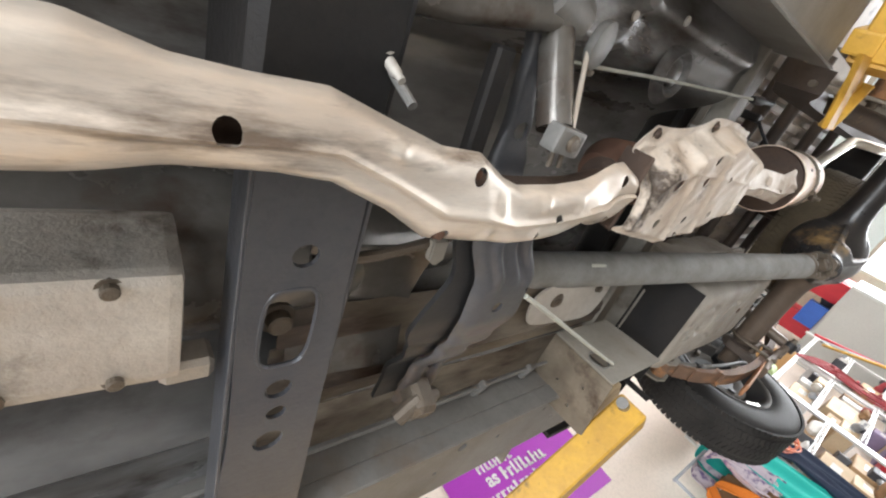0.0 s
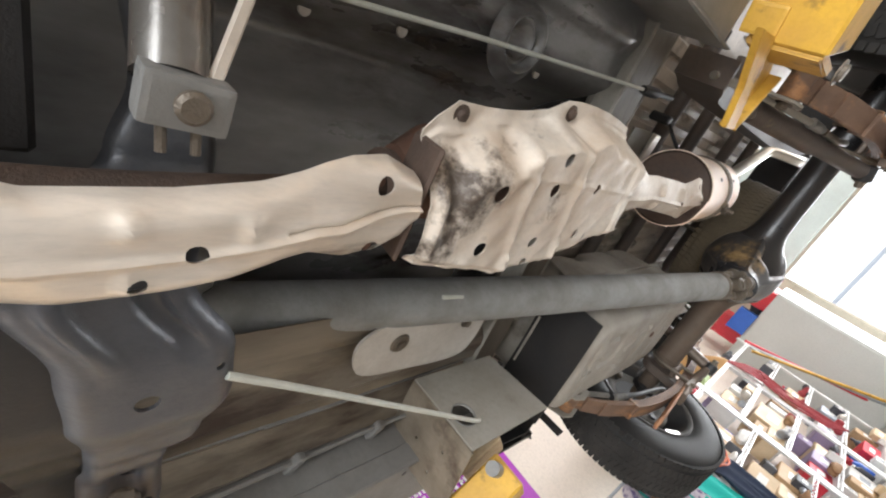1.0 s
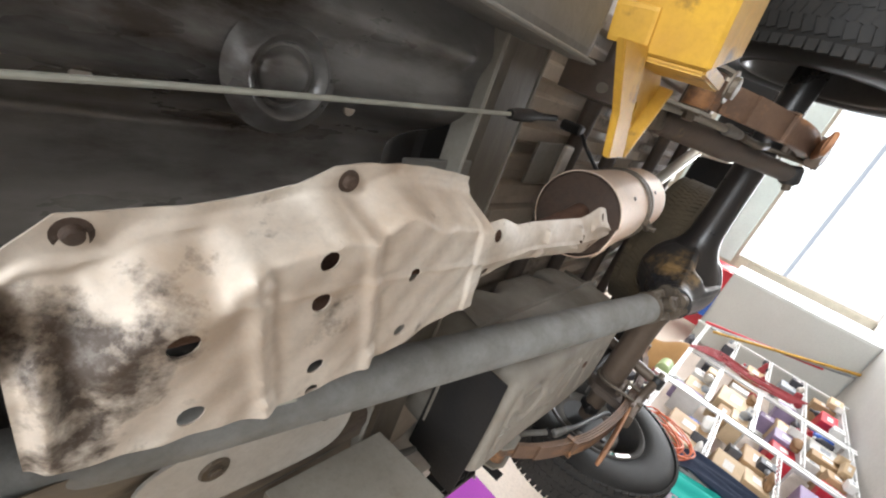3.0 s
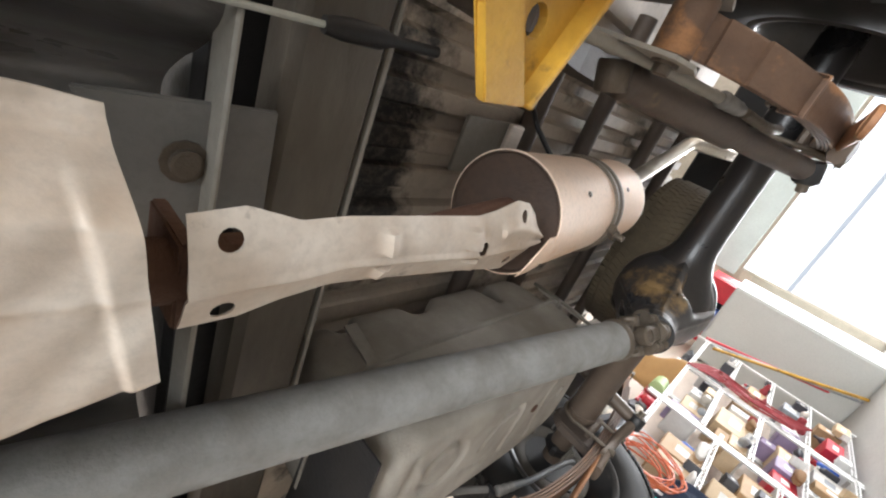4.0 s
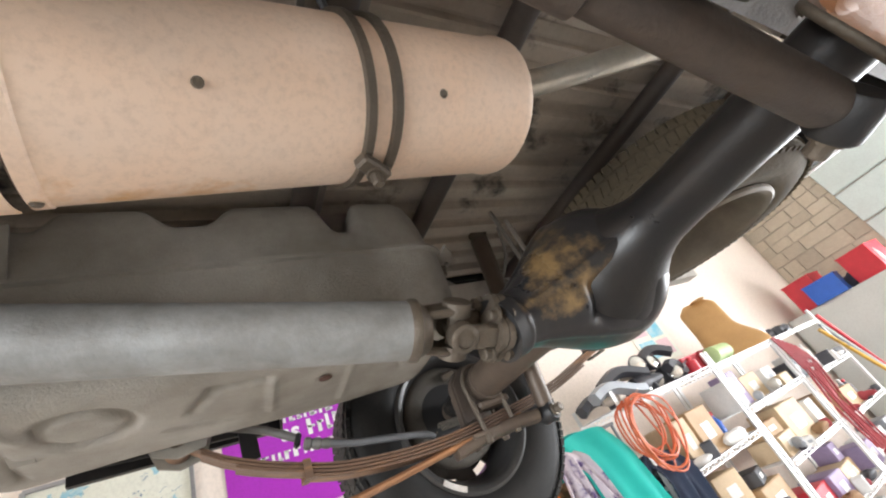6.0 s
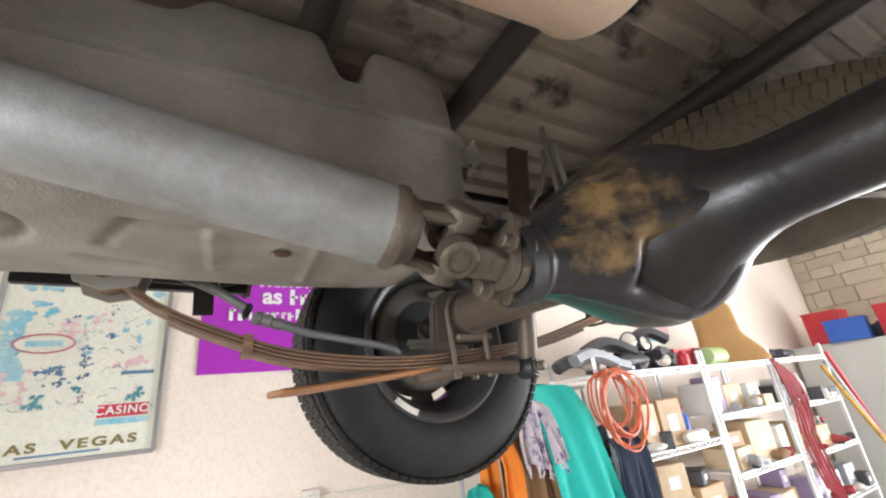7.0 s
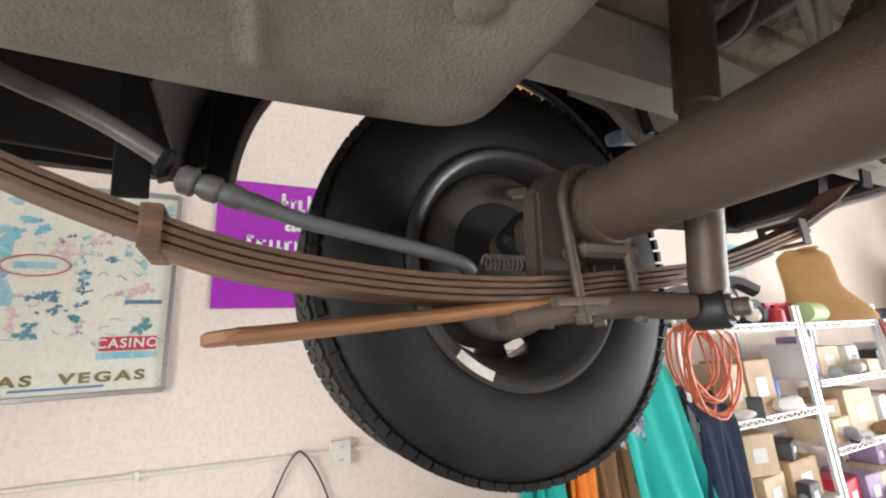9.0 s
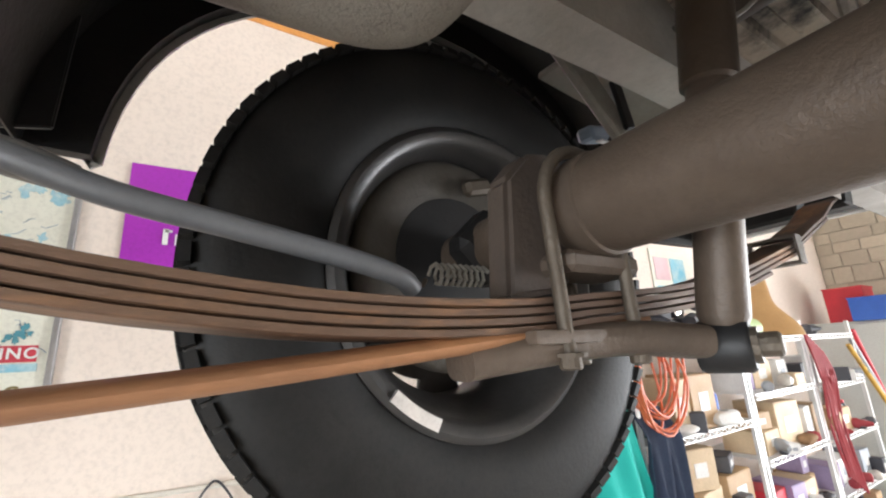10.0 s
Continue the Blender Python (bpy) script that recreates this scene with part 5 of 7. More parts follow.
def front_shield(u, v):
    a, c = lerp_path(LE, u), lerp_path(RE, u)
    x, y = a[0] + (c[0] - a[0]) * v, a[1] + (c[1] - a[1]) * v
    z = 2.043 + 0.016 * (2 * v - 1) ** 6 + 0.007 * abs(2 * v - 1.1)
    z -= 0.004 * math.exp(-((v - 0.55) / 0.05) ** 2)
    # long step beside the seam, and short pressed ribs
    z += 0.006 * ease((v - 0.60) / 0.05) * ease((0.50 - x) / 0.04) * ease((x - 0.10) / 0.05)
    for rx_, ry_ in ((0.452, 0.150), (0.452, 0.196), (0.53, 0.148), (0.53, 0.190), (0.60, 0.150), (0.30, 0.10)):
        z -= 0.005 * math.exp(-((x - rx_) / 0.006) ** 2 - ((y - ry_) / 0.011) ** 4)
    z -= 0.0035 * math.sin(u * 21 + v * 2) * math.sin(v * 8)
    if u > 0.72:
        z += 0.004 * math.exp(-((v - 0.5) / 0.02) ** 2)
    z += 0.020 * max(0.0, min(1.0, (x - 0.60) / 0.12)) ** 1.5
    return (x, y, z)


fs = part("front_heat_shield", shell(190, 46, front_shield, 0.0018), M_SHIELD, ex, "cream discoloured pressed heat shield", True)
cut(fs, holes([(0.408, 0.122, 2.055, 0.010), (0.719, 0.118, 2.075, 0.0095), (0.727, 0.188, 2.075, 0.0095), (0.567, 0.170, 2.05, 0.0075), (0.388, 0.194, 2.06, 0.009), (0.17, 0.10, 2.05, 0.009), (0.535, 0.193, 2.06, 0.006)], depth=0.06))
sb = bmesh.new()
for x, y in ((0.408, 0.122), (0.719, 0.118), (0.727, 0.188), (0.388, 0.194)):
    bolt((x, y, 2.066 + (0.018 if x > 0.6 else 0)), r=0.006, bm=sb)
part("shield_bolt", sb, M_RUSTPIPE, fs)
part("front_pipe", tube([(-0.5, 0.105, 2.088), (0.2, 0.108, 2.092), (0.42, 0.158, 2.100), (0.62, 0.160, 2.108), (0.72, 0.150, 2.122), (0.84, 0.145, 2.15)], 0.022, 16, soft=5), M_SOOTSHADE, ex, "rusty front pipe", True)
# catalytic converter shield: a flange along one side, a wall down from it, a flat ribbed belly
CL = [(0.778, 0.072), (0.790, 0.055), (0.812, 0.034), (0.855, 0.033), (0.912, 0.026), (0.968, 0.014), (1.000, -0.005), (1.041, -0.010), (1.080, -0.011), (1.120, -0.010), (1.160, -0.006), (1.198, -0.001)]
CR = [(0.786, 0.211), (0.830, 0.218), (0.877, 0.226), (0.938, 0.236), (0.993, 0.234), (1.030, 0.229), (1.065, 0.223), (1.105, 0.211), (1.145, 0.198), (1.172, 0.190), (1.198, 0.184), (1.222, 0.176)]


def cat_shield(u, v):
    a, c = lerp_path(CL, u), lerp_path(CR, u)
    x, y = a[0] + (c[0] - a[0]) * v, a[1] + (c[1] - a[1]) * v
    d = y - a[1]
    lobe = math.exp(-((x - 0.825) / 0.022) ** 2) + math.exp(-((x - 1.022) / 0.028) ** 2)
    flange = 0.010 + 0.018 * lobe
    wide = 0.022 + 0.034 * ease((0.915 - x) / 0.03) + 0.020 * ease((x - 1.06) / 0.05)
    high = 0.057
    z = 2.052 + high * (1 - ease((d - flange) / wide))
    # bead along the foot of the flange
    z -= 0.004 * math.exp(-((d - flange - 0.004) / 0.0035) ** 2)
    # cross ribs, aslant
    for x0, k, amp in ((0.899, 0.20, 0.0055), (1.008, 0.24, 0.005)):
        z -= amp * math.exp(-((x - x0 - k * y) / 0.0075) ** 2) * ease((d - 0.02) / 0.02)
        z += 0.003 * math.exp(-((x - x0 - k * y - 0.016) / 0.007) ** 2) * ease((d - 0.02) / 0.02)
    # pressed pads beside the ribs
    for px, py in ((0.925, 0.074), (0.927, 0.092), (1.042, 0.075), (1.046, 0.095), (0.942, 0.20), (1.058, 0.185)):
        z -= 0.004 * math.exp(-((x - px) / 0.006) ** 2 - ((y - py) / 0.006) ** 2)
    # bowl at the front and the long low crease
    z += 0.012 * math.exp(-((x - 0.812) / 0.011) ** 2 - ((y - 0.135) / 0.036) ** 4)
    z -= 0.010 * math.exp(-((x - 0.868) / 0.030) ** 2 - ((y - 0.075) / 0.026) ** 2)
    z -= 0.0022 * math.exp(-((y - 0.085 - 0.02 * (x - 0.9)) / 0.004) ** 2) * ease((x - 0.86) / 0.03)
    z += 0.016 * ease((0.018 - (c[1] - y)) / 0.018) + 0.010 * ease((0.797 - x) / 0.012) * ease((d - 0.03) / 0.03)
    z -= 0.005 * ease((u - 0.93) / 0.02) * ease((d - 0.02) / 0.02)
    z += 0.0016 * math.sin(x * 61) * math.sin(y * 47) + 0.0010 * math.sin(x * 130 + y * 90)
    return (x, y, z)


cs = part("converter_heat_shield", shell(150, 84, cat_shield, 0.0018), M_CAT, ex, "silvery sooty converter shield with holes", True)
cut(cs, holes([(x, y, 2.055, r_) for x, y, r_ in ((0.975, 0.057, 0.0100), (0.976, 0.099, 0.0098), (0.868, 0.109, 0.0112), (0.879, 0.186, 0.0105), (0.988, 0.179, 0.0092), (1.087, 0.090, 0.0086),
                                                  (1.095, 0.167, 0.0086), (0.992, 0.214, 0.0072))], depth=0.06))
sb = bmesh.new()
for x, y in ((0.820, 0.048), (1.018, 0.009)):
    lathe([(0, 0.0115), (0.0012, 0.0115), (0.0012, 0.007), (0.006, 0.006), (0.007, 0.004)], (x, y, 2.109), (0, 0, -1), 18, sb)
part("flange_bolt", sb, M_SOOTSHADE, cs, "sooty recessed bolt")
part("front_plate", box((0.777, 0.143, 2.098), (0.007, 0.132, 0.058), (0, 8, 4), 0.003), M_SOOTSHADE, ex, "dark brown scorched flange plate")
part("converter_body", lathe([(0, 0.03), (0.05, 0.062), (0.32, 0.062), (0.37, 0.03)], (0.81, 0.145, 2.178), (1, 0, 0), 28), M_RUSTPIPE, ex, "dark rusty converter body", True)
part("front_gasket", lathe([(0, 0.022), (0.0, 0.040), (0.008, 0.040), (0.008, 0.022)], (0.758, 0.145, 2.128), (1, 0, 0), 20), M_SOOTSHADE, ex)
part("mid_pipe", tube([(1.16, 0.13, 2.14), (1.25, 0.12, 2.115), (1.45, 0.11, 2.11), (1.62, 0.10, 2.13), (1.76, 0.10, 2.16)], 0.026, 16, soft=5), M_RUSTPIPE, ex, "rusty middle pipe", True)
part("pipe_flange", prism([(1.238, 0.085), (1.250, 0.085), (1.250, 0.160), (1.238, 0.160)], "z", 2.092, 2.165, bevel=0.002), M_RUSTPIPE, ex, "red-brown pipe flange")
LS = [(1.235, 0.053), (1.273, 0.047), (1.317, 0.060), (1.36, 0.057), (1.41, 0.058), (1.466, 0.059), (1.549, 0.061), (1.58, 0.054), (1.619, 0.040), (1.65, 0.044), (1.681, 0.062), (1.70, 0.080)]
RS = [(1.238, 0.148), (1.28, 0.146), (1.314, 0.136), (1.36, 0.128), (1.408, 0.130), (1.477, 0.135), (1.574, 0.142), (1.606, 0.145), (1.63, 0.149), (1.653, 0.150), (1.69, 0.130), (1.705, 0.112)]


def rear_shield(u, v):
    a, c = lerp_path(LS, u), lerp_path(RS, u)
    x, y = a[0] + (c[0] - a[0]) * v, a[1] + (c[1] - a[1]) * v
    z = 2.066 + 0.014 * abs(2 * v - 1) ** 1.6 - 0.004 * math.exp(-((v - 0.60) / 0.05) ** 2) - (0.006 * math.exp(-((v - 0.3) / 0.1) ** 2) if u > 0.66 else 0)
    for c0 in (0.36, 0.53):
        z -= 0.009 * math.exp(-((u - c0) / 0.014) ** 2) * (1 if 0.15 < v < 0.48 or 0.70 < v < 0.90 else 0)
    return (x, y, z)


rs2 = part("rear_heat_shield", shell(90, 28, rear_shield, 0.0018), M_CAT, ex, "bright narrow pressed heat shield", True)
cut(rs2, holes([(1.64, 0.060, 2.07, 0.0085), (1.566, 0.101, 2.06, 0.0095), (1.645, 0.130, 2.07, 0.008), (1.262, 0.070, 2.07, 0.009), (1.265, 0.132, 2.07, 0.009)], depth=0.06))
# muffler
MF, MR = Vector((1.725, 0.102, 2.158)), Vector((2.272, 0.098, 2.211))
ax = (MR - MF).normalized()
L = (MR - MF).length
mu = part("muffler", lathe([(0.0, 0.1000), (0.0, 0.103), (0.012, 0.103), (0.014, 0.1010), (L - 0.022, 0.1010), (L - 0.010, 0.1045), (L, 0.1035), (L, 0.096), (L - 0.012, 0.094), (L - 0.014, 0.03), (L - 0.02, 0.03),
                            (L - 0.02, 0.0990), (0.03, 0.0990)], MF, ax, 56, closed=True), M_MUFFLER, ex, "pinkish cream round muffler", True)
part("front_cap", lathe([(0.030, 0.0), (0.026, 0.05), (0.034, 0.075), (0.030, 0.090), (0.0, 0.0965), (-0.002, 0.0985), (-0.001, 0.1005), (0.004, 0.1015)], MF, ax, 44), M_SOOTSHADE, mu, "dark brown recessed end cap", True)
part("wrap_tongue", shell(10, 10, lambda u, v: tuple(MF - ax * (0.055 * (1 - u) * (1 - (2 * v - 1) ** 2 * 0.6)) + 0.1055 * (Vector((0, math.sin(-0.15 + 0.85 * v), -math.cos(-0.15 + 0.85 * v))))), 0.0018), M_MUFFLER, mu, "cream lip of the wrap", True)
for d in (0.297, 0.330):
    part("clamp_band", lathe([(d - 0.006, 0.1038), (d - 0.005, 0.1075), (d + 0.005, 0.1075), (d + 0.006, 0.1038)], MF, ax, 48), M_STEEL, mu, "thin rusty clamp band", True)
cbp = MF + ax * 0.316
cb = box((cbp.x, cbp.y + 0.01, cbp.z - 0.112), (0.045, 0.02, 0.016), (0, 5, 30), 0.003)
bolt((cbp.x, cbp.y + 0.012, cbp.z - 0.118), r=0.007, h=0.02, bm=cb)
part("clamp_bolt", cb, M_STEEL, mu)
sp = bmesh.new()
for d, ang in ((0.14, -0.72), (0.40, -0.74), (0.015, 0.45)):
    p = MF + ax * d + 0.1036 * Vector((0, math.sin(ang), -math.cos(ang)))
    lathe([(0, 0.0055), (0.0025, 0.004)], p, Vector((0, math.sin(ang), -math.cos(ang))), 10, sp)
part("spot_weld", sp, M_STEEL, mu)
part("hanger", tube([(2.02, 0.03, 2.27), (1.99, -0.02, 2.32), (2.0, -0.05, 2.36), (1.98, -0.05, 2.41)], 0.006, 8, soft=5), M_PLASTIC, ex, "black hanger wire", True)
part("hanger_block", box((1.99, -0.055, 2.385), (0.035, 0.03, 0.07), bevel=0.006), M_PLASTIC, ex)
part("tail_pipe", tube([(2.25, 0.06, 2.195), (2.34, 0.02, 2.185), (2.58, -0.085, 2.185), (2.66, -0.115, 2.18), (2.78, -0.125, 2.12), (2.86, -0.13, 2.10)], 0.020, 16, soft=5), M_TAIL, ex, "bright slim tail pipe", True)

# ---------------- drive shaft
ds = group("drive_shaft", "grey painted tubular drive shaft with a universal joint")
A, J = Vector((0.50, 0.455, 2.325)), Vector((2.203, 0.342, 1.957))
dv = (J - A).normalized()
Ls = (J - A).length
part("tube", lathe([(0, 0.030), (0.02, 0.045), (0.05, 0.0455), (Ls - 0.078, 0.0455), (Ls - 0.075, 0.047)], A, dv, 40), M_SHAFT, ds, "scratched grey shaft tube", True)
part("weld_ring", lathe([(Ls - 0.082, 0.046), (Ls - 0.076, 0.0495), (Ls - 0.068, 0.0495), (Ls - 0.064, 0.044), (Ls - 0.052, 0.038)], A, dv, 40), M_STEEL, ds, "rusty weld ring", True)
part("balance_weight", box((1.05, 0.395, 2.175), (0.05, 0.03, 0.006), (0, 12, 0), 0.002), M_CABLE, ds, "small pale balance weight")
s0 = dv.cross(Vector((0, 0, 1))).normalized()
u0 = s0.cross(dv)
s1 = s0 * math.cos(radians(48)) - u0 * math.sin(radians(48))
u1 = s0 * math.sin(radians(48)) + u0 * math.cos(radians(48))


def yoke(o, d, s, name, mat, ear_r=0.024):
    """A fork whose two ears hold the cross along s."""
    b = bmesh.new()
    for k in (-1, 1):
        e = o + s * 0.036 * k
        beam(o - d * 0.060 + s * 0.026 * k, e + d * 0.006, 0.042, 0.015, 0.005, b, up=s)
        lathe([(-0.012, ear_r), (0.010, ear_r), (0.012, ear_r * 0.85)], e, s * k, 20, b)
    lathe([(-0.070, 0.040), (-0.048, 0.036)], o, d, 20, b)
    return part(name, b, mat, ds, "grimy cast yoke", True)


yoke(J, dv, u1, "shaft_yoke", M_STEEL)
cross = lathe([(-0.042, 0.013), (0.042, 0.013)], J, u1, 14)
lathe([(-0.046, 0.013), (0.046, 0.013)], J, s1, 14, cross)
part("cross_pin", cross, M_STEEL, ds, "steel joint cross")
fy = bmesh.new()
for k in (-1, 1):
    e = J + s1 * 0.038 * k
    beam(J + dv * 0.062 + s1 * 0.034 * k, e - dv * 0.008, 0.040, 0.017, 0.006, fy, up=s1)
    lathe([(-0.014, 0.023), (0.008, 0.023), (0.011, 0.019), (0.011, 0.0145), (0.007, 0.0145)], e, s1 * k, 24, fy)
part("flange_yoke", fy, M_STEEL, ds, "cast flange yoke with bearing cap", True)
fl = bmesh.new()
m0 = J + dv * 0.058
for k, d in ((0, 0.0), (1, 0.013)):
    sec = [(0.052 * math.cos(a) * (1 + 0.12 * math.cos(4 * a + math.pi)), 0.052 * math.sin(a) * (1 + 0.12 * math.cos(4 * a + math.pi))) for a in [2 * math.pi * q / 32 for q in range(32)]]
    sweep([m0 + dv * d, m0 + dv * (d + 0.011)], sec, fl)
part("flange", fl, M_STEEL, ds, "square drive flange", True)
fb2 = bmesh.new()
for a in (45, 135, 225, 315):
    p = m0 + (s1 * math.cos(radians(a)) + u1 * math.sin(radians(a))) * 0.046
    bolt(p, -dv, 0.009, 0.016, fb2)
    bolt(p + dv * 0.024, dv, 0.008, 0.012, fb2)
part("flange_bolt", fb2, M_STEEL, ds)

# ---------------- rear axle
AX, AZ = 2.552, 1.992
ra = group("rear_axle", "live rear axle with a round differential housing")
prof = [(-0.78, 0.046), (-0.40, 0.050), (-0.24, 0.052), (-0.19, 0.055), (-0.165, 0.060), (-0.14, 0.070), (-0.115, 0.086), (-0.09, 0.105), (-0.065, 0.121), (-0.035, 0.131), (0.0, 0.134), (0.04, 0.132), (0.08, 0.123), (0.095, 0.110), (0.10, 0.03)]
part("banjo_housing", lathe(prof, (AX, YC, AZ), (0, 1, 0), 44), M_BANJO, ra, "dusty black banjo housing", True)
part("axle_tube", lathe([(0.085, 0.1225), (0.097, 0.112), (0.115, 0.092), (0.135, 0.075), (0.16, 0.063), (0.19, 0.0565), (0.25, 0.0535), (0.30, 0.0525), (0.50, 0.0515), (0.535, 0.050), (0.545, 0.040), (0.76, 0.036)], (AX, YC, AZ), (0, 1, 0), 40), M_AXLE, ra, "dusty brown axle tube", True)
part("tube_collar", lathe([(0.497, 0.050), (0.500, 0.0545), (0.520, 0.0545), (0.524, 0.050)], (AX, YC, AZ), (0, 1, 0), 32), M_AXLE, ra, "", True)
# carrier nose along the shaft line
NO = J + dv * 0.092
nx = (Vector((AX, YC, AZ)) - NO)
NP = [(0, 0.050), (0.012, 0.052), (0.02, 0.047), (0.05, 0.054), (0.10, 0.076), (0.15, 0.101), (0.19, 0.119), (0.22, 0.130), (0.25, 0.136), (0.275, 0.136), (0.30, 0.130), (0.325, 0.112), (0.345, 0.080), (0.355, 0.03)]
nd = nx.normalized()
nside = nd.cross(Vector((0, 0, 1))).normalized()
nup = nside.cross(nd)


def nose_at(u, v):
    """Round at the pinion, widening sideways until it runs into the tubes."""
    k = u * (len(NP) - 1)
    i = min(int(k), len(NP) - 2)
    f = k - i
    d = NP[i][0] + (NP[i + 1][0] - NP[i][0]) * f
    r_ = NP[i][1] + (NP[i + 1][1] - NP[i][1]) * f
    w = max(0.0, min(1.0, (d - 0.06) / 0.15))
    w = 1 + 0.06 * w * w * (3 - 2 * w)
    a = 2 * math.pi * v + math.pi / 2
    away = (a + 0.66 + math.pi) % (2 * math.pi) - math.pi
    dent = 1 - 0.36 * math.exp(-((d - 0.185) / 0.052) ** 4) * math.exp(-(away / 0.50) ** 6)
    # level webs that stiffen the casting
    for q, amp in ((0.70, 0.07), (-0.62, 0.05), (2.1, 0.06), (-2.2, 0.05)):
        dent *= 1 + amp * math.exp(-(((away - q + math.pi) % (2 * math.pi) - math.pi) / 0.07) ** 2) * max(0.0, min(1.0, (d - 0.01) / 0.03)) * max(0.0, min(1.0, (0.25 - d) / 0.03))
    p = NO + nd * d + nside * (r_ * w * math.cos(a) * dent) + nup * (r_ * math.sin(a) * dent)
    return tuple(p)


nose = shell(70, 120, nose_at, 0.004)
part("carrier_nose", nose, M_DIFF, ra, "ochre-stained carrier nose", True)
rim_ = lathe([(-0.02, 0.10), (-0.012, 0.132), (0.0, 0.138), (0.05, 0.136), (0.09, 0.115), (0.115, 0.07), (0.122, 0.0)], (AX - 0.02, YC, AZ), (1, 0, 0), 48)
part("rear_cover", rim_, M_DIFF, ra, "glossy black rounded rear cover", True)
part("pinion_seal", lathe([(-0.02, 0.040), (-0.018, 0.056), (0.004, 0.056), (0.006, 0.050)], NO, nx.normalized(), 32), M_PLASTIC, ra, "", True)
for s in (1, -1):
    ys = YC + s * 0.54
    part("spring_seat", box((AX, ys, AZ - 0.060), (0.105, 0.062, 0.022), bevel=0.006), M_AXLE, ra)
part("brake_pipe", tube([(2.62, 0.60, 2.035), (2.62, 0.80, 2.035), (2.60, 0.93, 2.05), (2.59, 1.01, 2.05)], 0.0035, 8, soft=5), M_CABLEGREY, ra, smooth=True)
part("breather_hose", tube([(2.66, 0.63, 2.02), (2.70, 0.61, 2.15), (2.70, 0.60, 2.30), (2.69, 0.60, 2.44)], 0.007, 10, soft=6), M_FRAME, ra, "pale rubber hose", True)
part("breather_hose", tube([(2.70, 0.79, 2.235), (2.73, 0.74, 2.27), (2.76, 0.70, 2.34), (2.77, 0.68, 2.44)], 0.005, 10, soft=6), M_FRAME, ra, "", True)
# backing plate and drum on the right
BY = 1.085
part("backing_plate", lathe([(0.034, 0.060), (0.030, 0.072), (0.022, 0.084), (0.014, 0.096), (0.006, 0.108), (0.002, 0.126), (0.0, 0.142), (0.004, 0.156), (0.012, 0.164), (0.026, 0.166), (0.028, 0.160), (0.012, 0.152), (0.010, 0.128), (0.016, 0.106), (0.034, 0.080)], (AX, BY, AZ), (0, 1, 0), 48, closed=True), M_DRUM, ra, "dusty brake backing plate", True)
# black disc that paints the dark hollow at the hub
part("hub_flange", lathe([(0.0095, 0.0), (0.0095, 0.100), (0.014, 0.102)], (AX, BY, AZ), (0, 1, 0), 32), M_PLASTIC, ra, "black disc for the shadow in the drum's middle")
part("brake_drum", lathe([(0.030, 0.150), (0.030, 0.160), (0.045, 0.160), (0.050, 0.148), (0.052, 0.06), (0.049, 0.06), (0.046, 0.145), (0.040, 0.150)], (AX, BY, AZ), (0, 1, 0), 44, closed=True), M_DRUM, ra, "", True)
part("axle_end_flange", box((AX, 1.02, AZ), (0.085, 0.05, 0.085), (0, 45, 0), 0.012), M_BLACK, ra, "dark axle end housing")
part("splash_bracket", prism([(AX - 0.095, AZ - 0.095), (AX - 0.03, AZ - 0.085), (AX + 0.045, AZ - 0.04), (AX + 0.05, AZ + 0.035), (AX - 0.015, AZ + 0.072), (AX - 0.055, AZ + 0.064), (AX - 0.086, AZ + 0.03)], "y", 0.868, 0.905, bevel=0.006), M_DARKBEAM, ra, "dark angular axle bracket")
part("cable_spring", sweep([(2.425 + 0.0011 * k, 0.95 + 0.011 * math.cos(k * 0.9), 1.936 + 0.011 * math.sin(k * 0.9)) for k in range(60)], ring2(0.0024, 5)), M_FRAME, ra, "small coil return spring")
part("spring_wire", tube([(2.49, 0.95, 1.942), (2.56, 0.93, 1.958)], 0.0016, 6), M_FRAME, ra)
part("wheel_cylinder", box((AX + 0.035, BY - 0.010, AZ + 0.118), (0.05, 0.022, 0.026), (0, -15, 0), 0.006), M_STEEL, ra)
part("adjuster_plug", lathe([(0, 0.016), (0.012, 0.014)], (AX - 0.06, BY + 0.002, AZ - 0.11), (0, -1, 0), 14), M_PLASTIC, ra)


# ---------------- leaf springs
SPX = [1.80, 1.87, 1.933, 2.007, 2.09, 2.17, 2.28, 2.40, 2.52, 2.79, 3.07, 3.25, 3.36]
SPZ = [2.062, 2.014, 1.980, 1.950, 1.922, 1.906, 1.894, 1.891, 1.899, 1.930, 2.003, 2.075, 2.13]


def spz(x):
    for i in range(len(SPX) - 1):
        if x <= SPX[i + 1]:
            t = (x - SPX[i]) / (SPX[i + 1] - SPX[i])
            p0, p1 = SPZ[max(i - 1, 0)], SPZ[min(i + 2, len(SPZ) - 1)]
            a, b = SPZ[i], SPZ[i + 1]
            m0_, m1_ = (b - p0) / 2, (p1 - a) / 2
            return (2 * t ** 3 - 3 * t * t + 1) * a + (t ** 3 - 2 * t * t + t) * m0_ + (-2 * t ** 3 + 3 * t * t) * b + (t ** 3 - t * t) * m1_
    return SPZ[-1]


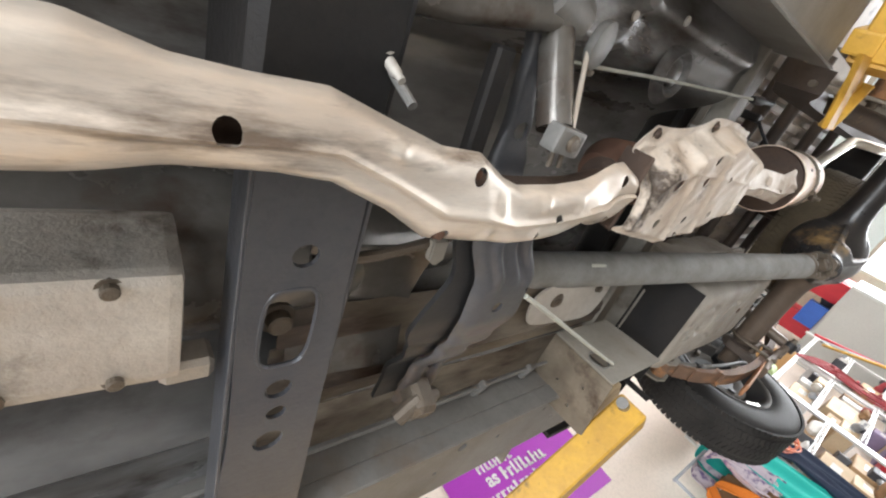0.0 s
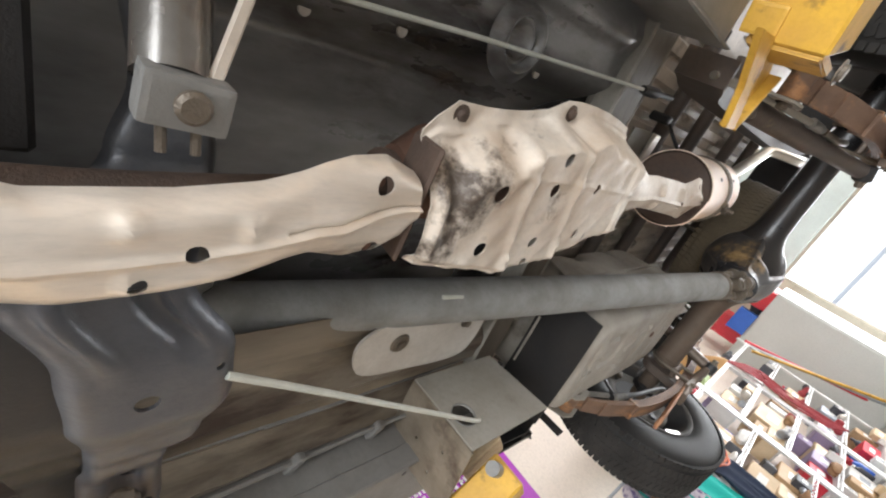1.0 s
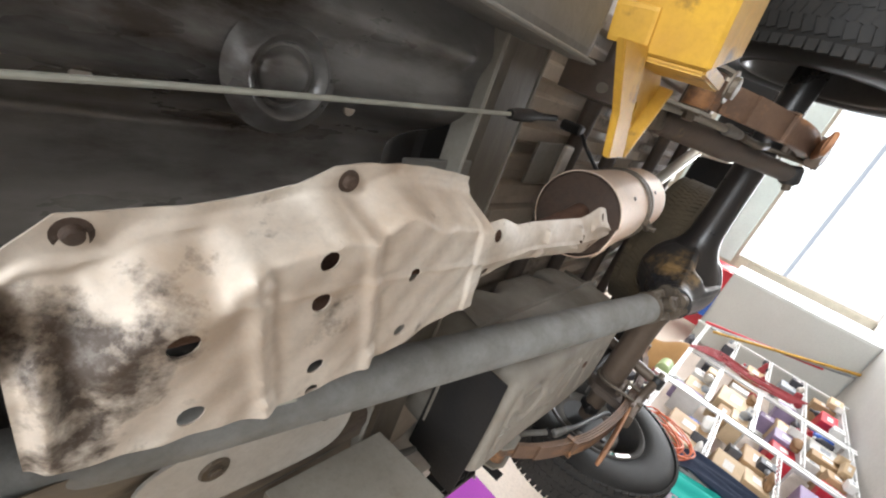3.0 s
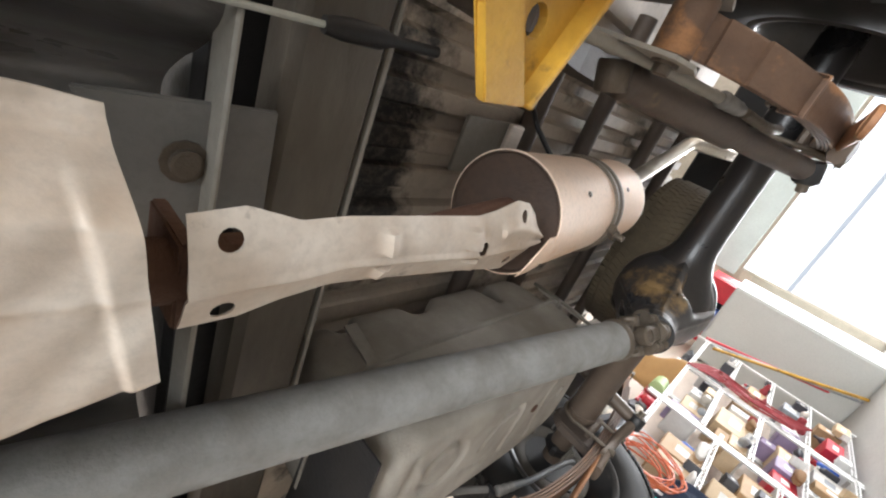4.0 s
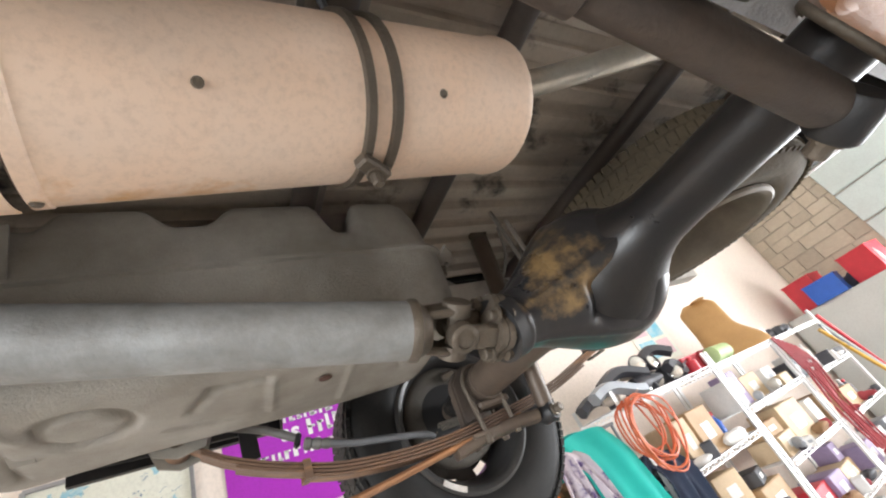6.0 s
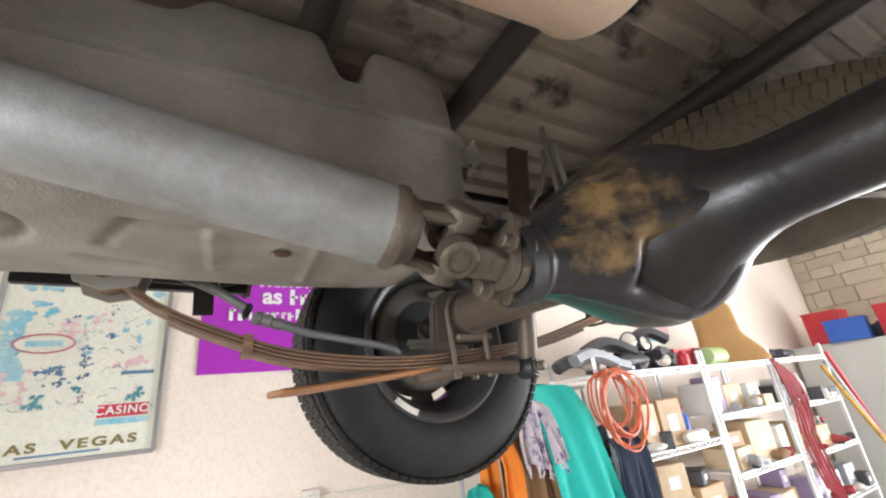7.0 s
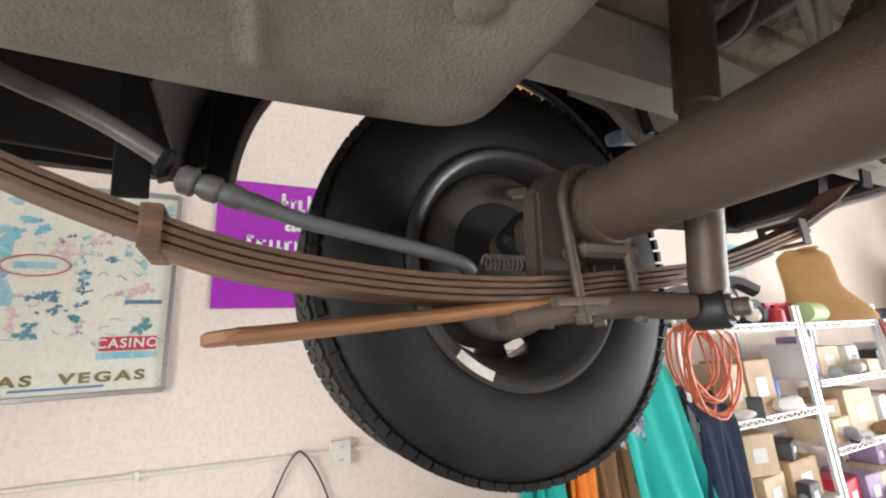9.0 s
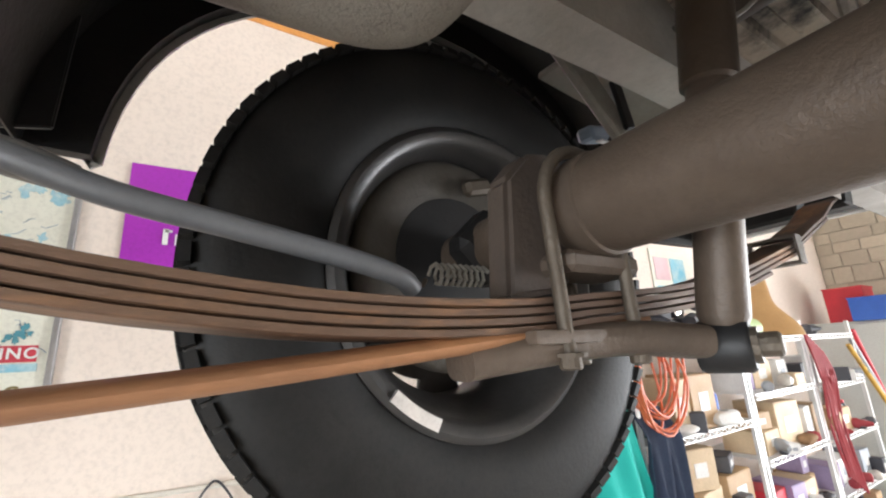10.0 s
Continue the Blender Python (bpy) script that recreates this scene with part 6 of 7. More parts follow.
def leaf_spring(s):
    y = YC + s * 0.55
    g = group("leaf_spring", "rusty leaf spring pack with clamp and two U-bolts")
    ends = ((1.80, 3.36, 0.030), (1.84, 3.26, 0.030), (1.90, 3.10, 0.030), (2.035, 2.95, 0.030))
    for k, (a, b, w) in enumerate(ends):
        n = 40
        pts = [(a + (b - a) * i / n, y, spz(a + (b - a) * i / n) - 0.0078 * k) for i in range(n + 1)]
        part("leaf", sweep(pts, [(-w, -0.0026), (-w + 0.003, -0.0034), (w - 0.003, -0.0034), (w, -0.0026), (w, 0.0024), (w - 0.003, 0.0032), (-w + 0.003, 0.0032), (-w, 0.0024)]), M_LEAF, g)
    n = 20
    pts = [(2.104 + 0.52 * i / n, y, 1.8365 + 0.0445 * (i / n) ** 1.15 - 0.012 * max(0.0, i / n - 0.7)) for i in range(n + 1)]
    ol_ = lathe([(-0.0062, 0.0), (-0.0062, 0.026), (-0.004, 0.029), (0.004, 0.029), (0.0062, 0.026), (0.0062, 0.0)], (2.104, y, 1.8365), (-0.09, 0, 1), 24)
    part("overload_leaf", sweep(pts, [(0.030 * math.copysign(abs(math.cos(a)) ** 0.7, math.cos(a)), 0.0085 * math.sin(a)) for a in [2 * math.pi * q / 18 for q in range(18)]], ol_), M_OVERLOAD, g, "straight orange-rust helper leaf", True)
    # pack clamp
    cz = spz(2.035) - 0.010
    part("pack_clamp", sweep([(2.035, y - 0.033, cz - 0.019), (2.035, y + 0.033, cz - 0.019), (2.035, y + 0.033, cz + 0.017), (2.035, y - 0.033, cz + 0.017)], [(-0.002, -0.008), (0.001, -0.0085), (0.002, -0.006), (0.002, 0.006), (0.001, 0.0085), (-0.002, 0.008)], closed=True, up=(1, 0, 0)), M_LEAF, g)
    cz = spz(3.06) - 0.008
    part("pack_clamp", sweep([(3.06, y - 0.036, cz - 0.022), (3.06, y + 0.036, cz - 0.022), (3.06, y + 0.036, cz + 0.022), (3.06, y - 0.036, cz + 0.022)], [(-0.003, -0.012), (0.003, -0.012), (0.003, 0.012), (-0.003, 0.012)], closed=True, up=(1, 0, 0)), M_STEEL, g)
    for k in (-1, 1):
        yy = y + 0.036 * k
        arc = [(AX - 0.022 - 0.050 * math.cos(a), yy, AZ - 0.004 + 0.058 * math.sin(a)) for a in [math.pi * q / 14 for q in range(15)]]
        part("u_bolt", tube([(AX - 0.064, yy, 1.845)] + arc + [(AX + 0.034, yy, 1.845)], 0.0068, 10, up=(0, 1, 0)), M_STEEL, g, "", True)
    # forged plate: a thick arm that runs back to the shock eye
    pl = bmesh.new()
    arm = [(2.405, y + 0.012, 1.846), (2.46, y, 1.852), (2.54, y - 0.01, 1.858), (2.60, y - 0.03, 1.858), (2.655, y - 0.05, 1.852)] if s > 0 else [(2.66, y, 1.846), (2.58, y, 1.852), (2.50, y, 1.858), (2.42, y + 0.01, 1.858), (2.37, y + 0.02, 1.852)]
    sweep(smooth_path(arm, 5), [(0.034 * math.copysign(abs(math.cos(a)) ** 0.6, math.cos(a)), 0.017 * math.copysign(abs(math.sin(a)) ** 0.6, math.sin(a))) for a in [2 * math.pi * q / 20 for q in range(20)]], pl)
    box((2.53, y, 1.862), (0.17, 0.085, 0.012), bevel=0.004, bm=pl, seg=2)
    plate = part("spring_plate", pl, M_AXLE, g, "grimy forged spring plate", True)
    nb = bmesh.new()
    for x in (AX - 0.064, AX + 0.034):
        for k in (-1, 1):
            bolt((x, y + 0.036 * k, 1.848), r=0.010, h=0.014, bm=nb)
    part("nut", nb, M_STEEL, plate)
    # front pivot and rear shackle
    part("front_eye", lathe([(-0.036, 0.028), (0.036, 0.028)], (1.80, y, 2.065), (0, 1, 0), 20), M_LEAF, g, "", True)
    hg = prism([(1.70, 2.20), (1.76, 2.04), (1.80, 2.025), (1.85, 2.035), (1.90, 2.20)], "y", y - 0.046, y - 0.040)
    prism([(1.70, 2.20), (1.76, 2.04), (1.80, 2.025), (1.85, 2.035), (1.90, 2.20)], "y", y + 0.040, y + 0.046, hg)
    part("front_hanger", hg, M_FRAME, g, "dusty front hanger plates")
    part("pivot_bolt", bolt((1.80, y - s * 0.046, 2.065), (0, -s, 0), 0.013, 0.018), M_STEEL, g)
    sh = prism([(3.34, 2.115), (3.39, 2.115), (3.43, 2.23), (3.39, 2.23)], "y", y - 0.044, y - 0.038, bevel=0.002)
    prism([(3.34, 2.115), (3.39, 2.115), (3.43, 2.23), (3.39, 2.23)], "y", y + 0.038, y + 0.044, sh, bevel=0.002)
    part("shackle", sh, M_BLACK, g)
    return g


leaf_spring(1)
leaf_spring(-1)


def shock(lo, hi, name_mat, out):
    g = group("shock_absorber", "grimy telescopic shock absorber")
    lo, hi = Vector(lo), Vector(hi)
    d = (hi - lo).normalized()
    n = (hi - lo).length
    part("lower_tube", lathe([(0.02, 0.020), (0.03, 0.0245), (n * 0.55, 0.0245)], lo, d, 24), name_mat, g, "", True)
    part("dust_tube", lathe([(n * 0.48, 0.026), (n * 0.485, 0.0305), (n * 0.96, 0.0305), (n * 0.98, 0.02)], lo, d, 24), name_mat, g, "", True)
    for p in (lo, hi):
        part("eye", lathe([(-0.024, 0.024), (-0.02, 0.027), (0.02, 0.027), (0.024, 0.024)], p, out, 20), M_PLASTIC if p is lo else M_STEEL, g, "", True)
    part("eye_bolt", bolt(lo + Vector(out) * 0.024, out, 0.012, 0.024), M_STEEL, g)
    return g


shock((2.68, 0.80, 1.846), (2.715, 0.73, 2.45), M_AXLE, (0.3, -0.95, 0))
shock((2.39, -0.145, 1.875), (1.83, -0.15, 2.14), M_DARKBEAM, (0.2, 0.9, -0.2))

# parking brake cables
pc = group("parking_brake_cable", "grey parking brake cable with a ribbed boot")
part("sheath", tube([(1.40, 0.78, 2.19), (1.70, 0.86, 2.16), (1.896, 0.90, 2.084), (1.939, 0.90, 2.067), (1.985, 0.895, 2.043), (2.039, 0.885, 2.006)], 0.0095, 14, soft=6), M_CABLEGREY, pc, "", True)
prof = [(0, 0.010)]
for k in range(3):
    prof += [(0.004 + 0.022 * k, 0.0145 - 0.001 * k), (0.015 + 0.022 * k, 0.0145 - 0.001 * k), (0.018 + 0.022 * k, 0.010)]
part("boot", lathe(prof + [(0.072, 0.011), (0.10, 0.009)], (2.045, 0.882, 1.992), (0.95, -0.06, -0.30), 20), M_CABLEGREY, pc, "ribbed grey boot", True)
part("rod", tube([(2.10, 0.875, 1.974), (2.158, 0.87, 1.954), (2.22, 0.87, 1.942), (2.302, 0.87, 1.926), (2.345, 0.87, 1.914), (2.36, 0.875, 1.905)], 0.0085, 14, soft=6), M_RODGREY, pc, "smooth grey cable tube", True)
part("hook", tube([(2.36, 0.875, 1.908), (2.372, 0.88, 1.910), (2.378, 0.885, 1.916)], 0.002, 6), M_STEEL, pc)
part("cable_stay", box((2.034, 0.885, 2.004), (0.014, 0.026, 0.034), (0, 20, 0), 0.006), M_BLACK, pc)
lc = group("left_brake_cable", "grey parking brake cable with a boot")
part("sheath", tube([(1.55, -0.16, 2.16), (1.80, -0.18, 2.10), (2.03, -0.185, 2.015)], 0.009, 12, soft=6), M_FRAME, lc, "", True)
part("boot", lathe(prof + [(0.072, 0.010)], (2.00, -0.185, 2.025), (0.92, 0.02, -0.35), 20), M_CABLEGREY, lc, "", True)
part("rod", tube([(2.08, -0.183, 1.995), (2.16, -0.18, 1.965), (2.24, -0.19, 1.955)], 0.010, 12, soft=6), M_STEEL, lc, "", True)
tagged(part("left_floor_cable", tube([(0.55, 0.004, 2.2), (0.72, -0.011, 2.2), (0.948, -0.035, 2.2), (1.36, -0.072, 2.2), (1.47, -0.082, 2.195)], 0.0032, 8, soft=5), M_CABLE, truck, "pale thin cable under the floor", True))
part("cable_adjuster", lathe([(0, 0.008), (0.02, 0.011), (0.06, 0.011), (0.08, 0.006), (0.14, 0.006)], (1.37, -0.073, 2.2), (0.98, -0.09, -0.03), 12), M_BLACK, truck, "", True)
part("right_floor_cable", tube([(0.612, 0.318, 2.062), (0.70, 0.367, 2.058), (0.92, 0.494, 2.048), (1.06, 0.574, 2.041), (1.123, 0.609, 2.038), (1.18, 0.655, 2.06)], 0.0042, 8, soft=5), M_CABLE, truck, "pale thin parking brake cable", True)
# cable bracket plates ahead of the tank
kb = group("cable_bracket", "folded grey bracket plate with a cable hole")
def quad(a, b, c, d, th=0.004, n=8):
    a, b, c, d = (Vector(p) for p in (a, b, c, d))
    return shell(n, n, lambda u, v: tuple((a * (1 - u) + b * u) * (1 - v) + (d * (1 - u) + c * u) * v), th)


ob = part("side_plate", quad((1.080, 0.630, 1.998), (1.348, 0.630, 1.998), (1.328, 0.632, 2.183), (1.075, 0.630, 2.188)), M_FRAME, kb, "grey upright side plate with a cable hole")
cut(ob, holes([(1.120, 0.630, 2.070, 0.027)], axis=(0, 1, 0), n=24))
part("hole_lip", sweep([(1.120 + 0.028 * math.cos(a), 0.627, 2.070 + 0.028 * math.sin(a)) for a in [2 * math.pi * k / 24 for k in range(24)]], ring2(0.0022, 6), closed=True, up=(0, 1, 0)), M_UNDER, kb)
ob = part("front_web", quad((1.078, 0.632, 1.995), (1.080, 0.82, 1.985), (1.080, 0.83, 2.20), (1.075, 0.632, 2.19)), M_TUNNEL, kb, "brown dusty front web")
cut(ob, holes([(1.078, 0.74, 2.12, 0.004), (1.078, 0.70, 2.05, 0.004), (1.078, 0.78, 2.06, 0.005)], axis=(1, 0, 0)))
part("foot_tube", tube([(1.16, 0.70, 1.972), (1.24, 0.765, 1.968)], 0.016, 12), M_UNDER, kb, "", True)

# ---------------- fuel tank
ft = group("fuel_tank", "dusty grey fuel tank with a seam flange")
T0, T1, TY0, TY1 = 1.53, 2.345, 0.435, 0.82


def tank_in(x, rad=0.085):
    """How far the rounded plan corner draws the side in at x."""
    d = max(0.0, min(1.0, (rad - min(x - T0, T1 - x)) / rad))
    return rad * (1 - math.sqrt(max(0.0, 1 - d * d)))


def tank_bottom(u, v):
    """Lower half, from flange to flange across the belly."""
    x = T0 + (T1 - T0) * u
    k = 2 * v - 1
    yy = (TY0 + TY1) / 2 + ((TY1 - TY0) / 2 - tank_in(x)) * (abs(k) ** 0.75) * (1 if k > 0 else -1)
    side = (1 - abs(k) ** 9)
    endr = (1 - abs(2 * u - 1) ** 34)
    z = 2.195 - 0.168 * side ** 0.7 * endr ** 0.5
    if side > 0.3:
        for ax_, ay_, bx_, by_, amp in ((1.832, 0.600, 1.864, 0.527, 0.009), (1.864, 0.527, 1.945, 0.531, 0.009), (1.955, 0.535, 1.965, 0.690, -0.006), (1.60, 0.50, 1.60, 0.72, 0.009),
                                        (1.62, 0.53, 1.655, 0.62, -0.006), (2.10, 0.50, 2.11, 0.72, -0.005), (1.80, 0.66, 1.90, 0.70, 0.006)):
            lx, ly = bx_ - ax_, by_ - ay_
            t = max(0.0, min(1.0, ((x - ax_) * lx + (yy - ay_) * ly) / (lx * lx + ly * ly)))
            z += amp * math.exp(-(math.hypot(x - ax_ - t * lx, yy - ay_ - t * ly) / 0.009) ** 2)
        z += 0.006 * math.exp(-(math.hypot(x - 2.055, yy - 0.595) / 0.012) ** 2)
        z -= 0.004 * math.sin(x * 9 + yy * 6) * math.sin(yy * 14)
        rr = math.hypot(x - 1.70, yy - 0.575)
        z += 0.013 * math.exp(-((rr - 0.055) / 0.010) ** 2)
        z += 0.008 * math.exp(-((math.hypot((x - 2.24), yy - 0.625)) / 0.022) ** 2)
    return (x, yy, z)


roughb = shell(190, 120, tank_bottom, 0.003)
part("lower_shell", roughb, M_TANK, ft, "textured dusty lower shell", True)


def tank_top(u, v):
    x = T0 + 0.01 + (T1 - T0 - 0.02) * u
    k = 2 * v - 1
    yy = (TY0 + TY1) / 2 + ((TY1 - TY0 - 0.02) / 2 - tank_in(x, 0.10)) * (abs(k) ** 0.6) * (1 if k > 0 else -1)
    side, endr = (1 - abs(k) ** 10), (1 - abs(2 * u - 1) ** 22)
    h = 0.165
    for c, w, d in ((0.40, 0.07, 0.045), (0.74, 0.045, 0.085), (0.12, 0.04, 0.04)):
        h -= d * math.exp(-((u - c) / w) ** 4) * (1 - 0.6 * (v > 0.5))
    return (x, yy, 2.2 + h * side ** 0.5 * endr ** 0.5)


part("upper_shell", shell(80, 40, tank_top, 0.003), M_TANK, ft, "textured dusty upper shell", True)
fl = part("seam_flange", prism([((T0 if cx < 0 else T1) - cx * (0.085 - 0.097 * math.cos(a)), (TY0 if cy < 0 else TY1) - cy * (0.085 - 0.097 * math.sin(a)))
                                   for cx, cy, back in ((1, 1, 0), (-1, 1, 1), (-1, -1, 0), (1, -1, 1)) for a in [math.pi / 2 * ((6 - q) if back else q) / 6 for q in range(7)]], "z", 2.194, 2.201), M_TANK, ft)
tab = part("corner_tab", prism([(T1 - 0.01, TY0 - 0.002), (T1 + 0.022, TY0 + 0.03), (T1 + 0.036, TY0 + 0.052), (T1 + 0.038, TY0 + 0.072), (T1 + 0.028, TY0 + 0.088), (T1 + 0.008, TY0 + 0.098), (T1 - 0.01, TY0 + 0.10)], "z", 2.192, 2.199), M_TANK, ft, "grey corner tab with a hole")
cut(tab, holes([(T1 + 0.022, TY0 + 0.066, 2.197, 0.006)]))
part("flange_bolt", bolt((2.362, 0.520, 2.192), r=0.008, h=0.022), M_STEEL, fl)
part("drain_bung", lathe([(0, 0.017), (0.004, 0.017), (0.006, 0.012)], (2.24, 0.625, 2.034), (0, 0, -1), 18), M_TANK, ft, "", True)
bdg = lathe([(0, 0.013), (0.002, 0.012), (0.004, 0.007)], (2.055, 0.595, 2.026), (0, 0, -1), 16)
part("rust_plug", bdg, M_RUSTPIPE, ft, "small rusty plug")
# black sheet added to give the tank's front face its shade
part("stone_guard", shell(4, 24, lambda u, v: (1.512 + 0.012 * math.sin(math.pi * v), 0.445 + 0.375 * v, 2.040 + 0.17 * u), 0.003), M_BLACK, ft, "black sheet added for the shade on the tank's front", True)
part("tank_strap", sweep([(1.62, TY0 - 0.01, 2.30), (1.62, TY0 + 0.03, 2.10), (1.62, 0.64, 2.026), (1.62, TY1 - 0.03, 2.10), (1.62, TY1 + 0.01, 2.30)], [(-0.002, -0.014), (0.002, -0.014), (0.002, 0.014), (-0.002, 0.014)], up=(1, 0, 0)), M_FRAME, ft)


# ---------------- wheels
def tyre_mesh(o, axis_y, R, W, n=72, lugs=True):
    h = W / 2
    prof = [(-h * 0.80, 0.218), (-h * 0.98, 0.235), (-h * 1.06, 0.275), (-h * 1.02, R - 0.045), (-h * 0.90, R - 0.016), (-h * 0.78, R - 0.004), (-h * 0.4, R), (0, R + 0.001), (h * 0.4, R), (h * 0.78, R - 0.004),
            (h * 0.90, R - 0.016), (h * 1.02, R - 0.045), (h * 1.06, 0.275), (h * 0.98, 0.235), (h * 0.80, 0.218)]
    return lathe(prof, (0, 0, 0), (0, 1, 0), n, closed=True)


def tread_mesh(R, W, m=84):
    """Low blocks round the crown and the shoulders."""
    h = W / 2
    verts, faces = [], []
    rows_ = [(y, 0.5 if k % 2 else 0.0, w, g, 0.0) for k, (y, w, g) in enumerate(((-h * 0.44, h * 0.19, 18), (-h * 0.15, h * 0.15, -16), (h * 0.15, h * 0.15, 16), (h * 0.44, h * 0.19, -18)))]
    rows_ += [(-h * 0.76, 0.0, h * 0.30, 8, 1.0), (h * 0.76, 0.5, h * 0.30, -8, -1.0)]
    for y, off, w, g, sh in rows_:
        for k in range(m):
            a = 2 * math.pi * (k + off) / m
            rot = Euler((0, -a + math.pi / 2, 0)).to_matrix() @ Euler((radians(8) * -sh, 0, radians(g))).to_matrix()
            rc = R - (0.0085 if sh else 0.0030)
            c = Vector((rc * math.cos(a), y, rc * math.sin(a)))
            n0 = len(verts)
            for dx in (-0.40, 0.40):
                for dy in (-w, w):
                    for dz in (-0.006, 0.006):
                        verts.append(c + rot @ Vector((dx * 2 * math.pi * R / m, dy * (0.62 if sh else 0.9), dz)))
            faces += [tuple(n0 + q for q in f) for f in ((0, 1, 3, 2), (4, 6, 7, 5), (0, 4, 5, 1), (2, 3, 7, 6), (0, 2, 6, 4), (1, 5, 7, 3))]
    b = bmesh.new()
    vs = [b.verts.new(v) for v in verts]
    for f in faces:
        b.faces.new([vs[q] for q in f])
    return b


WY, WW, WR = 1.165, 0.225, 0.380
wh = group("wheel", "black steel wheel with an off-road tyre")
wm = pose(2.572, WY, 1.966)
ty = part("tyre", tyre_mesh((0, 0, 0), 1, WR, WW), M_RUBBER, wh, "black worn off-road tyre", True)
ty.matrix_basis = wm
tagged(part("tread", tread_mesh(WR, WW), M_RUBBER, ty), kind="stuff")
hw = 0.094
rp = [(-hw - 0.010, 0.205), (-hw - 0.016, 0.211), (-hw - 0.019, 0.222), (-hw - 0.014, 0.231), (-hw - 0.006, 0.232), (-hw + 0.004, 0.224), (-hw + 0.010, 0.208), (-hw + 0.03, 0.200), (-0.02, 0.180), (0.05, 0.182), (hw - 0.02, 0.200), (hw - 0.006, 0.210), (hw, 0.228), (hw + 0.006, 0.222),
      (hw, 0.204), (hw - 0.03, 0.192), (0.05, 0.174), (-0.02, 0.172), (-hw + 0.028, 0.192), (-hw + 0.008, 0.200)]
rm = part("rim", lathe(rp, (0, 0, 0), (0, 1, 0), 64, closed=True), M_RIM, wh, "gloss black steel rim", True)
rm.matrix_basis = wm
dsk = part("wheel_disc", lathe([(0.050, 0.178), (0.055, 0.178), (0.058, 0.150), (0.040, 0.125), (0.030, 0.09), (0.030, 0.04), (0.024, 0.04), (0.024, 0.09), (0.034, 0.127), (0.050, 0.152)], (0, 0, 0), (0, 1, 0), 48, closed=True), M_RIM, wh, "black wheel disc with slots", True)
sl = bmesh.new()
for k in range(8):
    a = 2 * math.pi * k / 8 + 0.45
    pts = [(0.163 * math.cos(a + d), 0.0 + 0.02, 0.163 * math.sin(a + d)) for d in (-0.16, -0.08, 0, 0.08, 0.16)]
    sweep(pts, [(-0.05, -0.011), (0.05, -0.011), (0.05, 0.011), (-0.05, 0.011)], sl, up=(math.cos(a), 0, math.sin(a)))
cut(dsk, sl)
dsk.matrix_basis = wm
ww = bmesh.new()
for a0, l in ((math.radians(-65), 0.34), (math.radians(-124), 0.34), (math.radians(-197), 0.20)):
    pts = [(0.2165 * math.cos(a0 + d), -hw - 0.019, 0.2165 * math.sin(a0 + d)) for d in [l * (q / 6 - 0.5) for q in range(7)]]
    sweep(pts, [(-0.008, -0.004), (0.008, -0.004), (0.007, 0.004), (-0.007, 0.004)], ww, up=(0, 1, 0))
w_ = part("balance_weight", ww, M_LEAD, wh, "bright zinc stick-on weight")
w_.matrix_basis = wm

wl = group("left_wheel", "black steel wheel with an off-road tyre")
lm = pose(2.572, 2 * YC - WY, 1.966, 0, 0, 180)
for nm, src in (("tyre", ty), ("rim", rm), ("wheel_disc", dsk)):
    o = new(nm, src.data)
    o.parent = wl
    o.matrix_basis = lm
    if nm == "tyre":
        q = new("tread", ty.children[0].data)
        q.parent = o
        tagged(q, kind="stuff")

spw = group("spare_wheel", "dusty spare wheel slung flat under the bed")
sm = pose(3.09, 0.36, 2.165, 90, 0, 20)
st = part("tyre", tyre_mesh((0, 0, 0), 1, 0.345, 0.20), M_DUSTRUBBER, spw, "tan dust-caked spare tyre", True)
st.matrix_basis = sm
tagged(part("tread", tread_mesh(0.345, 0.20), M_DUSTRUBBER, st), kind="stuff")
sr = part("rim", lathe(rp, (0, 0, 0), (0, 1, 0), 56, closed=True), M_SPARERIM, spw, "dusty brown spare rim", True)
sr.matrix_basis = sm
sd2 = part("wheel_disc", lathe([(0.050, 0.178), (0.055, 0.178), (0.058, 0.150), (0.040, 0.125), (0.030, 0.09), (0.030, 0.0)], (0, 0, 0), (0, 1, 0), 40), M_RUSTPIPE, spw, "rusty spare wheel disc", True)
sd2.matrix_basis = sm
part("carrier_chain", tube([(3.09, 0.36, 2.165), (3.09, 0.36, 2.44)], 0.01, 8), M_STEEL, spw)


# ---------------- lift columns and arms
def lift(s, tip, root, label):
    g = thing("vehicle_lift", label, "lift", "lift posts")
    cx, cy = root[0], root[1] + s * 0.22
    cb_ = box((cx, cy, 1.3), (0.30, 0.24, 2.6), bevel=0.01)
    part("column", cb_, M_YELLOW, g)
    part("base_plate", box((cx, cy, 0.012), (0.5, 0.5, 0.024), bevel=0.004), M_YELLOW, g)
    part("carriage", box((cx, cy - s * 0.16, 1.95), (0.34, 0.10, 0.5), bevel=0.01), M_YELLOW, g)
    a, b = Vector(root), Vector(tip)
    mid = a + (b - a) * 0.55
    part("outer_arm", beam(a, mid, 0.16, 0.12, 0.006), M_YELLOW, g, "worn yellow box arm")
    part("inner_arm", beam(a + (b - a) * 0.45, b, 0.10 if s > 0 else 0.12, 0.085 if s > 0 else 0.12, 0.005), M_YELLOW, g, "worn yellow sliding arm")
    return g


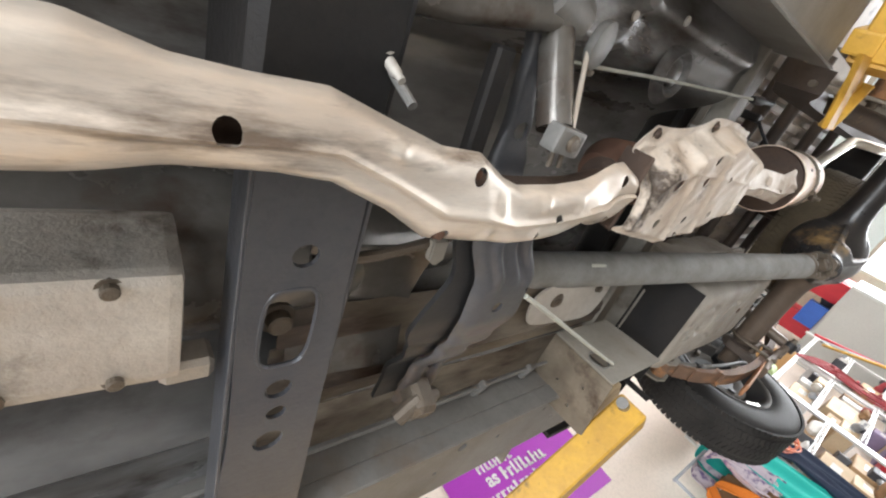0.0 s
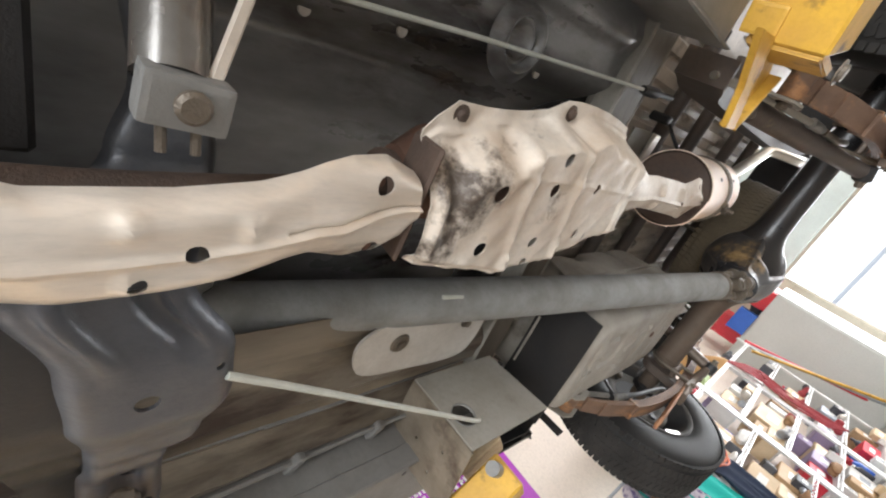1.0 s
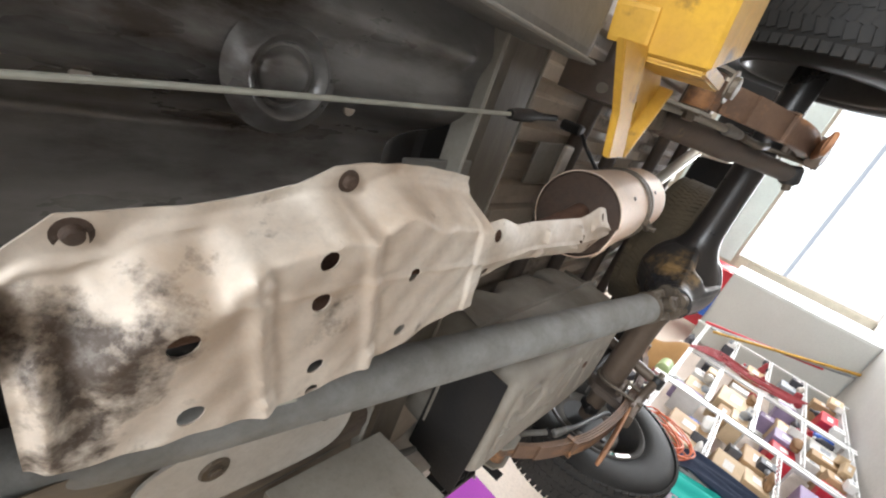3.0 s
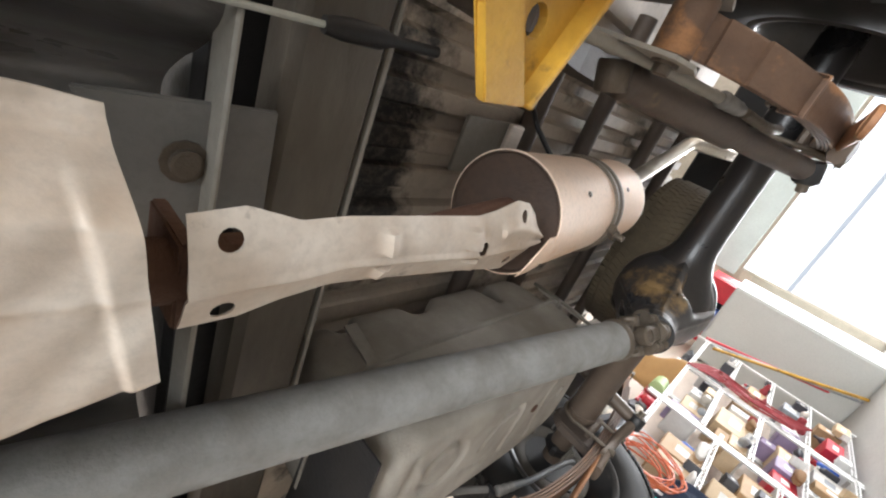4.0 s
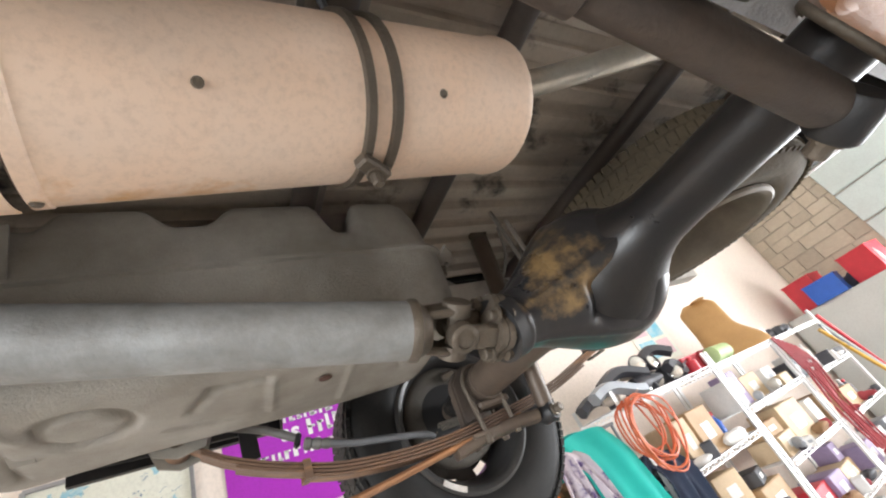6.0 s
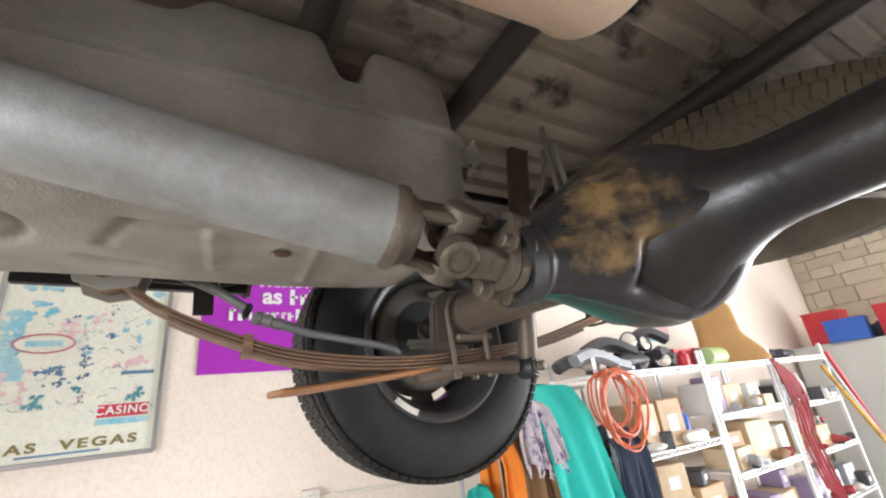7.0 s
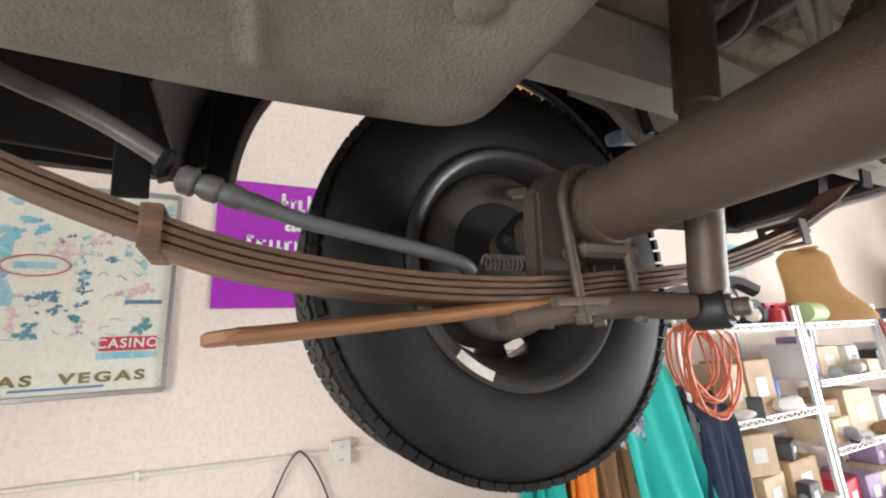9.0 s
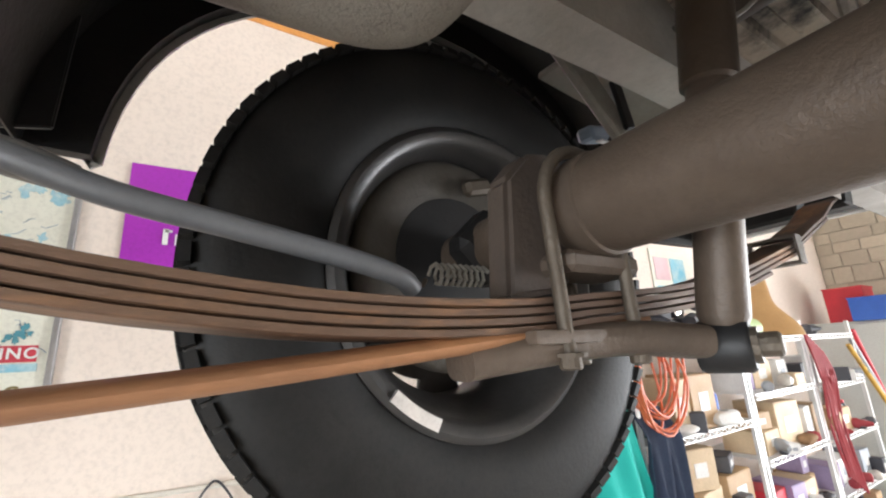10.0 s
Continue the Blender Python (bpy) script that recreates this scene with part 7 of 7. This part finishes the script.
ra_ = lift(1, (1.24, 0.745, 1.955), (0.10, 1.72, 1.955), "worn yellow lift post with a swing arm and wood block")
part("wood_block", box((1.25, 0.80, 2.052), (0.12, 0.10, 0.06), (0, 0, -40), 0.004), M_WOOD, ra_, "pale wood packing block")
la_ = lift(-1, (1.44, -0.225, 2.025), (0.95, -1.55, 2.025), "worn yellow lift post with an angled arm foot")
part("foot_plate", prism([(1.430, -0.066), (1.490, -0.072), (1.432, -0.140), (1.380, -0.215), (1.300, -0.205), (1.392, -0.130)], "z", 2.044, 2.056, bevel=0.002), M_YELLOW, la_, "worn yellow foot flange")
fw = part("foot_web", prism([(1.500, -0.076), (1.548, -0.188), (1.500, -0.235), (1.410, -0.205), (1.442, -0.142)], "z", 2.064, 2.074, bevel=0.002), M_YELLOW, la_, "worn yellow foot plate with a hole")
cut(fw, holes([(1.482, -0.140, 2.068, 0.015)], depth=0.1))
part("web_edge", beam((1.500, -0.072, 2.062), (1.550, -0.190, 2.058), 0.008, 0.034, 0.002), M_YELLOW, la_, "bright worn edge strip")
part("arm_collar", box((1.415, -0.250, 2.075), (0.10, 0.05, 0.06), (0, 0, -20), 0.006, seg=2), M_YELLOW, la_, "yellow collar round the arm's end")
part("end_plate", prism([(1.39, -0.22), (1.50, -0.22), (1.50, -0.20), (1.39, -0.20)], "z", 1.970, 2.09, bevel=0.003), M_YELLOW, la_)
part("lock_bolt", bolt((1.45, -0.205, 2.035 - 0.085), r=0.014), M_STEEL, la_)

# stone blocks of the rear wall, laid in uneven courses
r = random.Random(4)
shared = []
for k in range(6):
    b = box((0, 0, 0), (1, 1, 1), bevel=0)
    bmesh.ops.bevel(b, geom=list(b.edges), offset=0.03, segments=1, affect="EDGES")
    for v in b.verts:
        v.co += Vector((r.uniform(-0.06, 0.06), r.uniform(-0.012, 0.012), r.uniform(-0.02, 0.02)))
    me = bpy.data.meshes.new("block")
    b.to_mesh(me)
    b.free()
    me.materials.append(M_BLOCK)
    shared.append(me)
z = 1.72
while z < 4.4:
    h = r.choice((0.16, 0.20, 0.24))
    y = DOOR[1] + 0.01
    while y < Y1 - 0.02:
        w = min(r.choice((0.22, 0.30, 0.38, 0.46)), Y1 - 0.01 - y)
        if w > 0.08:
            o = new("block", r.choice(shared))
            o.parent = wall_rear
            o.matrix_basis = Matrix.Translation((X1 - 0.005, y + w / 2, z + h / 2)) @ Matrix.Diagonal((0.03, w - 0.014, h - 0.014, 1))
        y += w
    z += h
